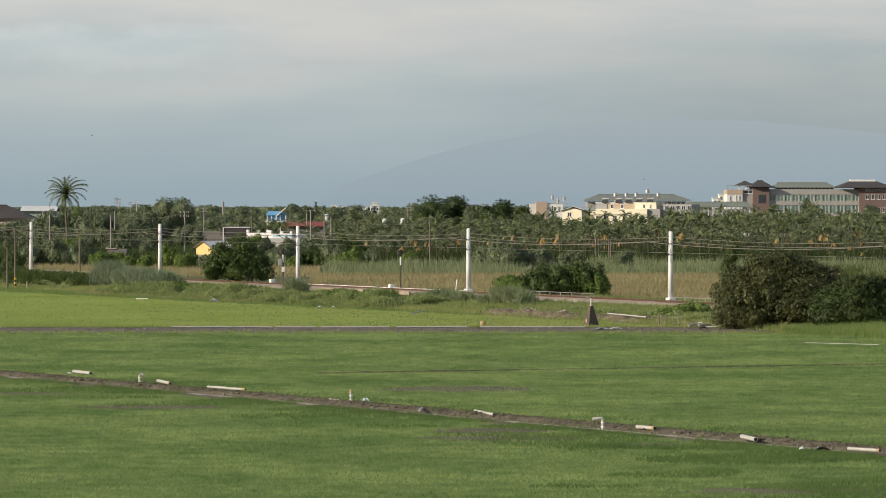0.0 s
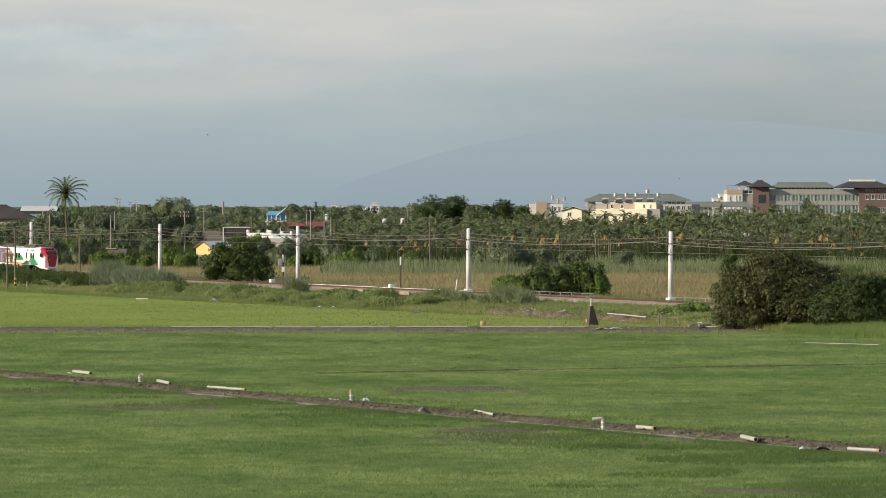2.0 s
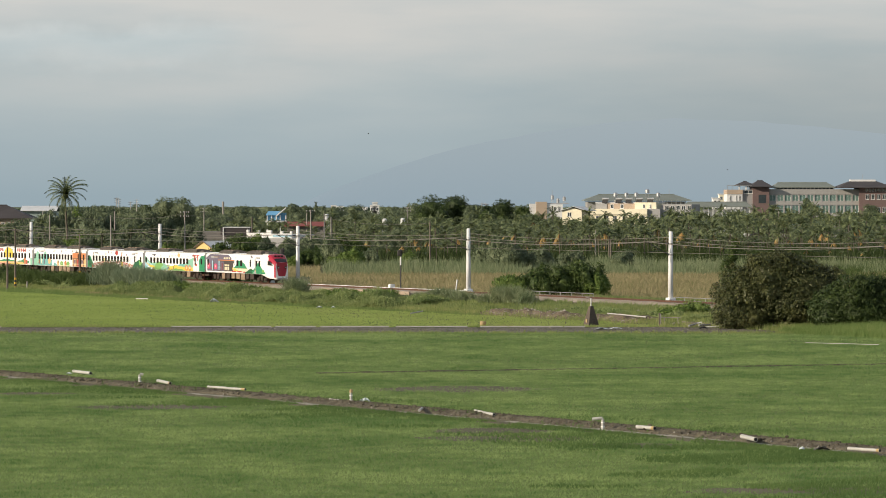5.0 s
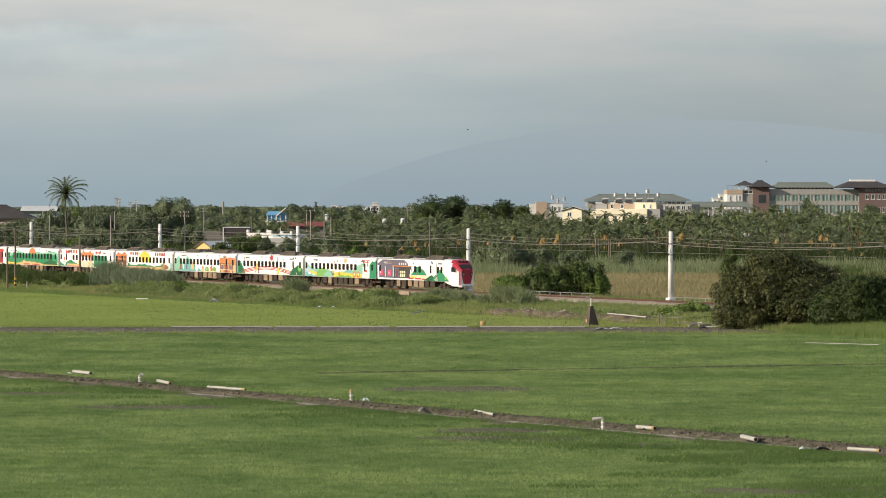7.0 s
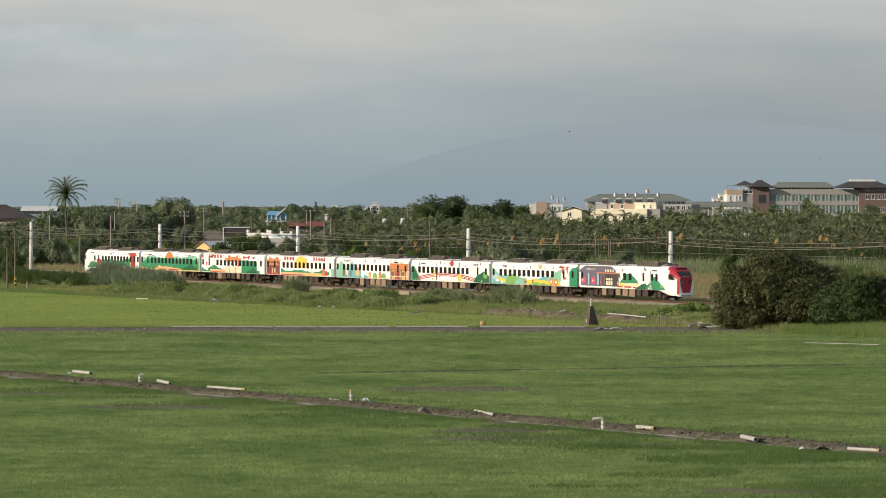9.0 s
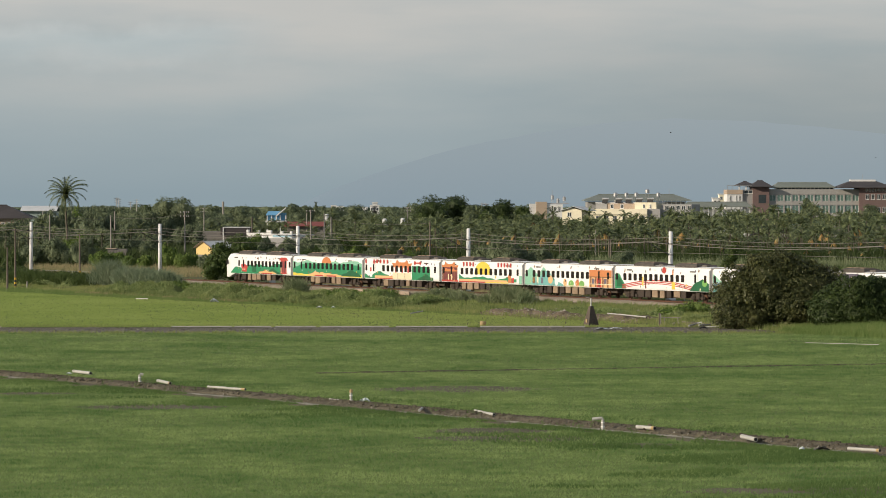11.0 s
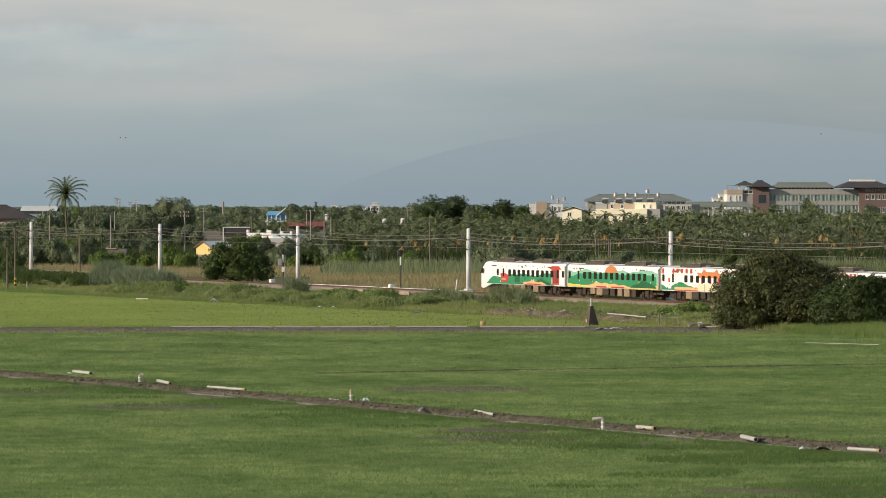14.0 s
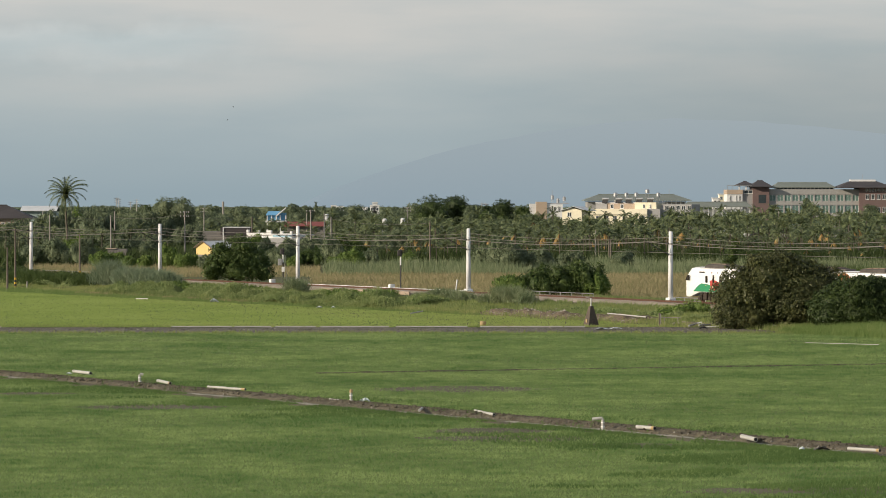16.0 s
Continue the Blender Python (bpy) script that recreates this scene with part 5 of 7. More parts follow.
def tree_belt():
    g = random.Random(77)
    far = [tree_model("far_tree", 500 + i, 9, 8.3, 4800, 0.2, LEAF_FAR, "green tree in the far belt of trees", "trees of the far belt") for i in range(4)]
    for i, m in enumerate(far):
        m.matrix_basis = pose(-100 + i * 60, 1330, 0)
    # broad belt in rows
    for y, step, lo, hi in ((1180, 7, 0.72, 1.0), (1280, 7, 0.9, 1.12), (1400, 8, 0.95, 1.3), (1600, 10, 1.0, 1.35)):
        x = -0.12 * y
        while x < 0.12 * y:
            x += step * g.uniform(0.6, 1.5)
            s = g.uniform(lo, hi)
            if 0.066 * y < x and y < 1250:
                continue
            copy_thing(g.choice(far), pose(x, y + g.uniform(-25, 25), 0, 0, 0, g.uniform(0, 360)) @ Matrix.Diagonal((s * 1.15, s * 1.15, s, 1)))
    big = [("spreading_tree", -3.4, 1050, 15, 14.9, LEAF_DEEP, 601), ("spreading_tree", 2.81, 1060, 15, 14.0, LEAF_DEEP, 602), ("spreading_tree", 16.84, 1080, 12, 12.86, LEAF_DEEP, 603), ("spreading_tree", 7.8, 1040, 6.5, 11.97, LEAF_FAR, 604), ("spreading_tree", -61.68, 900, 11, 14.29, LEAF_FAR, 605), ("spreading_tree", -66.41, 905, 9, 13.1, LEAF_FAR, 606), ("spreading_tree", -50.47, 1300, 9, 11.59, LEAF_FAR, 607), ("spreading_tree", -47.01, 1310, 8, 11, LEAF_FAR, 608), ("conifer", -69.09, 900, 2.3, 11.78, LEAF, 609), ("conifer", -44.47, 1350, 2.6, 11.51, LEAF_FAR, 610)]
    big += [("spreading_tree", 22.6, 1090, 6, 11.42, LEAF, 611), ("spreading_tree", 106.07, 1120, 4.6, 13.83, LEAF_FAR, 612), ("spreading_tree", 124.22, 1110, 7, 11.54, LEAF_FAR, 613), ("spreading_tree", 11.59, 1010, 7, 10.38, LEAF, 614), ("spreading_tree", 26.12, 1070, 8, 8.94, LEAF_FAR, 621), ("spreading_tree", 8.9, 1056, 12, 11.9, LEAF_DEEP, 624), ("spreading_tree", 31.16, 1070, 8, 8.46, LEAF_FAR, 622), ("spreading_tree", 35.79, 1040, 7, 7.38, LEAF_FAR, 623), ("conifer", -42.09, 1350, 2.2, 10.92, LEAF_FAR, 615)]
    for name, x, y, w, h, m, seed in big:
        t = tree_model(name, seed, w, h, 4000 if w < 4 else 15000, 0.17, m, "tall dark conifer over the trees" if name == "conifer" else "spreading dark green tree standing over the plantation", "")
        t.matrix_basis = pose(x, y, 0)


tree_belt()


def far_woods():
    """Low woods that close the plain towards the horizon."""
    g = random.Random(21)
    for y, top, label in ((1950, 7.4, "low woods far across the plain"), (2500, 6.2, "hazy woods at the edge of the plain"), (3300, 5.4, "last woods before the horizon")):
        lobes = []
        x = -0.125 * y
        while x < 0.125 * y:
            h = top * g.uniform(0.7, 1.08)
            lobes.append((x, y + g.uniform(-12, 12), h * 0.5, g.uniform(4, 7), 5, h * 0.5))
            x += g.uniform(4, 8)
        crown = quads_into(core(lobes, int(y), 0.85), leaves(lobes, 9000, 0.4, int(y)))
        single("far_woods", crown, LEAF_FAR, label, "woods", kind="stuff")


far_woods()


def orchard():
    """Fruit trees and thickets behind the track."""
    spec = [(-78.65, 700, 5, 3.2, 1), (-78.79, 740, 6, 4.6, 0), (-74.98, 740, 6, 5.2, 0), (-73.09, 760, 6, 5.6, 2), (-68.53, 735, 5, 4.4, 0), (-63.72, 715, 4.2, 3.4, 2), (-60.88, 715, 4.2, 3.2, 2), (-58.01, 712, 4, 3.2, 2), (-55.39, 712, 4.4, 3.4, 2), (-50.54, 710, 4.4, 3.2, 2), (-47.9, 705, 4.6, 3.8, 2), (-45.79, 706, 4.0, 3.6, 2), (-42.52, 690, 4, 3, 0), (-58.96, 780, 5, 4, 0), (-67.53, 800, 6, 5, 0)]
    spec += [(-64, 800, 6, 4.5, 0), (-30.49, 730, 6, 3.6, 0), (-27.95, 720, 5, 3.0, 2), (-25.38, 722, 5, 3.4, 1), (-19.28, 745, 8, 7.0, 1), (-16.32, 745, 7, 6.2, 1), (-21.51, 735, 5, 4.4, 0), (-19.27, 712, 6, 3.0, 2), (-16.55, 708, 5, 2.8, 2), (-13.85, 730, 4, 2.6, 0), (10.55, 690, 7.5, 4.6, 0), (8.03, 700, 5.5, 4.2, 0), (13.8, 690, 6, 3.8, 0), (17.6, 700, 5, 3.0, 0), (32.57, 690, 5, 2.8, 0)]
    spec += [(23.66, 712, 5, 3.2, 0), (61.74, 640, 4, 3, 2), (-6.82, 725, 4, 2.2, 2), (-84.25, 850, 7, 6.5, 0), (-90.5, 850, 8, 6, 0), (-79.25, 850, 7, 6, 1), (-95.5, 850, 8, 6, 0), (-70.88, 870, 7, 6, 0), (-77.28, 870, 7, 6, 0), (-39.29, 800, 7, 3.5, 0), (-35.76, 800, 7, 3.6, 2), (-42.87, 790, 6, 3.5, 0), (-26.35, 800, 7, 4.5, 0), (-10.92, 790, 6, 5.5, 0)]
    spec += [(x, 775, 5.2, 4.3, k) for x, k in zip((-40.57, -38.52, -36.58, -34.65, -32.6, -30.54, -28.49, -26.44,), (0, 2, 0, 1, 2, 0, 0, 2))]
    spec += [(x, 885 + 6 * (i % 3), 7.5, h, k) for i, (x, h, k) in enumerate(zip((-102.12, -98.46, -94.81, -91.28, -87.76, -84.36, -81.49, -78.22, -74.7, -71.3, -68.17, -63.2, -58.63,), (6.2, 6.4, 7.0, 7.4, 7.6, 7.2, 7.8, 7.4, 8.0, 7.4, 7.8, 7.2, 6.8), (0, 0, 1, 0, 0, 2, 0, 0, 1, 0, 0, 0, 0)))]
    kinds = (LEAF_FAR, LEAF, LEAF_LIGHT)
    models = {}
    g = random.Random(8)
    for x, y, w, h, k in spec:
        key = (k, g.randrange(3))
        m = pose(x, y, 0, 0, 0, g.uniform(0, 360)) @ Matrix.Diagonal((w / 6, w / 6, h / 4, 1))
        if key not in models:
            models[key] = leafy("fruit_tree", 0, 0, 0, lobed(heap(5.6, 4, 5, 4, 700 + key[0] * 5 + key[1]), key[1], 4), 9500, 0.125, kinds[k], ("bushy green fruit tree", "bushy olive fruit tree", "bushy light green fruit tree")[k] + " in the thicket behind the railway", "tree", 0.12, 700 + key[0] * 5 + key[1], group="orchard trees")
            models[key].matrix_basis = m
        else:
            copy_thing(models[key], m)


orchard()
# creeper-covered stump beside the big tree
leafy("creeper_pillar", 41.6, 560, 0, [(0, 0, 1.2, 1.2, 0.9, 1.5), (0.1, 0, 3.0, 1.0, 0.7, 1.4), (0.6, 0, 4.8, 0.7, 0.5, 1.2), (1.0, 0, 6.2, 0.45, 0.3, 1.0)], 4200, 0.14, LEAF, "leaning trunk wrapped in green creepers", "tree", 0.15, 61)


# ---- grass, reeds, maize ----
def scatter(n, seed, s0, s1, n0, n1, zof=None):
    g = np.random.default_rng(seed)
    s, a = s0 + g.random(n) * (s1 - s0), n0 + g.random(n) * (n1 - n0)
    x = TRACK_FROM.x + ALONG.x * s + ASIDE.x * a
    y = TRACK_FROM.y + ALONG.y * s + ASIDE.y * a
    z = np.interp(a, [b[0] for b in BANK], [b[1] for b in BANK]) - 0.05
    keep = np.ones(n, bool)
    for b0, b1, c0, c1, rise in EARTH_BANK:
        keep &= ~((s > b0) & (s < b1) & (a > c0 + 0.8) & (a < c1 - 0.4) & (g.random(n) < 0.8))
    return np.stack([x, y, z], 1)[keep], s[keep], a[keep]


def lumps(p, f, seed):
    return np.array([noise.noise(Vector((x * f, y * f, seed))) for x, y in p[:, :2].tolist()])


def tuft_stuff(name, p, h, w, material, label, seed, per=3, lean=0.25, category="grass"):
    single(name, mesh_of(name, blades(p, h, w, lean, seed, per), 3, material), material, label, category, kind="stuff")


def greenery():
    # grass over the near slope of the bank
    p, s, a = scatter(32000, 21, -16.21, 230.41, 3.4, 17.6)
    k = lumps(p, 0.25, 3)
    bare = ((s - 155.82) / 13.0) ** 2 + ((a - 12.4) / 1.7) ** 2 < 1 + k
    keep = ~bare & (k > -0.45) & ~((s > 45.71) & (s < 126.79) & (a < 13) & (k > 0.12))
    tuft_stuff("bank_grass", p[keep], ((0.42 + 0.5 * k + 0.25 * (a > 15)) * np.where(a < 5.8, 0.45, 1))[keep].clip(0.12, 1.1), 0.06, WEED, "rough green and straw-coloured grass on the railway bank", 22)
    p, s, a = scatter(20000, 44, -20, 150, 16.5, 26.5)
    keep = a < np.interp(s, [-20, 40, 110, 150], [26, 24, 21, 18])
    k = lumps(p, 0.3, 8)
    p[:, 2] = p[:, 2].clip(0, 9)
    tuft_stuff("foot_grass", p[keep], (0.34 + 0.3 * k)[keep].clip(0.1, 0.8), 0.06, FRESHGRASS, "rough grass at the foot of the railway bank", 45)
    p, s, a = scatter(4200, 49, 38, 96, 14.5, 19.5)
    k = lumps(p, 0.35, 14)
    p[:, 2] = p[:, 2].clip(0, 9)
    tuft_stuff("dead_grass", p[k > 0], 0.45, 0.07, STRAW, "withered brown grass at the foot of the bank", 50)
    # creepers in heaps
    creepers(100000, 23, 41.63, 127.77, 7.4, 17.6, 1.0)
    p, s, a = scatter(16000, 46, 41.63, 127.77, 7.2, 18.5)
    k = lumps(p, 0.3, 32)
    p[:, 2] += (0.55 + 1.7 * k).clip(0, 1.4) * 0.8 * np.interp(a, [7, 10, 14, 17], [0.3, 0.7, 1.2, 0.8])
    tuft_stuff("bank_runners", p, (0.42 + 0.4 * k).clip(0.15, 0.8), 0.07, VINE, "long green runners and grass over the creeper heaps", 47)
    creepers(26000, 43, 159.43, 187.8, 6.0, 12.5, 0.45)
    creepers(12000, 53, -16.6, 23.84, 6, 14)
    weeds_and_fields()


def creepers(count, seed, s0, s1, n0, n1, tall=0.85):
    p, s, a = scatter(count, seed, s0, s1, n0, n1)
    k = lumps(p, 0.3, 9 + seed)
    up = (0.55 + 1.7 * k).clip(0.0, 1.8) * tall * np.interp(a, [7, 10, 14, 17], [0.3, 0.7, 1.2, 0.8])
    g = np.random.default_rng(seed + 1)
    p[:, 2] += up * (0.6 + 0.5 * g.random(len(p)))
    keep = (k > -0.3)
    q = p[keep]
    n = len(q)
    nrm = np.stack([g.normal(size=n) * 0.6 - 0.2, g.normal(size=n) * 0.6 - 0.6, np.ones(n) * 0.8], 1)
    nrm /= np.linalg.norm(nrm, axis=1)[:, None]
    t = np.cross(nrm, g.normal(size=(n, 3)))
    t /= np.linalg.norm(t, axis=1)[:, None]
    b = np.cross(nrm, t)
    sz = (0.05 + 0.07 * g.random(n))[:, None]
    quads = np.stack([q - t * sz, q + b * sz * 0.7, q + t * sz, q - b * sz * 0.7], 1).reshape(-1, 3)
    single("bank_creepers", mesh_of("bank_creepers", quads, 4, VINE), VINE, "heaps of green creepers over the railway bank", "creepers", kind="stuff")


def weeds_and_fields():
    # low weeds and the far shoulder
    p, s, a = scatter(14000, 25, 120.29, 227.7, 3.0, 15)
    k = lumps(p, 0.5, 4)
    tuft_stuff("bank_weeds", p[k > -0.1], 0.5, 0.09, VINE, "leafy low weeds on the railway bank", 26)
    p, s, a = scatter(9000, 27, 133.51, 215, -13, -6)
    tuft_stuff("shoulder_weeds", p, 0.9, 0.12, VINE, "green weeds on the far shoulder of the track", 28)
    p, s, a = scatter(3500, 29, 18.4, 135.17, -10, -5)
    tuft_stuff("shoulder_grass", p, 0.55, 0.08, WEED, "rough grass on the far shoulder of the track", 30)
    # maize gone dry
    g = np.random.default_rng(31)
    n = 24000
    y = 480 + g.random(n) ** 0.8 * 162
    x = (-0.034 + g.random(n) * 0.155) * y
    p = np.stack([x, y, np.zeros(n)], 1)
    away = (x - TRACK_FROM.x) * ASIDE.x + (y - TRACK_FROM.y) * ASIDE.y
    p = p[away < -14]
    tuft_stuff("dry_maize", p, 1.05, 0.16, STRAW, "field of dry straw-coloured maize stalks", 32, 3, 0.5, "maize")
    # reeds before the plantation
    n = 20000
    y = 645 + g.random(n) ** 1.3 * 95
    x = (-0.03 + g.random(n) * 0.15) * y
    p = np.stack([x, y, np.zeros(n)], 1)
    k = lumps(p, 0.08, 6)
    keep = (k > -0.22) & ((p[:, 0] < 50) | (k > 0.12))
    p, k = p[keep], k[keep]
    tuft_stuff("reed_belt", p, (1.25 + 2.6 * k).clip(0.5, 2.9), 0.13, REED, "tall grey-green reeds before the palm plantation", 33, 4, 0.16, "reeds")
    # dry grass behind the track on the far side
    n = 5200
    y = 640 + g.random(n) * 95
    x = (-0.122 + g.random(n) * 0.09) * y
    p = np.stack([x, y, np.zeros(n)], 1)
    p = p[((x - TRACK_FROM.x) * ASIDE.x + (y - TRACK_FROM.y) * ASIDE.y) < -10]
    tuft_stuff("dry_meadow", p, 1.0, 0.12, STRAW, "yellowed dry grass behind the railway", 34)
    # rough green land farther back; deep leaf colour stands in for shade under palms
    n = 44000
    y = 756 + g.random(n) ** 1.3 * 310
    x = (-0.122 + g.random(n) * 0.244) * y
    tuft_stuff("undergrowth", np.stack([x, y, np.zeros(n)], 1), 3.0, 0.3, LEAF_DEEP, "dark green undergrowth between the trees, deepened for palm shade", 35, 3, 0.3, "undergrowth")
    # tall weeds at the foot of the big trees
    p, s, a = scatter(6000, 38, 211.5, 230.43, 10.5, 18.5)
    tuft_stuff("tall_weeds", p, 0.8, 0.06, FRESHGRASS, "tall bright green weeds below the trees", 36, 3, 0.25)
    n = 6500
    y = 600 + g.random(n) * 150
    x = (0.072 + g.random(n) * 0.05) * y
    p = np.stack([x, y, np.zeros(n)], 1)
    k = lumps(p, 0.1, 27)
    tuft_stuff("rank_weeds", p[k > -0.3], (1.1 + 1.4 * k)[k > -0.3].clip(0.4, 2.2), 0.2, LEAF, "rank dark green weeds beyond the trees", 52, 3, 0.4, "weeds")
    # darker grass beside the dug ridge
    a, b = np.array(RIDGE_A), np.array(RIDGE_B)
    w = (b - a) / np.linalg.norm(b - a)
    n = 30000
    u, o = g.random(n) * np.linalg.norm(b - a), np.where(g.random(n) < 0.75, 2.3 + g.random(n) ** 2 * 11, -1.0 - g.random(n) ** 2 * 6)
    p = np.stack([a[0] + w[0] * u + w[1] * o, a[1] + w[1] * u - w[0] * o, np.zeros(n)], 1)
    p = p[lumps(p * np.array((0.6, 1, 1)), 0.16, 12) > -0.2 + 0.022 * np.abs(o)]
    tuft_stuff("furrow_grass", p, 0.2, 0.035, FURROWGRASS, "darker grass along the dug earth ridge", 39, 4)
    # dark blades also dim this corner, in place of cloud shade
    n = 30000
    x, y = 2 + g.random(n) * 26, 168 + g.random(n) ** 0.8 * 42
    p = np.stack([x, y, np.zeros(n)], 1)
    p = p[(lumps(p * np.array((0.5, 1, 1)), 0.14, 19) > 0.2 - 0.024 * (x - 6)) & (off_line(p, RIDGE_A, RIDGE_B) < -2.5)]
    tuft_stuff("corner_grass", p, 0.2, 0.035, FURROWGRASS, "patches of darker grass in the near paddy corner, deepened for cloud shade", 48, 4)
    n = 1500
    u, o = g.random(n) * np.linalg.norm(b - a), g.normal(size=n) * 1.3
    p = np.stack([a[0] + w[0] * u + w[1] * o, a[1] + w[1] * u - w[0] * o, 0.2 * np.clip(1 - (o / 1.15) ** 2, 0, 1)], 1)
    p = p[lumps(p, 0.3, 23) > 0.12]
    tuft_stuff("ridge_weeds", p, 0.26, 0.035, FURROWGRASS, "tufts of green weeds on the dug earth ridge", 51, 6, 0.5)
    # grass along the gravel path
    n = 3500
    x = -60 + g.random(n) * 100
    y = np.where(g.random(n) < 0.5, 378.6 + g.normal(size=n) * 0.5, 397.0 + g.normal(size=n) * 0.6)
    tuft_stuff("verge_grass", np.stack([x, y, np.zeros(n)], 1), 0.35, 0.06, WEED, "short grass along the gravel path", 37)


greenery()


def reed_clump(s, n, w, h, count, seed, material=BANKREED):
    g = np.random.default_rng(seed)
    count = int(count * (2.2 if s < 50 else 1.4))
    p = np.stack([g.normal(size=count) * w * 0.36, g.normal(size=count) * w * 0.36, g.random(count) * h * 0.58], 1)
    p[:, 2] *= 1 - 0.3 * np.clip(np.abs(p[:, 0]) / w, 0, 1)
    me = mesh_of("reed_clump", blades(p, h * 0.45, 0.1, 0.65, seed, 3), 3, material)
    q = on_track(s, n, bank_height(n))
    single("reed_clump", me, material, "clump of tall grey-green reeds on the railway bank", "reeds", "reed clumps on the bank", "stuff", m=pose(*q))


CLUMPS = [(26.7, 9, 2.6, 3.2, 420), (33.88, 10, 1.6, 2.3, 260), (37.02, 9.5, 2.6, 2.6, 420), (41.6, 9.5, 2.4, 2.5, 400), (45.02, 9, 2.2, 2.3, 350), (46.02, 8, 1.6, 1.8, 200), (87.87, 10, 1.6, 2.9, 260), (85.5, 8, 1.0, 2.2, 120), (120.6, 7, 2.2, 1.8, 220), (122.34, 6, 2.0, 1.6, 200), (128.13, 7.5, 2.0, 1.6, 180), (137.88, 8, 1.5, 2.7, 260)]
CLUMPS += [(139.46, 7, 2.4, 2.5, 320), (143.31, 8, 1.8, 1.9, 180), (119.98, 9, 1.8, 1.4, 140), (134.24, 8, 1.4, 1.4, 120), (-0.19, 12, 2.4, 1.8, 260), (6.29, 12, 2.4, 1.9, 260), (14.45, 11, 2.4, 1.7, 260), (22.65, 11, 2.6, 1.6, 260), (11.59, 12, 2.2, 1.6, 220)]
for k, (s, n, w, h, c) in enumerate(CLUMPS):
    reed_clump(s, n, w, h * (1.25 if s < 50 else 0.95), c, 800 + k, BANKREED if k < 6 else (REED if k < 16 else LEAF))


def bank_shrubs():
    """Dark rank growth on the bank where the railings run."""
    g = random.Random(14)
    for s, n, w, h in ((-10.57, 10, 6, 2.6), (-6.35, 9, 5, 2.0), (-0.45, 9, 5, 2.2), (3.19, 8, 5, 2.0), (11.44, 9, 5, 2.1), (15.74, 8, 5, 1.9), (22.5, 9, 4, 2.0), (-16.96, 6, 6, 2.4), (54.02, 10, 4, 1.5), (62.46, 11, 4, 1.3), (67.9, 9, 4, 1.5), (75.95, 10, 4, 1.2), (101.78, 10, 5, 1.5), (108.23, 9, 5, 1.4), (179.47, 8, 4, 1.3), (177.64, 9, 3, 0.9)):
        q = on_track(s, n, bank_height(n) - 0.2)
        k = g.randrange(1000)
        leafy("bank_shrub", q.x, q.y, q.z, heap(w, h, 3.5, 4, k), 2600, 0.13, LEAF if n < 11 and h > 1.7 else LEAF_LIGHT, "low rank green shrub on the railway bank", "shrub", 0.06, k, group="shrubs on the bank")


bank_shrubs()



# ---- buildings ----
CREAM = mat("cream_render", (0.85, 0.79, 0.60), (0.77, 0.71, 0.54), 0.85, 0.15, 1.5)
YELLOWWALL = mat("yellow_render", (0.74, 0.56, 0.24), (0.66, 0.50, 0.22), 0.85, 0.2, 2)
WHITEWALL = mat("white_render", (0.80, 0.80, 0.79), (0.70, 0.70, 0.68), 0.85, 0.2, 2)
TANWALL = mat("tan_tiled_wall", (0.48, 0.38, 0.29), (0.42, 0.33, 0.25), 0.8, 0.2, 3)
GREYWALL = mat("grey_tiled_wall", (0.36, 0.357, 0.35), (0.30, 0.298, 0.292), 0.8, 0.15, 3)
PALEWALL = mat("pale_grey_tiled_wall", (0.40, 0.39, 0.37), (0.34, 0.33, 0.315), 0.8, 0.15, 3)
BRICKRED = mat("red_brown_tile_wall", (0.205, 0.142, 0.132), (0.17, 0.118, 0.11), 0.8, 0.2, 3)
DARKROOF = mat("dark_brown_roof_tiles", (0.075, 0.066, 0.066), (0.052, 0.046, 0.046), 0.7, 0.3, 4)
GREENROOF = mat("grey_green_metal_roof", (0.22, 0.24, 0.205), (0.175, 0.195, 0.165), 0.6, 0.2, 3)
BLUEROOF = mat("blue_metal_roof", (0.16, 0.38, 0.60), (0.13, 0.33, 0.52), 0.5, 0.3, 3)
REDROOF = mat("red_metal_roof", (0.27, 0.075, 0.06), (0.21, 0.06, 0.05), 0.6, 0.3, 3)
PALEROOF = mat("pale_metal_roof", (0.66, 0.67, 0.67), (0.56, 0.57, 0.57), 0.5, 0.3, 3)
GREYSHED = mat("grey_sheet_wall", (0.22, 0.205, 0.19), (0.17, 0.16, 0.15), 0.8, 0.3, 3)
PANE = mat("dark_window_glass", (0.05, 0.065, 0.07), (0.035, 0.045, 0.05), 0.2, 0.3, spec=0.5)
GREENPANE = mat("green_window_glass", (0.17, 0.27, 0.235), (0.11, 0.18, 0.16), 0.2, 0.3, spec=0.5)
TANK = mat("stainless_water_tank", (0.62, 0.62, 0.62), (0.5, 0.5, 0.5), 0.35, 1, metal=0.7)


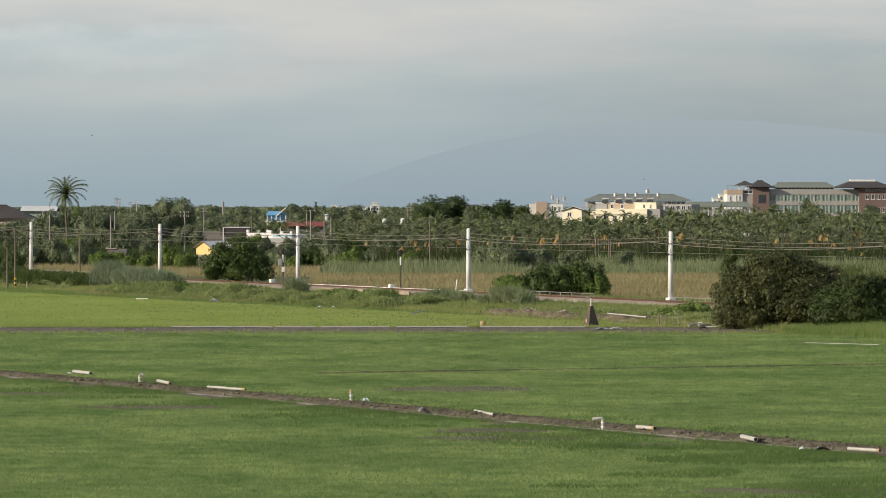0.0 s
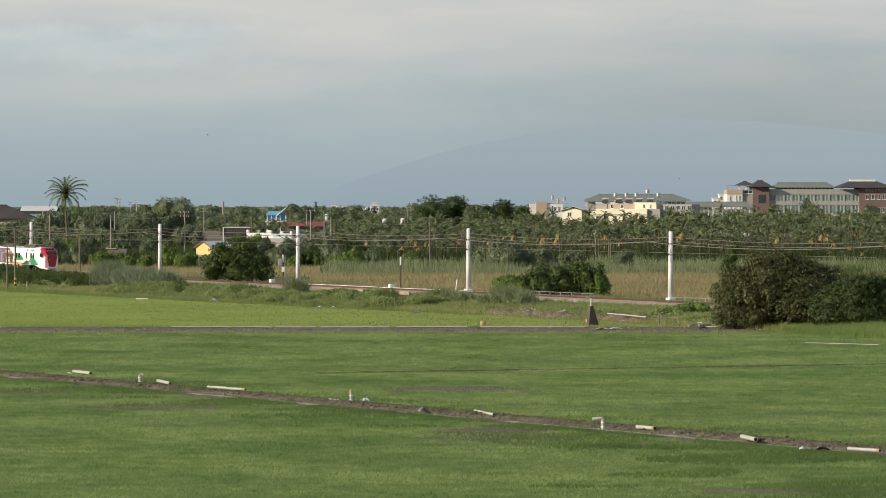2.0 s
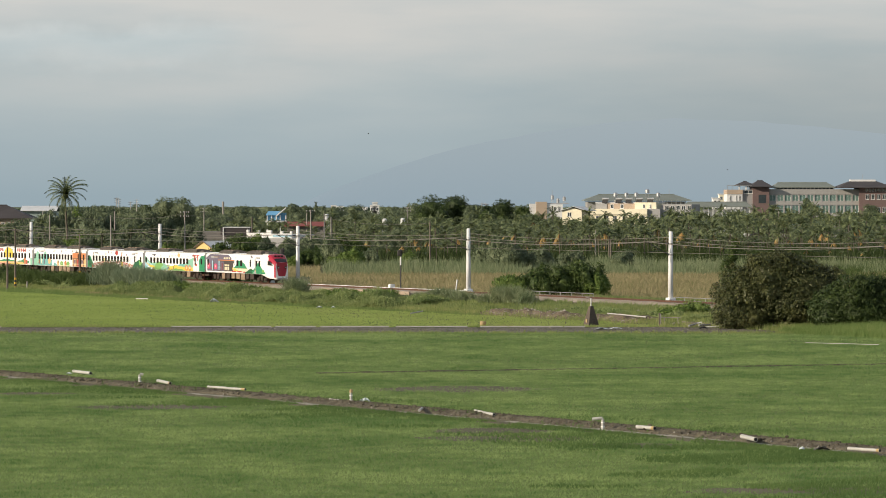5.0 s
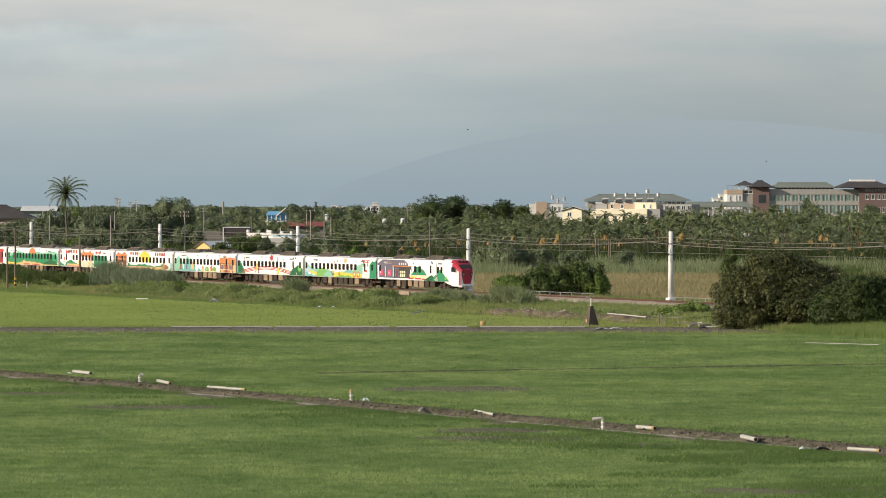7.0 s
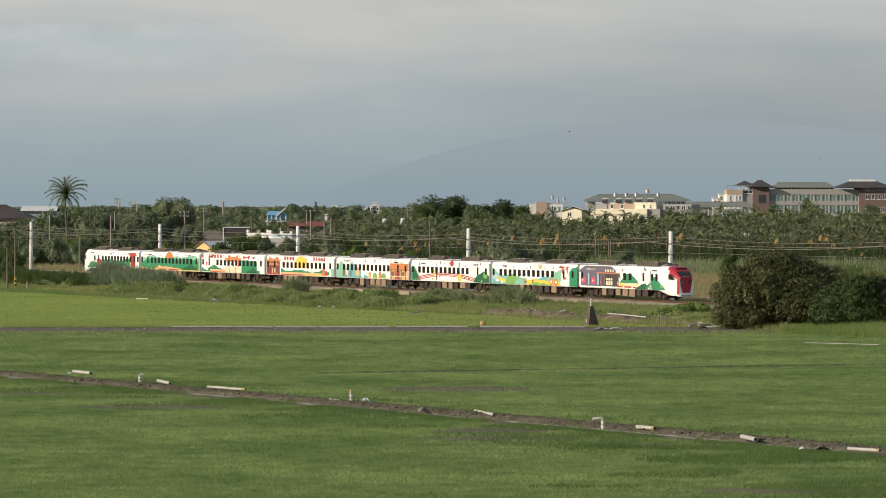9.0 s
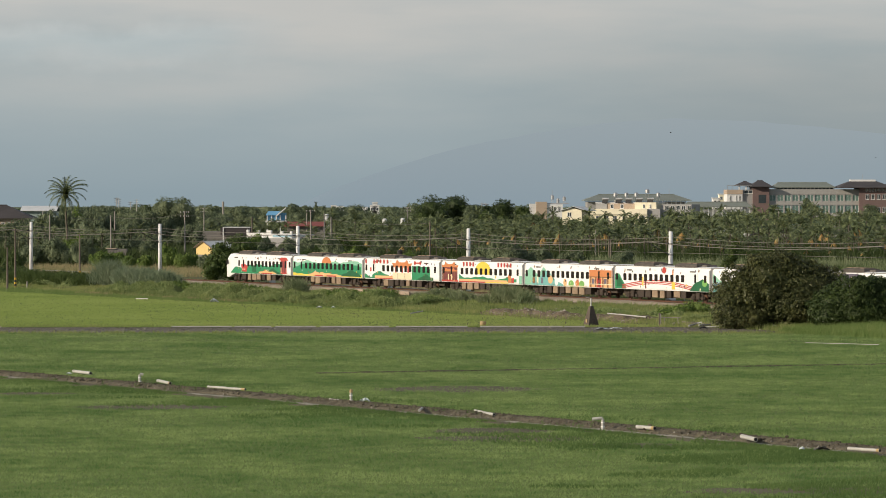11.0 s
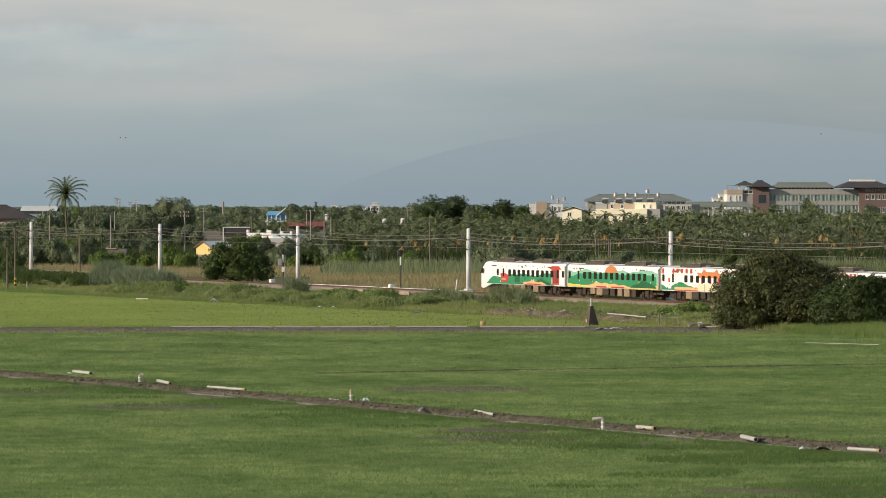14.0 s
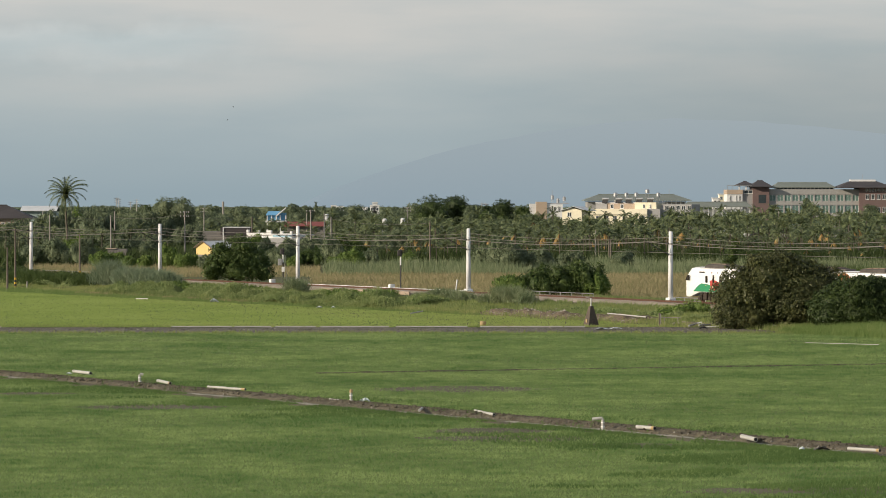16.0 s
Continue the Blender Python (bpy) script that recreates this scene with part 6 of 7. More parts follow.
class House:
    """A building round one base point; its parts are given in metres across (x), above ground (z) and in depth (y)."""

    def __init__(self, name, x, y, label, category="house", turn=0, group=""):
        self.root = thing(name, pose(x, y, 0, 0, 0, turn), label, category, group)
        self.x0 = x if not turn else 0

    def box(self, name, x0, x1, z0, z1, y0, y1, material, label="", parent=None, c=0.0):
        o = self.x0
        return part(name, Build().box(x0 - o, x1 - o, y0, y1, z0, z1, c=c), material, parent or self.root, label)

    def window(self, x0, x1, z0, z1, y=0.0, glass=PANE, frame=WHITEWALL, sill=True):
        """Frame, a pane set back in it, and a sill."""
        o = self.x0
        f = 0.07
        bd = Build()
        for a, b, c, d in ((x0, x1, z0, z0 + f), (x0, x1, z1 - f, z1), (x0, x0 + f, z0 + f, z1 - f), (x1 - f, x1, z0 + f, z1 - f), ((x0 + x1) / 2 - f / 2, (x0 + x1) / 2 + f / 2, z0 + f, z1 - f)):
            bd.box(a - o, b - o, y - 0.07, y + 0.02, c, d)
        w = part("window", bd, frame, self.root)
        part("pane", Build().box(x0 + f - o, x1 - f - o, y - 0.03, y - 0.01, z0 + f, z1 - f), glass, w)
        if sill:
            part("sill", Build().box(x0 - 0.1 - o, x1 + 0.1 - o, y - 0.16, y, z0 - 0.1, z0), frame, w)

    def hip(self, name, x0, x1, y0, y1, z0, z1, material, label="", ridge=0.5, thick=0.18):
        o = self.x0
        cx, cy = (x0 + x1) / 2, (y0 + y1) / 2
        hw = (x1 - x0) / 2 * ridge
        bd = Build()
        v = [(x0 - o, y0, z0 - thick), (x1 - o, y0, z0 - thick), (x1 - o, y1, z0 - thick), (x0 - o, y1, z0 - thick), (x0 - o, y0, z0), (x1 - o, y0, z0), (x1 - o, y1, z0), (x0 - o, y1, z0), (cx - hw - o, cy, z1), (cx + hw - o, cy, z1)]
        bd.add(v, [(3, 2, 1, 0), (0, 1, 5, 4), (1, 2, 6, 5), (2, 3, 7, 6), (3, 0, 4, 7), (4, 5, 9, 8), (6, 7, 8, 9), (5, 6, 9), (7, 4, 8)])
        bd.tube([(cx - hw - o, cy, z1 + 0.03), (cx + hw - o, cy, z1 + 0.03)], 0.12, 5)
        return part(name, bd, material, self.root, label)

    def gable(self, name, x0, x1, y0, y1, z0, z1, material, along="y", label="", thick=0.12):
        """Two slopes; along tells which way the ridge runs."""
        o = self.x0
        bd = Build()
        if along == "y":
            prof = [(x0 - o, z0), ((x0 + x1) / 2 - o, z1), (x1 - o, z0), (x1 - o, z0 + thick), ((x0 + x1) / 2 - o, z1 + thick), (x0 - o, z0 + thick)]
            bd.loft([[(x, y, z) for x, z in prof] for y in (y0, y1)])
        else:
            prof = [(y0, z0), ((y0 + y1) / 2, z1), (y1, z0), (y1, z0 + thick), ((y0 + y1) / 2, z1 + thick), (y0, z0 + thick)]
            bd.loft([[(x - o, y, z) for y, z in prof] for x in (x1, x0)])
        return part(name, bd, material, self.root, label)

    def tank(self, x, z, r=0.75, h=1.7, y=2.0, legs=1.0):
        o = self.x0
        bd = Build().tube([(x - o, y, z + legs), (x - o, y, z + legs + h), (x - o, y, z + legs + h + 0.3)], [r, r, r * 0.35], 12)
        t = part("water_tank", bd, TANK, self.root, "stainless steel water tank", smooth=False)
        for a in (0.8, 2.4, 3.9, 5.5):
            part("leg", Build().tube([(x - o + r * 0.8 * math.cos(a), y + r * 0.8 * math.sin(a), z), (x - o + r * 0.8 * math.cos(a), y + r * 0.8 * math.sin(a), z + legs)], 0.05, 4), STEEL, t)


def school():
    h = House("school_building", 110.94, 1150, "long grey and red-brown tiled school building with dark roofs", "school")
    # left wing
    h.box("wall", 85.07, 89.63, 0, 15.53, 0, 14, WHITEWALL, "cream tiled end wing")
    h.box("parapet_band", 84.98, 89.72, 14.18, 15.53, -0.15, 14, TANWALL, "tan tiled band")
    for x in (85.74, 87.6, 88.62,):
        h.window(x, x + 0.51, 12.15, 13.84, 0)
    h.box("terrace_rail", 85.07, 93.18, 16.63, 16.8, 0, 0.1, STEEL)
    for k in range(6):
        x = 85.07 + k * 1.58
        h.box("terrace_post", x, x + 0.09, 15.53, 16.71, 0, 0.1, STEEL)
    h.box("wall", 89.63, 93.35, 0, 15.53, 0.6, 14, GREYWALL)
    h.window(90.14, 92.68, 14.35, 15.36, 0.6)
    h.hip("roof", 87.94, 93.69, 1, 12, 16.88, 17.98, DARKROOF, "dark tiled hip roof", 0.2)
    for x in (88.62, 90.65, 92.85,):
        h.box("column", x, x + 0.4, 15.53, 16.88, 1.5, 1.9, WHITEWALL)
    # brick stair tower
    h.box("wall", 92.68, 97.58, 0, 16.38, -0.8, 12, BRICKRED, "red-brown tiled stair tower")
    # dark panel proud of the wall stands in for a shaded recess
    h.box("recess", 94.37, 96.57, 11.47, 14.01, -0.86, -0.8, PANE)
    h.hip("roof", 92, 98.6, -2.4, 13, 16.46, 18.24, DARKROOF, "dark tiled hip roof", 0.25)
    # main block: columns, windows, floor bands
    x0, x1 = 97.58, 124.64
    h.box("wall", x0, x1, 0, 15.36, 0.4, 14, GREYWALL, "grey tiled long wing")
    for lo, hi in ((14.05, 15.66), (10.95, 12.0), (7.3, 8.35)):
        h.box("floor_band", x0, x1, lo, hi, 0.12, 0.4, PALEWALL, "pale grey tiled floor band")
    bays = 12
    w = (x1 - x0) / bays
    for i in range(bays + 1):
        h.box("pillar", x0 + i * w - 0.18, x0 + i * w + 0.18, 0, 15.36, 0.2, 0.398, PALEWALL)
    for i in range(bays):
        for lo, hi in ((12.12, 13.95), (8.48, 10.85), (4.8, 7.2)):
            h.window(x0 + i * w + 0.24, x0 + (i + 1) * w - 0.24, lo, hi, 0.4, GREENPANE, WHITEWALL, False)
    # gallery under the green roof
    g0, g1 = 99.78, 117.03
    h.box("gallery_wall", g0, g1, 15.36, 16.29, 3, 10, PANE)
    for i in range(16):
        x = g0 + (g1 - g0) * i / 15
        h.box("gallery_post", x - 0.12, x + 0.12, 15.36, 16.29, 1.2, 1.5, WHITEWALL)
    h.hip("roof", 98.76, 117.54, 0.2, 13, 16.29, 17.64, GREENROOF, "grey-green metal hip roof", 0.8)
    # right brick block
    h.box("wall", 124.47, 134.11, 0, 16.21, -1.5, 14, BRICKRED, "red-brown tiled block")
    for x in (126.33, 128.02, 129.71, 131.4,):
        for a, b in ((12.65, 14.18), (8.76, 10.29)):
            h.window(x, x + 1.0, a, b, -1.5)
    for k in range(10):
        x = 126.33 + k * 0.95
        h.window(x, x + 0.6, 15.02, 15.78, -1.5, PANE, WHITEWALL, False)
    h.box("eave_band", 118.38, 134.45, 16.04, 16.21, -3, 15, TANWALL)
    h.hip("roof", 118.04, 134.62, -3.2, 16, 16.21, 18.32, DARKROOF, "dark tiled hip roof", 0.42)
    h.box("roof_cap", 122.44, 130.05, 17.98, 18.57, 5, 8, WHITEWALL, "pale roof cap")
    part("antenna", Build().tube([(126.33 - h.x0, 6.5, 18.57), (126.33 - h.x0, 6.5, 20.1)], 0.07, 5), STEEL, h.root)


def pavilion():
    h = House("pavilion", 80.05, 1120, "low covered walkway with a grey-green roof", "pavilion")
    h.hip("roof", 70, 90.26, 0, 9, 10.54, 11.85, GREENROOF, "grey-green metal roof", 0.85)
    for k in range(15):
        x = 70.66 + k * 1.33
        h.box("column", x, x + 0.28, 0, 10.54, 0.8, 1.1, WHITEWALL)
    h.box("wall", 70.49, 89.6, 0, 9.71, 3, 8, WHITEWALL)


def cream_block():
    Y = 1080
    h = House("apartment_row", 53.36, Y, "cream rendered houses with roof tanks and a green roof", "house")
    h.root.rotation_euler.z = radians(-16)
    h.box("wall", 39.07, 57.49, 0, 10.01, 0, 12, CREAM, "cream front wall")
    # grey stands in for the shade on this side of the cream building
    h.box("wall", 57.49, 60.99, 0, 10.01, 0.6, 12, GREYWALL, "side wall with its shade put in as grey")
    h.box("balcony_band", 38.99, 57.57, 8.42, 10.01, -0.5, 0, CREAM, "cream parapet")
    for a, b in ((40.02, 40.82), (42.72, 43.99), (45.42, 46.38), (47.65, 48.76), (50.35, 51.3), (52.73, 53.68), (55.11, 56.86),):
        h.window(a, b, 6.51, 8.02, 0)
    h.box("upper_wall", 42.09, 45.42, 10.01, 11.44, 2, 10, GREYWALL)
    h.box("upper_wall", 45.42, 53.36, 10.01, 11.51, 2.2, 10, TANWALL, "brown tiled upper storey")
    h.box("upper_wall", 53.52, 59.72, 10.01, 11.83, 1.6, 10, CREAM, "cream upper storey")
    for a, b in ((46.38, 47.33), (49.24, 50.19), (55.91, 56.54), (57.81, 58.29),):
        h.window(a, b, 10.16, 11.28, 1.6 if a > 54 else 2.2)
    h.box("roof_slab", 41.77, 60.04, 11.51, 11.83, 3, 11, PALEROOF)
    for x in (47.49, 50.66, 53.52, 56.7, 59.88,):
        h.tank(x, 12.2 if abs(x - 56.7) > 1 else 13.2, 0.62, 0.85, 3.6, 1.3)
    for x in (44.63, 48.6, 51.46, 54.48, 57.65,):
        bd = Build().add([(x - h.x0 - 0.8, 2.2, 11.75), (x - h.x0 + 0.8, 2.2, 11.75), (x - h.x0 + 0.8, 3.4, 12.63), (x - h.x0 - 0.8, 3.4, 12.63),
                          (x - h.x0 - 0.8, 2.3, 11.75 - 0.1), (x - h.x0 + 0.8, 2.3, 11.75 - 0.1), (x - h.x0 + 0.8, 3.5, 12.63 - 0.1), (x - h.x0 - 0.8, 3.5, 12.63 - 0.1)],
                         [(0, 1, 2, 3), (7, 6, 5, 4), (0, 4, 5, 1), (1, 5, 6, 2), (2, 6, 7, 3), (3, 7, 4, 0)])
        heater = part("solar_heater", bd, DARKSTEEL, h.root, "tilted solar water heater")
        part("heater_tank", Build().tube([(x - h.x0 - 0.95, 3.5, 12.85), (x - h.x0 + 0.95, 3.5, 12.85)], 0.32, 10), TANK, heater, "shiny steel heater tank")
    h.box("wall", 60.99, 69.56, 0, 11.28, 3, 14, GREYWALL)
    for k in range(5):
        x = 61.94 + k * 1.6
        h.window(x, x + 1.1, 9.69, 10.88, 3)
    h = House("hall", 57.5, 1130, "broad hall with a low grey-green hip roof", "hall")
    h.box("wall", 42.54, 71.46, 0, 12, 1.5, 18, GREYWALL)
    for k in range(7):
        x = 63.15 + k * 1.32
        h.box("column", x, x + 0.3, 10.51, 12.5, 0.4, 0.7, WHITEWALL)
    h.hip("roof", 41.54, 73.12, -0.6, 22, 12.42, 14.08, GREENROOF, "grey-green metal hip roof", 0.72)
    part("antenna", Build().tube([(66.97 - h.x0, 8, 13.83), (66.97 - h.x0, 8, 15.83)], 0.06, 5), STEEL, h.root)
    h = House("town_house", 31.18, 1140, "tan and white flat-roofed house with water tanks", "house")
    h.box("wall", 27.66, 30.85, 0, 11.91, 0, 9, TANWALL, "tan side wall")
    h.box("wall", 30.85, 35.54, 0, 11.15, 0.4, 9, WHITEWALL, "white front")
    h.box("wall", 25.82, 27.66, 0, 11.32, 1.4, 9, PALEROOF)
    h.box("parapet", 29.51, 37.55, 11.32, 11.57, 2, 9, GREYWALL)
    for x, z in ((32.52, 12.83), (36.04, 12.33), (34.2, 11.82)):
        h.tank(x, z - 0.9, 0.45, 1.1, 3, 0.7)
    for x in (31.35, 32.86, 34.2,):
        h.window(x, x + 0.67, 9.14, 10.48, 0.4)
    part("antenna", Build().tube([(32.52 - h.x0, 4, 12.83), (32.52 - h.x0, 4, 15.34)], 0.05, 5), STEEL, h.root)
    h = House("gabled_house", 36.01, 1060, "cream house with a shallow grey gable roof", "house")
    h.root.rotation_euler.z = radians(-16)
    h.box("wall", 32.74, 38.35, 0, 9.6, 0, 10, CREAM, "cream gable wall")
    part("gable_wall", Build().add([(32.74 - h.x0, 0, 9.6), (38.35 - h.x0, 0, 9.6), (35.54 - h.x0, 0, 10.46), (32.74 - h.x0, 10, 9.6), (38.35 - h.x0, 10, 9.6), (35.54 - h.x0, 10, 10.46)],
                                   [(0, 1, 2), (5, 4, 3), (0, 3, 4, 1), (1, 4, 5, 2), (2, 5, 3, 0)]), CREAM, h.root)
    h.gable("roof", 32.27, 39.91, -0.6, 10.6, 9.51, 10.63, PALEROOF)
    h.window(34.29, 35.39, 7.89, 9.14, 0)


def left_houses():
    # yellow shed with white roof, its corner towards the fields
    h = House("yellow_house", -44.92, 745, "small yellow house with a pale metal gable roof", "house", -42)
    h.box("wall", -4.2, 0, 0, 3.6, 0, 6.0, YELLOWWALL, "yellow rendered wall")
    part("gable_wall", Build().add([(-4.2, 0, 3.6), (0, 0, 3.6), (-2.1, 0, 4.75), (-4.2, 6, 3.6), (0, 6, 3.6), (-2.1, 6, 4.75)], [(0, 1, 2), (5, 4, 3), (0, 3, 4, 1), (1, 4, 5, 2), (2, 5, 3, 0)]), YELLOWWALL, h.root)
    h.gable("roof", -4.6, 0.4, -0.4, 6.4, 3.45, 4.75, PALEROOF, label="pale metal roof")
    for a in (-4.6, 0.4):
        part("verge_board", Build().tube([(a, -0.42, 3.5), (-2.1, -0.42, 4.86)], 0.09, 4), BRICKRED, h.root, "red verge board")
    part("roller_shutter", Build().box(0.004, 0.06, 0.5, 5.6, 0, 3.0), GREYSHED, h.root, "grey roller shutter")
    h.box("doorway", -3.9, -2.2, 0, 2.2, -0.05, 0.0, GREYSHED, "grey doorway")
    # long white house with stepped parapets
    h = House("white_house", -36.24, 800, "white flat-roofed house with stepped parapets", "house")
    h.root.rotation_euler.z = radians(-28)
    h.box("wall", -41.65, -30.71, 0, 5.62, 0, 9, WHITEWALL, "white rendered wall")
    for a, b, t in ((-41.65, -41.18, 6.56), (-41.18, -39.18, 5.85), (-39.18, -38.59, 6.44), (-38.59, -36.82, 5.91), (-36.82, -35.65, 6.44), (-35.65, -33.53, 5.74), (-33.53, -32.94, 6.32), (-32.94, -31.18, 5.79), (-31.18, -30.71, 6.32)):
        h.box("parapet", a, b, 5.62, t, -0.08, 0.4, WHITEWALL)
    h.box("blue_band", -35.29, -30.82, 5.03, 5.5, -0.12, 0, LIVERY["sky"], "pale blue fascia")
    h.box("low_wall", -40.47, -26.35, 0, 4.85, -4, -3.7, GREYWALL)
    # dark sheds beyond the yellow house
    h = House("dark_shed", -54.21, 960, "low dark-roofed shed with grey walls", "shed")
    h.box("wall", -62.09, -49.1, 0, 4.75, 0, 10, GREYSHED, "grey sheet wall")
    h.box("roof", -55.53, -48.14, 3.93, 5.7, -1, 9, DARKROOF, "dark roof")
    h.box("roof_edge", -54.84, -48.14, 5.66, 5.84, -1.1, 9, PALEROOF)
    h.box("post", -54.98, -54.71, 0, 5.84, -1.2, -0.9, WHITEWALL)
    h.box("low_wall", -62.64, -58.95, 0, 2.7, -8, -7, WHITEWALL, "white low wall")
    # blue-roofed loft on a platform
    h = House("blue_loft", -45.71, 1050, "blue-roofed loft hut raised on a platform", "hut")
    h.box("wall", -48.18, -44.78, 6.86, 8.25, 0, 4, BLUEROOF, "blue sheet wall")
    h.box("platform", -48.49, -42.77, 6.47, 6.86, -0.6, 4.5, WHITEWALL)
    for i, x in enumerate((-48.18, -46.94, -45.71, -44.62, -43.08,)):
        h.box("post", x, x + 0.25, 0 if i in (0, 3) else 6.86, 8.4, -0.25, 0, WHITEWALL)
    bd = Build().add([(-48.49 - h.x0, -0.6, 8.33), (-45.4 - h.x0, -0.6, 8.33), (-44.47 - h.x0, 2.5, 9.49), (-47.87 - h.x0, 2.5, 9.49), (-47.87 - h.x0, 4.5, 8.4), (-45.4 - h.x0, 4.5, 8.4)], [(0, 1, 2, 3), (3, 2, 5, 4), (0, 3, 4), (1, 5, 2)])
    part("roof", bd, BLUEROOF, h.root, "bright blue roof")
    bd = Build().loft([[(-45.55 - h.x0, y, 8.4), (-42.93 - h.x0, y, 10.57), (-42.93 - h.x0, y, 10.26), (-45.4 - h.x0, y, 8.1)] for y in (-0.8, 3)])
    part("lean_to_roof", bd, WHITEWALL, h.root, "white sloping roof edge")
    h.box("wall", -44.78, -42.93, 6.86, 9.02, 1, 4, BLUEROOF)
    # red roof
    h = House("red_roofed_shed", -35.88, 1000, "long shed with a dull red metal roof", "shed")
    h.box("wall", -40.59, -31.18, 0, 5.71, 0, 8, GREYSHED)
    h.gable("roof", -41.32, -30.74, -1, 9, 5.71, 6.81, REDROOF, "x")
    # brown hip roof at the edge
    h = House("brown_roofed_house", -101.78, 900, "house with a large dark brown hip roof", "house")
    h.box("wall", -109.72, -97.68, 0, 8.47, 0, 10, TANWALL, "tan wall")
    h.hip("roof", -111.04, -96.09, -1, 11, 8.47, 11.45, DARKROOF, "dark brown hip roof", 0.12)
    for x in (-103.5, -102.18, -100.06,):
        h.window(x, x + 0.8, 5.96, 7.41, 0)
    h = House("metal_shed", -100.52, 960, "pale metal shed with a light gable roof", "shed")
    h.box("wall", -105.04, -96.85, 0, 9.83, 0, 9, TEALSHED, "grey-green sheet wall")
    h.gable("roof", -105.6, -96.42, -0.8, 9.5, 9.83, 11.03, PALEROOF, "x")
    h = House("pump_house", -64.15, 760, "small mossy concrete pump house", "hut")
    h.box("wall", -66.39, -62.59, 0, 3.11, 0, 3, GREYSHED, "dark weathered concrete wall")
    h.box("roof", -66.61, -64.6, 3.11, 3.27, -0.2, 3.2, TANWALL)
    # far town
    for k, (x0, x1, top, Y, m) in enumerate(((-57.06, -51.76, 7.91, 2000, WHITEWALL), (-58.24, -55.88, 8.5, 2000, CREAM), (-34.15, -29.91, 9, 1800, WHITEWALL), (-33.09, -30.71, 10.32, 1800, PALEROOF), (-150.25, -146, 8.5, 1700, WHITEWALL), (122.25, 125.75, 14.25, 1700, CREAM), (119.5, 122.75, 12.5, 1700, WHITEWALL), (-40.24, -37.44, 7.91, 1900, WHITEWALL), (76, 79, 14, 1700, WHITEWALL))):
        h = House("town_block", (x0 + x1) / 2, Y, "pale flat-roofed town block far beyond the trees", "house", group="far town blocks")
        h.box("wall", x0, x1, 0, top, 0, 8, m)
        h.box("parapet", x0 - 0.2, x1 + 0.2, top, top + 0.5, -0.2, 8.2, PALEROOF)
        n = max(2, int((x1 - x0) / 1.6))
        for i in range(n):
            w = (x1 - x0) / n
            h.window(x0 + i * w + 0.3, x0 + (i + 1) * w - 0.3, top - 2.2, top - 0.8, 0)
    bd = Build().tube([(0, 0, 0), (0, 0, 11.51)], [0.55, 0.4], 10)
    single("factory_chimney", bd, GREYPOLE, "slim dark factory chimney beyond the trees", "chimney", m=pose(-85.81, 1500, 0))


TEALSHED = mat("grey_green_sheet_wall", (0.30, 0.37, 0.36), (0.25, 0.31, 0.30), 0.7, 0.3, 3)
school()
pavilion()
cream_block()
left_houses()


# ---- hazy range of hills far behind ----
def hills_far():
    bd = Build()
    prof = [(-800, -4), (-190, -4), (-127, 26), (-58, 50), (11, 71), (56, 81), (115, 91), (163, 98), (211, 105), (287, 109), (370, 106), (460, 99), (542, 90), (800, 50)]
    xs = np.linspace(-800, 800, 160)
    top = [float(np.interp(x, [p[0] for p in prof], [p[1] for p in prof])) + 1.5 * noise.noise(Vector((x * 0.03, 0, 2))) for x in xs]
    bd.loft([[(float(x), 4700, -5) for x in xs], [(float(x), 4705, t * 0.5) for x, t in zip(xs, top)], [(float(x), 4710, t) for x, t in zip(xs, top)]], caps=False, close=False)
    single("hill_backdrop", bd, HAZE, "faint blue hills with haze painted as glow", "hills", kind="structure")


def haze():
    """Far hills glow with painted airlight: the low sky's colour, a little deeper towards the crest."""
    m = bpy.data.materials.new("painted_blue_haze")
    m.use_nodes = True
    nt = m.node_tree
    bs = nt.nodes["Principled BSDF"]
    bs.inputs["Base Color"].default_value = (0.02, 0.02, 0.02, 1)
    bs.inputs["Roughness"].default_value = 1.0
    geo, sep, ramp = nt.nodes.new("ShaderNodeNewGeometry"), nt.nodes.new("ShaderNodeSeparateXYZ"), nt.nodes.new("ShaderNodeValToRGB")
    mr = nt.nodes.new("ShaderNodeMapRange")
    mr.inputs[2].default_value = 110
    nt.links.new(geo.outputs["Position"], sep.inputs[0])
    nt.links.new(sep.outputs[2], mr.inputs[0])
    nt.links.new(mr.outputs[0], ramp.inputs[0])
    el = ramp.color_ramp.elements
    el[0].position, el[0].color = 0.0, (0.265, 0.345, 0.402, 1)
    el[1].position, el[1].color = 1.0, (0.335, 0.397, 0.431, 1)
    # emission stands in for the haze in between; the hills are no light source
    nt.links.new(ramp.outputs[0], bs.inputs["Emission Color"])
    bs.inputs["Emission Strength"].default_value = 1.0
    return m


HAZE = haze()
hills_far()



# ---- poles, signals, pipes and clutter ----
def utility_pole(x, y, z0, z1, label, material=GREYPOLE, arms=1, striped=False, r=0.14, lamp=False):
    root = thing("utility_pole", pose(x, y, z0), label, "utility pole", "utility poles")
    h = z1 - z0
    part("shaft", Build().tube([(0, 0, -0.3), (0, 0, h)], [r * 1.25, r * 0.8], 8), material, root)
    for k in range(arms):
        z = h - 0.35 - 0.8 * k
        a = part("crossarm", Build().box(-0.9, 0.9, -0.06, 0.06, z - 0.06, z + 0.06), DARKSTEEL, root, "dark crossarm")
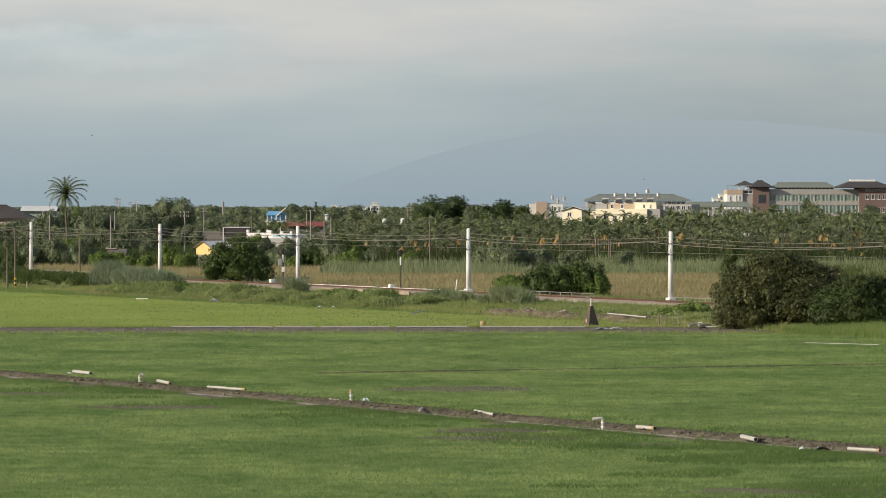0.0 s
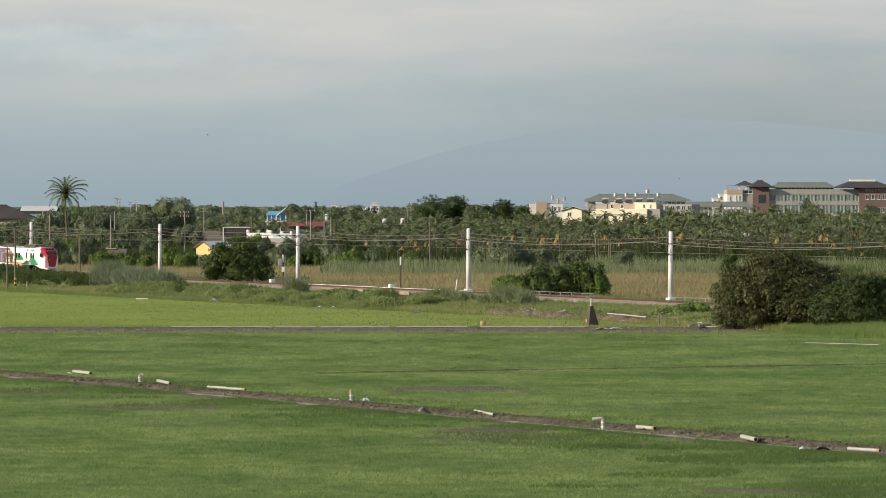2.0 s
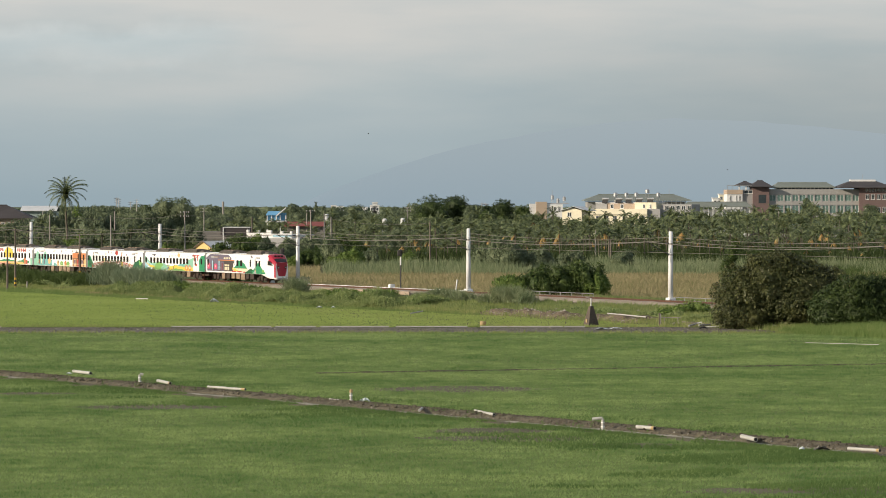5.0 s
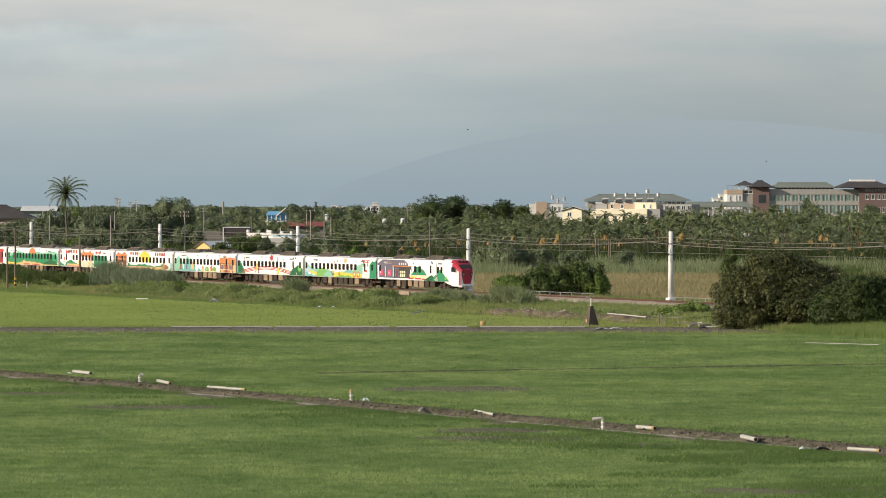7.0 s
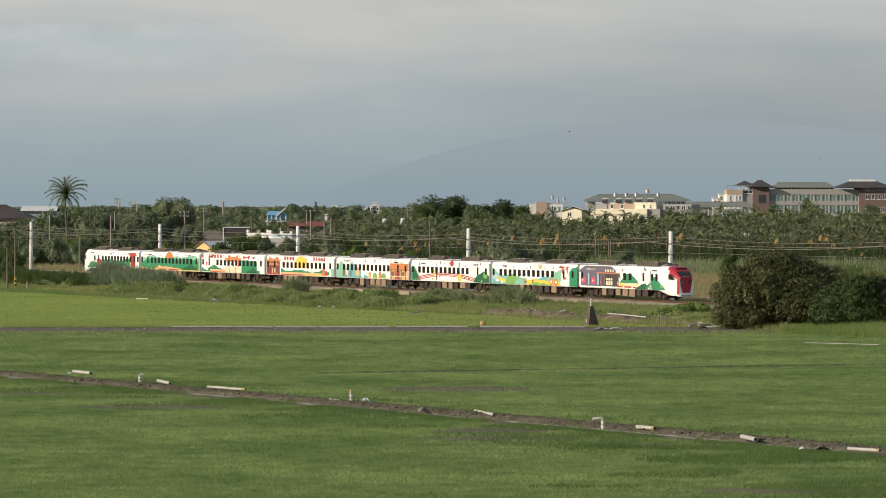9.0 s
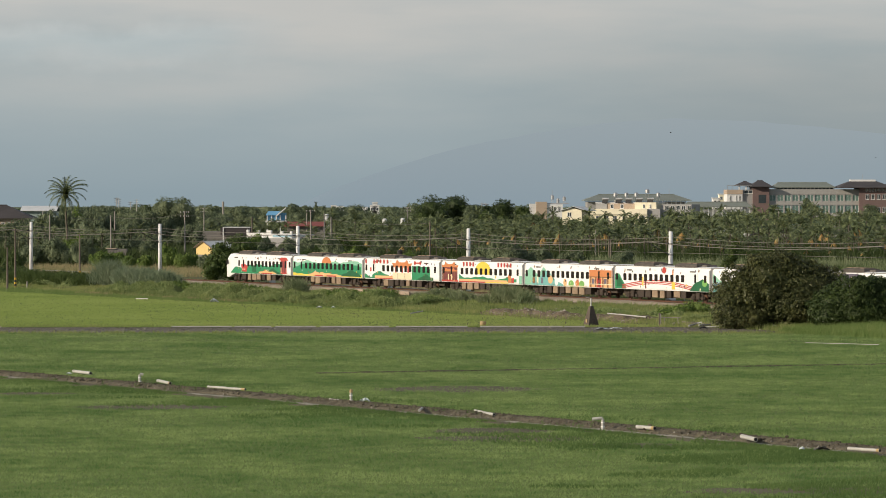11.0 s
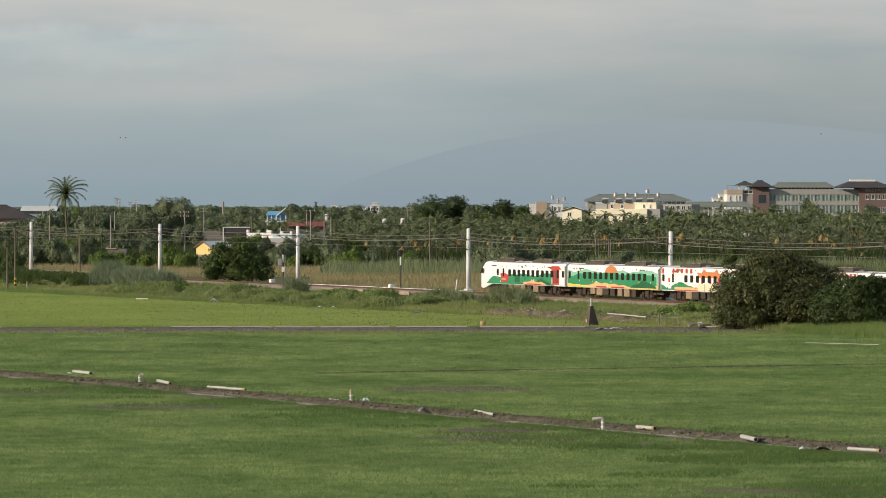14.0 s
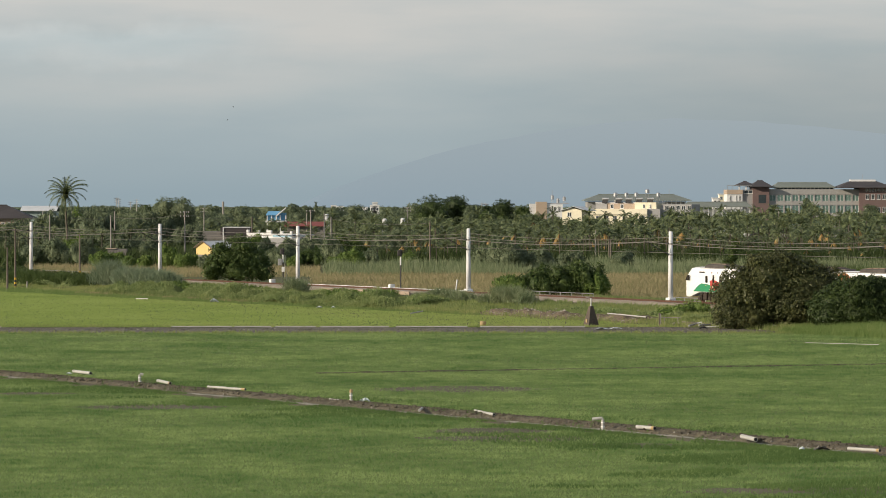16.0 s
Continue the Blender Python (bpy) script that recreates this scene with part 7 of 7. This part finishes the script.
        for o in (-0.8, -0.3, 0.3, 0.8):
            part("insulator", Build().tube([(o, 0, z + 0.06), (o, 0, z + 0.28)], 0.06, 6), WHITE, a)
    if striped:
        for k in range(5):
            part("stripe", Build().tube([(0.0, 0, 0.1 + 0.32 * k), (0.0, 0, 0.1 + 0.32 * k + 0.31)], r * 1.33, 10), YELLOWPAINT if k % 2 == 0 else BLACKPAINT, root, "yellow and black warning band")
    return root


POLES = [(-62.34, 560, -0.01, 8.89, OLDWOOD, 0, True), (-54.37, 575, 0.65, 7.92, OLDWOOD, 0, True), (-62.93, 555, 0.03, 6.15, OLDWOOD, 0, False), (-60.07, 555, -0.05, 1.26, GREYPOLE, 0, False), (-78.3, 765, 0, 9.9, GREYPOLE, 0, False), (-68.31, 790, 0, 9.67, GREYPOLE, 0, False), (-75.19, 880, 0, 10.14, GREYPOLE, 0, False), (-51.75, 770, 0, 10.56, GREYPOLE, 2, False), (-86.16, 900, 0, 10.06, GREYPOLE, 1, False), (-93.71, 900, 0, 10.06, GREYPOLE, 0, False), (-62.21, 1000, 0, 10.56, GREYPOLE, 2, False)]
POLES += [(-42.25, 850, 0, 9, OLDWOOD, 0, False), (-35.44, 1000, 0, 9.24, GREYPOLE, 0, False), (-26.84, 780, 0, 10.75, GREYPOLE, 1, False), (-25.32, 820, 0, 9.88, GREYPOLE, 0, False), (-23, 790, 0, 9.32, GREYPOLE, 0, False), (-9.26, 1000, 0, 10.71, GREYPOLE, 2, False), (-4.63, 1050, 0, 9.95, GREYPOLE, 1, False), (-2.51, 742, 0, 8.7, OLDWOOD, 0, False), (-1.24, 1050, 0, 9.33, GREYPOLE, 1, False), (10.65, 1050, 0, 11.8, GREYPOLE, 1, False), (11.85, 1060, 0, 11.63, GREYPOLE, 1, False)]
POLES += [(31.78, 735, 0, 5.18, OLDWOOD, 0, False), (32.15, 736, 0, 5.17, OLDWOOD, 0, False), (81.24, 930, 0, 10.49, GREYPOLE, 1, False), (30.18, 760, 0, 6.79, GREYPOLE, 0, False), (-136, 1600, 0, 13.03, STEEL, 3, False), (-127.53, 1600, 0, 12.32, STEEL, 3, False), (-130.12, 1600, 0, 11.38, STEEL, 2, False), (-135.06, 1600, 0, 12.56, STEEL, 3, False)]


def poles():
    for x, y, z0, z1, m, arms, st in POLES:
        label = "old timber pole with yellow and black bands at its foot" if st else ("steel lattice pole far beyond the trees" if m is STEEL else ("weathered grey timber pole among weeds" if m is OLDWOOD else "grey concrete utility pole among the trees"))
        utility_pole(x, y, z0, z1, label, m, arms, st, 0.13 if y < 700 else 0.15)
    # service wires across the left side
    for a, b, sag in (((-82.76, 700, 8.35), (-54.37, 575, 7.67), 0.6), ((-62.34, 560, 8.72), (-65.44, 540, 9.37), 0.2), ((-78.3, 765, 9.56), (-68.31, 790, 9.43), 0.5), ((-68.31, 790, 9.32), (-51.75, 770, 10.1), 0.7), ((-78.3, 765, 9.22), (-68.31, 790, 9.09), 0.5), ((-51.75, 770, 9.88), (-23, 790, 8.85), 0.9), ((-89.86, 760, 9.03), (-78.3, 765, 9.45), 0.4), ((-23, 790, 8.85), (-2.51, 742, 8.37), 0.7)):
        a, b = Vector(a), Vector(b)
        single("service_wire", Build().tube([a.lerp(b, i / 10) - Vector((0, 0, sag * 4 * (i / 10) * (1 - i / 10))) for i in range(11)], 0.022, 4), WIRE, "thin dark wire between utility poles", "wire", "service wires")


def signal(s, n, tall, head):
    root = thing("railway_signal", pose(*on_track(s, n, bank_height(n))), "black railway signal post with a hooded head beside the track", "signal", "railway signals")
    part("post", Build().tube([(0, 0, -0.2), (0, 0, tall)], 0.09, 8), DARKSTEEL, root)
    part("white_band", Build().tube([(0, 0, tall * 0.62), (0, 0, tall * 0.82)], 0.105, 8), WHITE, root, "white painted band")
    h = part("signal_head", Build().box(-0.42, 0.18, -0.25, 0.1, tall - 0.85, tall - 0.1, c=0.1), DARKSTEEL, root, "black hooded signal head")
    for k in range(2):
        part("hood", Build().tube([(-0.15, -0.3, tall - 0.75 + 0.4 * k), (-0.15, -0.6, tall - 0.75 + 0.4 * k)], 0.14, 8), BLACKPAINT, h)
    if head:
        part("relay_cage", Build().box(-0.7, -0.15, -0.25, 0.25, tall - 2.4, tall - 1.5, c=0.05), STEEL, root, "grey steel relay box")
        part("number_plate", Build().box(-0.2, 0.2, -0.14, -0.11, tall - 3.3, tall - 2.6), WHITE, root, "white plate")
        part("ladder", Build().tube([(0.3, 0, 0), (0.12, 0, tall - 1)], 0.03, 4).tube([(0.5, 0.1, 0), (0.3, 0.1, tall - 1)], 0.03, 4), STEEL, root)
    part("footing", Build().box(-0.35, 0.35, -0.35, 0.35, -0.3, 0.12, c=0.05), CONC, root)


STAINED = mat("stained_wall_concrete", (0.46, 0.36, 0.28), (0.30, 0.235, 0.18), 0.9, 0.7, 4, rand=0.5, bump=0.01)


def trackside():
    signal(58.45, -2.9, 5.3, True)
    signal(91.2, -3.6, 5.5, False)
    for s, n in ((54.92, 3.0), (90.02, 2.9)):
        root = thing("relay_cabinet", pose(*on_track(s, -n, bank_height(-n)), 0, 0, TRACK_TURN), "small white relay cabinet beside the track", "cabinet", "relay cabinets")
        part("body", Build().box(-0.3, 0.3, -0.35, 0.35, 0.1, 0.95, c=0.04), WHITE, root)
        part("plinth", Build().box(-0.35, 0.35, -0.4, 0.4, -0.2, 0.1), CONC, root)
        part("door", Build().box(-0.26, 0.26, -0.375, -0.35, 0.16, 0.86), MAST, root)
    # leaning white marker post
    q = on_track(105.11, -4, 1.3)
    single("marker_post", Build().tube([(0, 0, -0.2), (0.22, 0, 1.7)], 0.09, 6), MAST, "leaning white marker post by the track", "post", m=pose(*q))
    # railings behind the track
    for a, b, k in ((122.58, 137.85, 7), (155.83, 164.76, 5), (-38.03, -6.03, 9)):
        root = thing("pipe_railing", pose(*on_track(a, -4.6, 1.1), 0, 0, TRACK_TURN), "low grey pipe railing along the track", "railing", "railings along the track")
        for i in range(k):
            x = (b - a) * i / (k - 1)
            part("post", Build().tube([(x, 0, -0.2), (x, 0, 0.86)], 0.04, 6), STEEL, root)
        for z in (0.84, 0.45):
            part("bar", Build().tube([(0, 0, z), (b - a, 0, z)], 0.04, 6), STEEL, root)
    # retaining wall below the ballast, cast in lengths
    a, b = 81.98, 107.61
    root = thing("retaining_wall", pose(*on_track(a, 3.0, 0.9), 0, 0, TRACK_TURN), "low stained concrete retaining wall under the ballast", "wall", kind="structure")
    k = int((b - a) / 2.0)
    for i in range(k):
        part("wall_panel", Build().box(i * 2.0, i * 2.0 + 1.97, -0.12, 0.12, 0, 0.66 + 0.015 * (i % 3), c=0.03), STAINED, root)
    # concrete obelisk stand with a steel post, at the path
    x, y = (15.45, 400.87)
    root = thing("concrete_stand", pose(x, y, 0, 0, 0, 28), "tapered dark concrete stand with a thin white post", "stand")
    bw, tw, h = 0.62, 0.17, 2.05
    part("pyramid", Build().loft([[(-w, -w, z), (w, -w, z), (w, w, z), (-w, w, z)] for w, z in ((bw, -0.2), (bw, 0.0), (tw, h))]), DARKCONC, root, "dark weathered tapered concrete")
    part("post", Build().tube([(0, 0, h - 0.1), (0, 0, h + 0.85)], 0.06, 7), WHITE, root, "thin white post")
    part("post_arm", Build().tube([(0, 0, h + 0.82), (-0.5, 0.3, h + 0.95)], 0.04, 6), STEEL, root)
    part("plate", Build().box(-bw + 0.02, -bw + 0.06, -0.2, 0.1, 0.35, 0.7), PVC_OCHRE, root)


DARKCONC = mat("dark_weathered_concrete", (0.13, 0.105, 0.085), (0.085, 0.07, 0.058), 0.95, 0.8, 6, bump=0.02)


def pipe(pts, r=0.1, label="grey plastic pipe lying on the soil", ochre=None, name="pipe", group="loose pipes"):
    """A round plastic pipe, a dark disc at its end for the shade inside; ochre: the share of its length at the end with
    an ochre sleeve.
    """
    a, b = Vector(pts[0]), Vector(pts[-1])
    root = thing(name, pose(*a), label, "pipe", group)
    loc = [Vector(p) - a for p in pts]
    part("tube", Build().tube(loc, r, 10), PVC, root, smooth=False)
    way = (loc[-1] - loc[-2]).normalized()
    # flat dark disc paints the shade within the pipe mouth
    part("dark_end_disc", Build().tube([loc[-1] - way * 0.01, loc[-1] + way * 0.006], r * 0.82, 10), DARK, root, "dark disc for the shade inside the open end")
    part("socket", Build().tube([loc[0], loc[0] + (loc[1] - loc[0]).normalized() * 0.22], r * 1.12, 10), PVC, root)
    if ochre:
        e = loc[-1]
        part("sleeve", Build().tube([e - way * ochre, e - way * 0.02], r * 1.06, 10), PVC_OCHRE, root, "ochre sleeve")
    return root


def lying(a, b, z=0.22, r=0.1, ochre=None, **kw):
    pipe([(*a, z), (*b, z)], r, ochre=ochre, **kw)


def riser(x, y, h, elbow=None, ochre=False):
    """Upright feed pipe with collars, and an outlet bend where it has one."""
    root = thing("riser_pipe", pose(x, y, 0), "upright plastic irrigation riser in the earth ridge", "pipe", "irrigation risers")
    part("tube", Build().tube([(0, 0, -0.2), (0, 0, h)], 0.09, 10), PVC, root)
    part("collar", Build().tube([(0, 0, h * 0.30), (0, 0, h * 0.42)], 0.125, 10), WHITE, root, "white collar")
    part("collar", Build().tube([(0, 0, h * 0.7), (0, 0, h * 0.8)], 0.12, 10), WHITE, root, "white collar")
    if elbow:
        part("outlet", Build().tube([(0, 0, h - 0.03), (elbow * 0.12, 0, h + 0.08), (elbow, 0, h + 0.02)], 0.095, 10), PVC, root, "bent outlet")
    if ochre:
        part("cap", Build().tube([(0, 0, h), (0.02, 0, h + 0.2)], [0.12, 0.1], 10), PVC_OCHRE, root, "ochre cap")
        part("foot_sleeve", Build().tube([(0, 0, 0), (0, 0, h * 0.25)], 0.11, 10), PVC_OCHRE, root)


def stones():
    g = random.Random(3)
    shapes = []
    for k in range(4):
        shapes.append(core([(0, 0, 0.1, 0.5, 0.4, 0.32)], 50 + k, 1.0).mesh("stone", CONC))
    for i in range(70):
        if i < 30:
            q = on_track(159.17 + g.gauss(0, 6), 12 + g.gauss(0, 1.8), 0)
            z = bank_height((q - TRACK_FROM).dot(ASIDE))
        else:
            q = Vector((g.uniform(-45.77, 35.96), 388.2 + g.gauss(0, 3.0), 0))
            z = 0.05
        k = g.uniform(0.15, 0.5) if i < 30 else g.uniform(0.1, 0.28)
        ob = new("stone", shapes[i % 4])
        ob.matrix_basis = pose(q.x, q.y, z, 0, 0, g.uniform(0, 360)) @ Matrix.Diagonal((k, k, k, 1))
        tagged(ob, "pale rough stone on the bank" if i < 30 else "small pale stone on the gravel path", "stone", "stones on the bank" if i < 30 else "stones on the path")
    # clods along the earth ridge
    clods = [core([(0, 0, 0.05, 0.5, 0.45, 0.3)], 70 + k, 1.0).mesh("earth_clod", EARTH) for k in range(3)]
    a, b = Vector((*RIDGE_A, 0)), Vector((*RIDGE_B, 0))
    way = (b - a).normalized()
    side = Vector((way.y, -way.x, 0))
    for i in range(290):
        q = a + (b - a) * g.random() + side * g.gauss(0, 0.55)
        k = g.uniform(0.08, 0.3)
        ob = new("earth_clod", clods[i % 3])
        ob.matrix_basis = pose(q.x, q.y, 0.24, 0, 0, g.uniform(0, 360)) @ Matrix.Diagonal((k, k, k, 1))
        tagged(ob, "brown clod of turned earth on the ridge", "clod", "clods on the earth ridge")


def litter(x, y, w, h, seed, label="crumpled white plastic litter on the soil", z=0.15, material=None):
    g = random.Random(seed)
    bd = Build()
    n = 7
    rows = []
    for i in range(n):
        rows.append([((j / 6 - 0.5) * w, (i / 6 - 0.5) * w * 0.7, max(0.0, h * (0.4 + g.uniform(-0.4, 0.6)) * (1 - abs(j / 3 - 1) ** 2))) for j in range(7)])
    bd.loft(rows, caps=False, close=False)
    single("plastic_litter", bd, material or LITTER, label, "litter", "pieces of litter", m=pose(x, y, z))


def field_things():
    lying((-28.1, 292.21), (-26.52, 288.95), 0.2, 0.12)
    lying((-20.45, 275.34), (-19.26, 271.18), 0.3, 0.11, 0.25)
    lying((-16.29, 266.35), (-14.95, 264.78), 0.3, 0.085)
    lying((-14.93, 264.39), (-13.53, 262.84), 0.3, 0.085, 0.4)
    lying((1.98, 236.21), (2.52, 234.36), 0.3, 0.1)
    lying((2.55, 234.05), (3.08, 232.54), 0.3, 0.09)
    lying((11.11, 219.67), (12.04, 218.33), 0.32, 0.11, 0.25)
    lying((16.4, 210.4), (16.92, 207.71), 0.35, 0.12)
    lying((21.23, 201.03), (22.7, 199.47), 0.3, 0.09, 0.2)
    lying((-7.39, 250.03), (-6.74, 248.99), 0.3, 0.05)
    riser(-21.71, 274.85, 0.73, 0.25, False)
    riser(-5.96, 248.78, 0.8, None, True)
    riser(9.21, 221.2, 0.65, -0.62, False)
    lying((-1.46, 236.83), (-1.3, 239.36), 0.3, 0.08)
    litter(-5.11, 250.08, 0.75, 0.28, 1, "torn white and teal plastic sack on the ridge")
    litter(12.84, 217.7, 0.25, 0.12, 2)
    litter(-21.87, 273.43, 0.6, 0.3, 3, "brown heap of rags beside a riser", material=EARTH)
    litter(18.95, 202.63, 0.35, 0.18, 4)
    litter(19.95, 202.18, 0.9, 0.2, 5, "dark plastic sheet half buried in the ridge", material=DARKSTEEL)
    litter(-28.15, 289.11, 0.5, 0.12, 6)
    # along the gravel path
    for a, b in (((-28.33, -21.89), (-21.77, -17.79), (-17.5, -13.11), (-12.82, -5.5), (-4.92, 2.69), (3.86, 12.64), (12.64, 14.98),)):
        lying((a * 0.987, 395.3), (b * 0.987 - 0.15, 395.5), 0.1, 0.07, label="long pale pipe laid along the gravel path", group="pipes along the path")
    y = 398
    single("ochre_drum", Build().tube([(0, 0, 0), (0, 0, 0.5)], 0.32, 12), PVC_OCHRE, "short ochre pipe stub by the path", "drum", m=pose(4.16, 400, 0.0))
    lying((17.91, 417.2), (21.41, 404.5), 0.8, 0.07, label="long pale pipe lying on the bank", group="pipes on the bank")
    lying((-3.61, 430.34), (-2.32, 438.82), 0.4, 0.07, label="short pale board on the bank", group="pipes on the bank")
    lying((24.79, 387.51), (26.33, 396.16), 0.45, 0.08)
    lying((25.93, 389.21), (27.19, 390.93), 0.45, 0.08)
    lying((32.29, 394.93), (33.11, 388.15), 0.2, 0.08)
    lying((33.91, 391.52), (34.08, 388.15), 0.2, 0.08)
    lying((32.98, 349.34), (39.13, 344.67), 0.2, 0.027, label="long white pipe lying in the rice", group="long pipes")
    lying((-40.2, 503.43), (-38.54, 502.04), 0.1, 0.08)
    litter(-28.91, 485.45, 1.2, 0.5, 11)
    for pts in (((25.2, 394, 0.16), (26.5, 394, 0.62), (26.66, 394, 0.12)), ((26.8, 393, 0.14), (28.2, 393.2, 0.2)), ((33.2, 388.6, 0.14), (33.4, 388.6, 0.5), (35.2, 388.4, 0.14))):
        single("broken_frame", Build().tube(pts, 0.06, 6), WHITE, "broken white frame lying beside the gravel path", "frame", "broken frames by the path")
    litter(40.65, 373.58, 0.4, 0.6, 12, "upright white scrap in the weeds")
    litter(42.1, 367.53, 0.8, 0.35, 13)
    litter(15.96, 386.3, 1.5, 0.2, 14, "pale blue plastic scraps on the path")
    litter(17.46, 387.95, 1.3, 0.15, 15, "pale scraps on the path")
    litter(26.3, 387.95, 0.9, 0.35, 16, "dark rubbish heap by the path", material=DARKSTEEL)
    litter(-14.84, 460.81, 0.8, 0.25, 17)
    litter(-13.15, 460.81, 0.5, 0.25, 18)
    litter(17.97, 442.83, 0.5, 0.3, 19)
    litter(13.22, 453.9, 0.4, 0.3, 20)
    # gate posts near the path
    for x, h, m in ((22.53, 1.35, OLDWOOD), (22.65, 1.3, GREYPOLE)):
        single("post", Build().tube([(0, 0, -0.1), (0, 0, h)], 0.08, 7), m, "thin weathered post by the gravel path", "post", "posts by the path", m=pose(x, 400, 0))
    for x in (23.17, 24.59,):
        single("post", Build().tube([(0, 0, -0.1), (0, 0, 0.9)], 0.05, 6), GREYPOLE, "thin weathered post by the gravel path", "post", "posts by the path", m=pose(x, 402, 0))
    single("rail_board", Build().tube([(22.82, 402, 0.85), (24.89, 402, 0.8)], 0.05, 6), GREYPOLE, "horizontal weathered bar between posts", "bar")


def rubble():
    """Fine clods on the ridge and gravel on the path, past counting."""
    g = np.random.default_rng(91)
    a, b = np.array(RIDGE_A), np.array(RIDGE_B)
    w = (b - a) / np.linalg.norm(b - a)
    side = np.array((w[1], -w[0]))
    for name, n, material, label in (("clod_litter", 6500, EARTH, "fine crumbled clods over the earth ridge"), ("path_gravel", 6500, PATHGRAVEL, "loose grey gravel over the farm path"), ("silt_crumbs", 1200, WETEARTH, "pale crumbs of silt beside the ridge")):
        if name == "path_gravel":
            p = np.stack([-70 + g.random(n) * 107, 388.2 + g.normal(size=n) * 3.2, np.full(n, 0.2)], 1)
            p[:, 2] = 0.09 * np.clip(1 - ((p[:, 1] - 388.2) / 8.2) ** 2, 0, 1)
        else:
            o = g.normal(size=n) * 0.6 if name == "clod_litter" else 1.35 + g.normal(size=n) * 0.3
            q = a + np.outer(g.random(n), b - a) + np.outer(o, side)
            p = np.stack([q[:, 0], q[:, 1], 0.30 * np.clip(1 - (o / 1.15) ** 2, 0, 1)], 1)
        r = (0.03 + 0.09 * g.random(n) ** 3)[:, None]
        turn = g.random(n) * 6.28
        e = [np.stack([np.cos(turn + k * 2.09), np.sin(turn + k * 2.09), np.full(n, -0.3)], 1) * r for k in range(3)]
        top = np.stack([g.normal(size=n) * 0.2, g.normal(size=n) * 0.2, np.full(n, 0.9)], 1) * r
        tri = np.stack([p + e[0], p + e[1], p + top, p + e[1], p + e[2], p + top, p + e[2], p + e[0], p + top], 1).reshape(-1, 3)
        single(name, mesh_of(name, tri, 3, material), material, label, "soil" if name != "path_gravel" else "gravel", kind="stuff")


poles()
trackside()
rubble()
stones()
field_things()


# ---- water tanks on stands, and birds over the fields ----
def water_tower(x, y, z):
    root = thing("water_tower", pose(x, y, 0), "pale water tank on a thin steel stand", "water tank", "water tanks among the trees")
    t = part("tank", Build().tube([(0, 0, z - 1.6), (0, 0, z - 0.25), (0, 0, z)], [0.6, 0.6, 0.25], 12), PALEROOF, root)
    for sx in (-0.6, 0.6):
        for sy in (-0.6, 0.6):
            part("leg", Build().tube([(sx * 1.2, sy * 1.2, 0), (sx, sy, z - 1.6)], 0.07, 5), STEEL, root)
    part("brace", Build().tube([(-0.65, -0.65, z * 0.55), (0.65, -0.65, z * 0.7)], 0.04, 4), STEEL, root)


for x, y, z in ((-29.08, 960, 9.12), (-14.54, 960, 7.99), (-10.23, 980, 8.02)):
    water_tower(x, y, z)


def bird():
    root = thing("bird", pose(0, 0, 0), "small dark bird flying over the fields", "bird", "birds in the air")
    part("body", core([(0, 0, 0, 0.07, 0.03, 0.03)], 3, 1.0), BLACKPAINT, root)
    for sg in (-1, 1):
        bd = Build().loft([[(0.05, sg * 0.019, 0.01), (-0.05, sg * 0.019, 0.01), (-0.05, sg * 0.019, 0.02), (0.05, sg * 0.019, 0.02)], [(0.03, sg * 0.074, 0.06), (-0.05, sg * 0.074, 0.06), (-0.05, sg * 0.074, 0.068), (0.03, sg * 0.074, 0.068)], [(-0.05, sg * 0.149, 0.03), (-0.08, sg * 0.149, 0.03), (-0.08, sg * 0.149, 0.034), (-0.05, sg * 0.149, 0.034)]])
        part("wing", bd, BLACKPAINT, root)
    part("tail", Build().loft([[(-0.06, -0.015, 0), (-0.06, 0.015, 0), (-0.06, 0.015, 0.01), (-0.06, -0.015, 0.01)], [(-0.14, -0.03, 0), (-0.14, 0.03, 0), (-0.14, 0.03, 0.006), (-0.14, -0.03, 0.006)]]), BLACKPAINT, root)
    return root


BIRDS = [(bird(), ((0, (-36.53, 400, 19.85)), (1.5, (-27.47, 400, 19.91)), (3.5, (-15.82, 400, 19.74)), (7, (2.59, 400, 20.44)), (9, (13.18, 400, 20.26)), (12.5, (31.53, 400, 20.09)), (16, (49.76, 400, 19.85)))),
         (bird(), ((0, (-132.42, 420, 18.94)), (12.5, (-46.94, 420, 19.12)), (14.5, (-31.75, 420, 20.54)), (16, (-22.91, 420, 23.26)))),
         (bird(), ((0, (-131.78, 430, 18.94)), (12.5, (-47.68, 430, 19.13)), (14.5, (-32, 430, 20.58)), (16, (-24.09, 430, 22.04)))),
         (bird(), ((0, (26.18, 500, 15.71)), (3.5, (33.97, 500, 16.15)), (7, (42.06, 500, 18.06)), (9, (48.97, 500, 18.35)), (16, (74.71, 500, 19.24))))]



def motions():
    for i, car in enumerate(CARS):
        walk(car, car_rows(i))
    for one, stops in BIRDS:
        walk(one, [(t, pose(*p)) for t, p in stops])


motions()
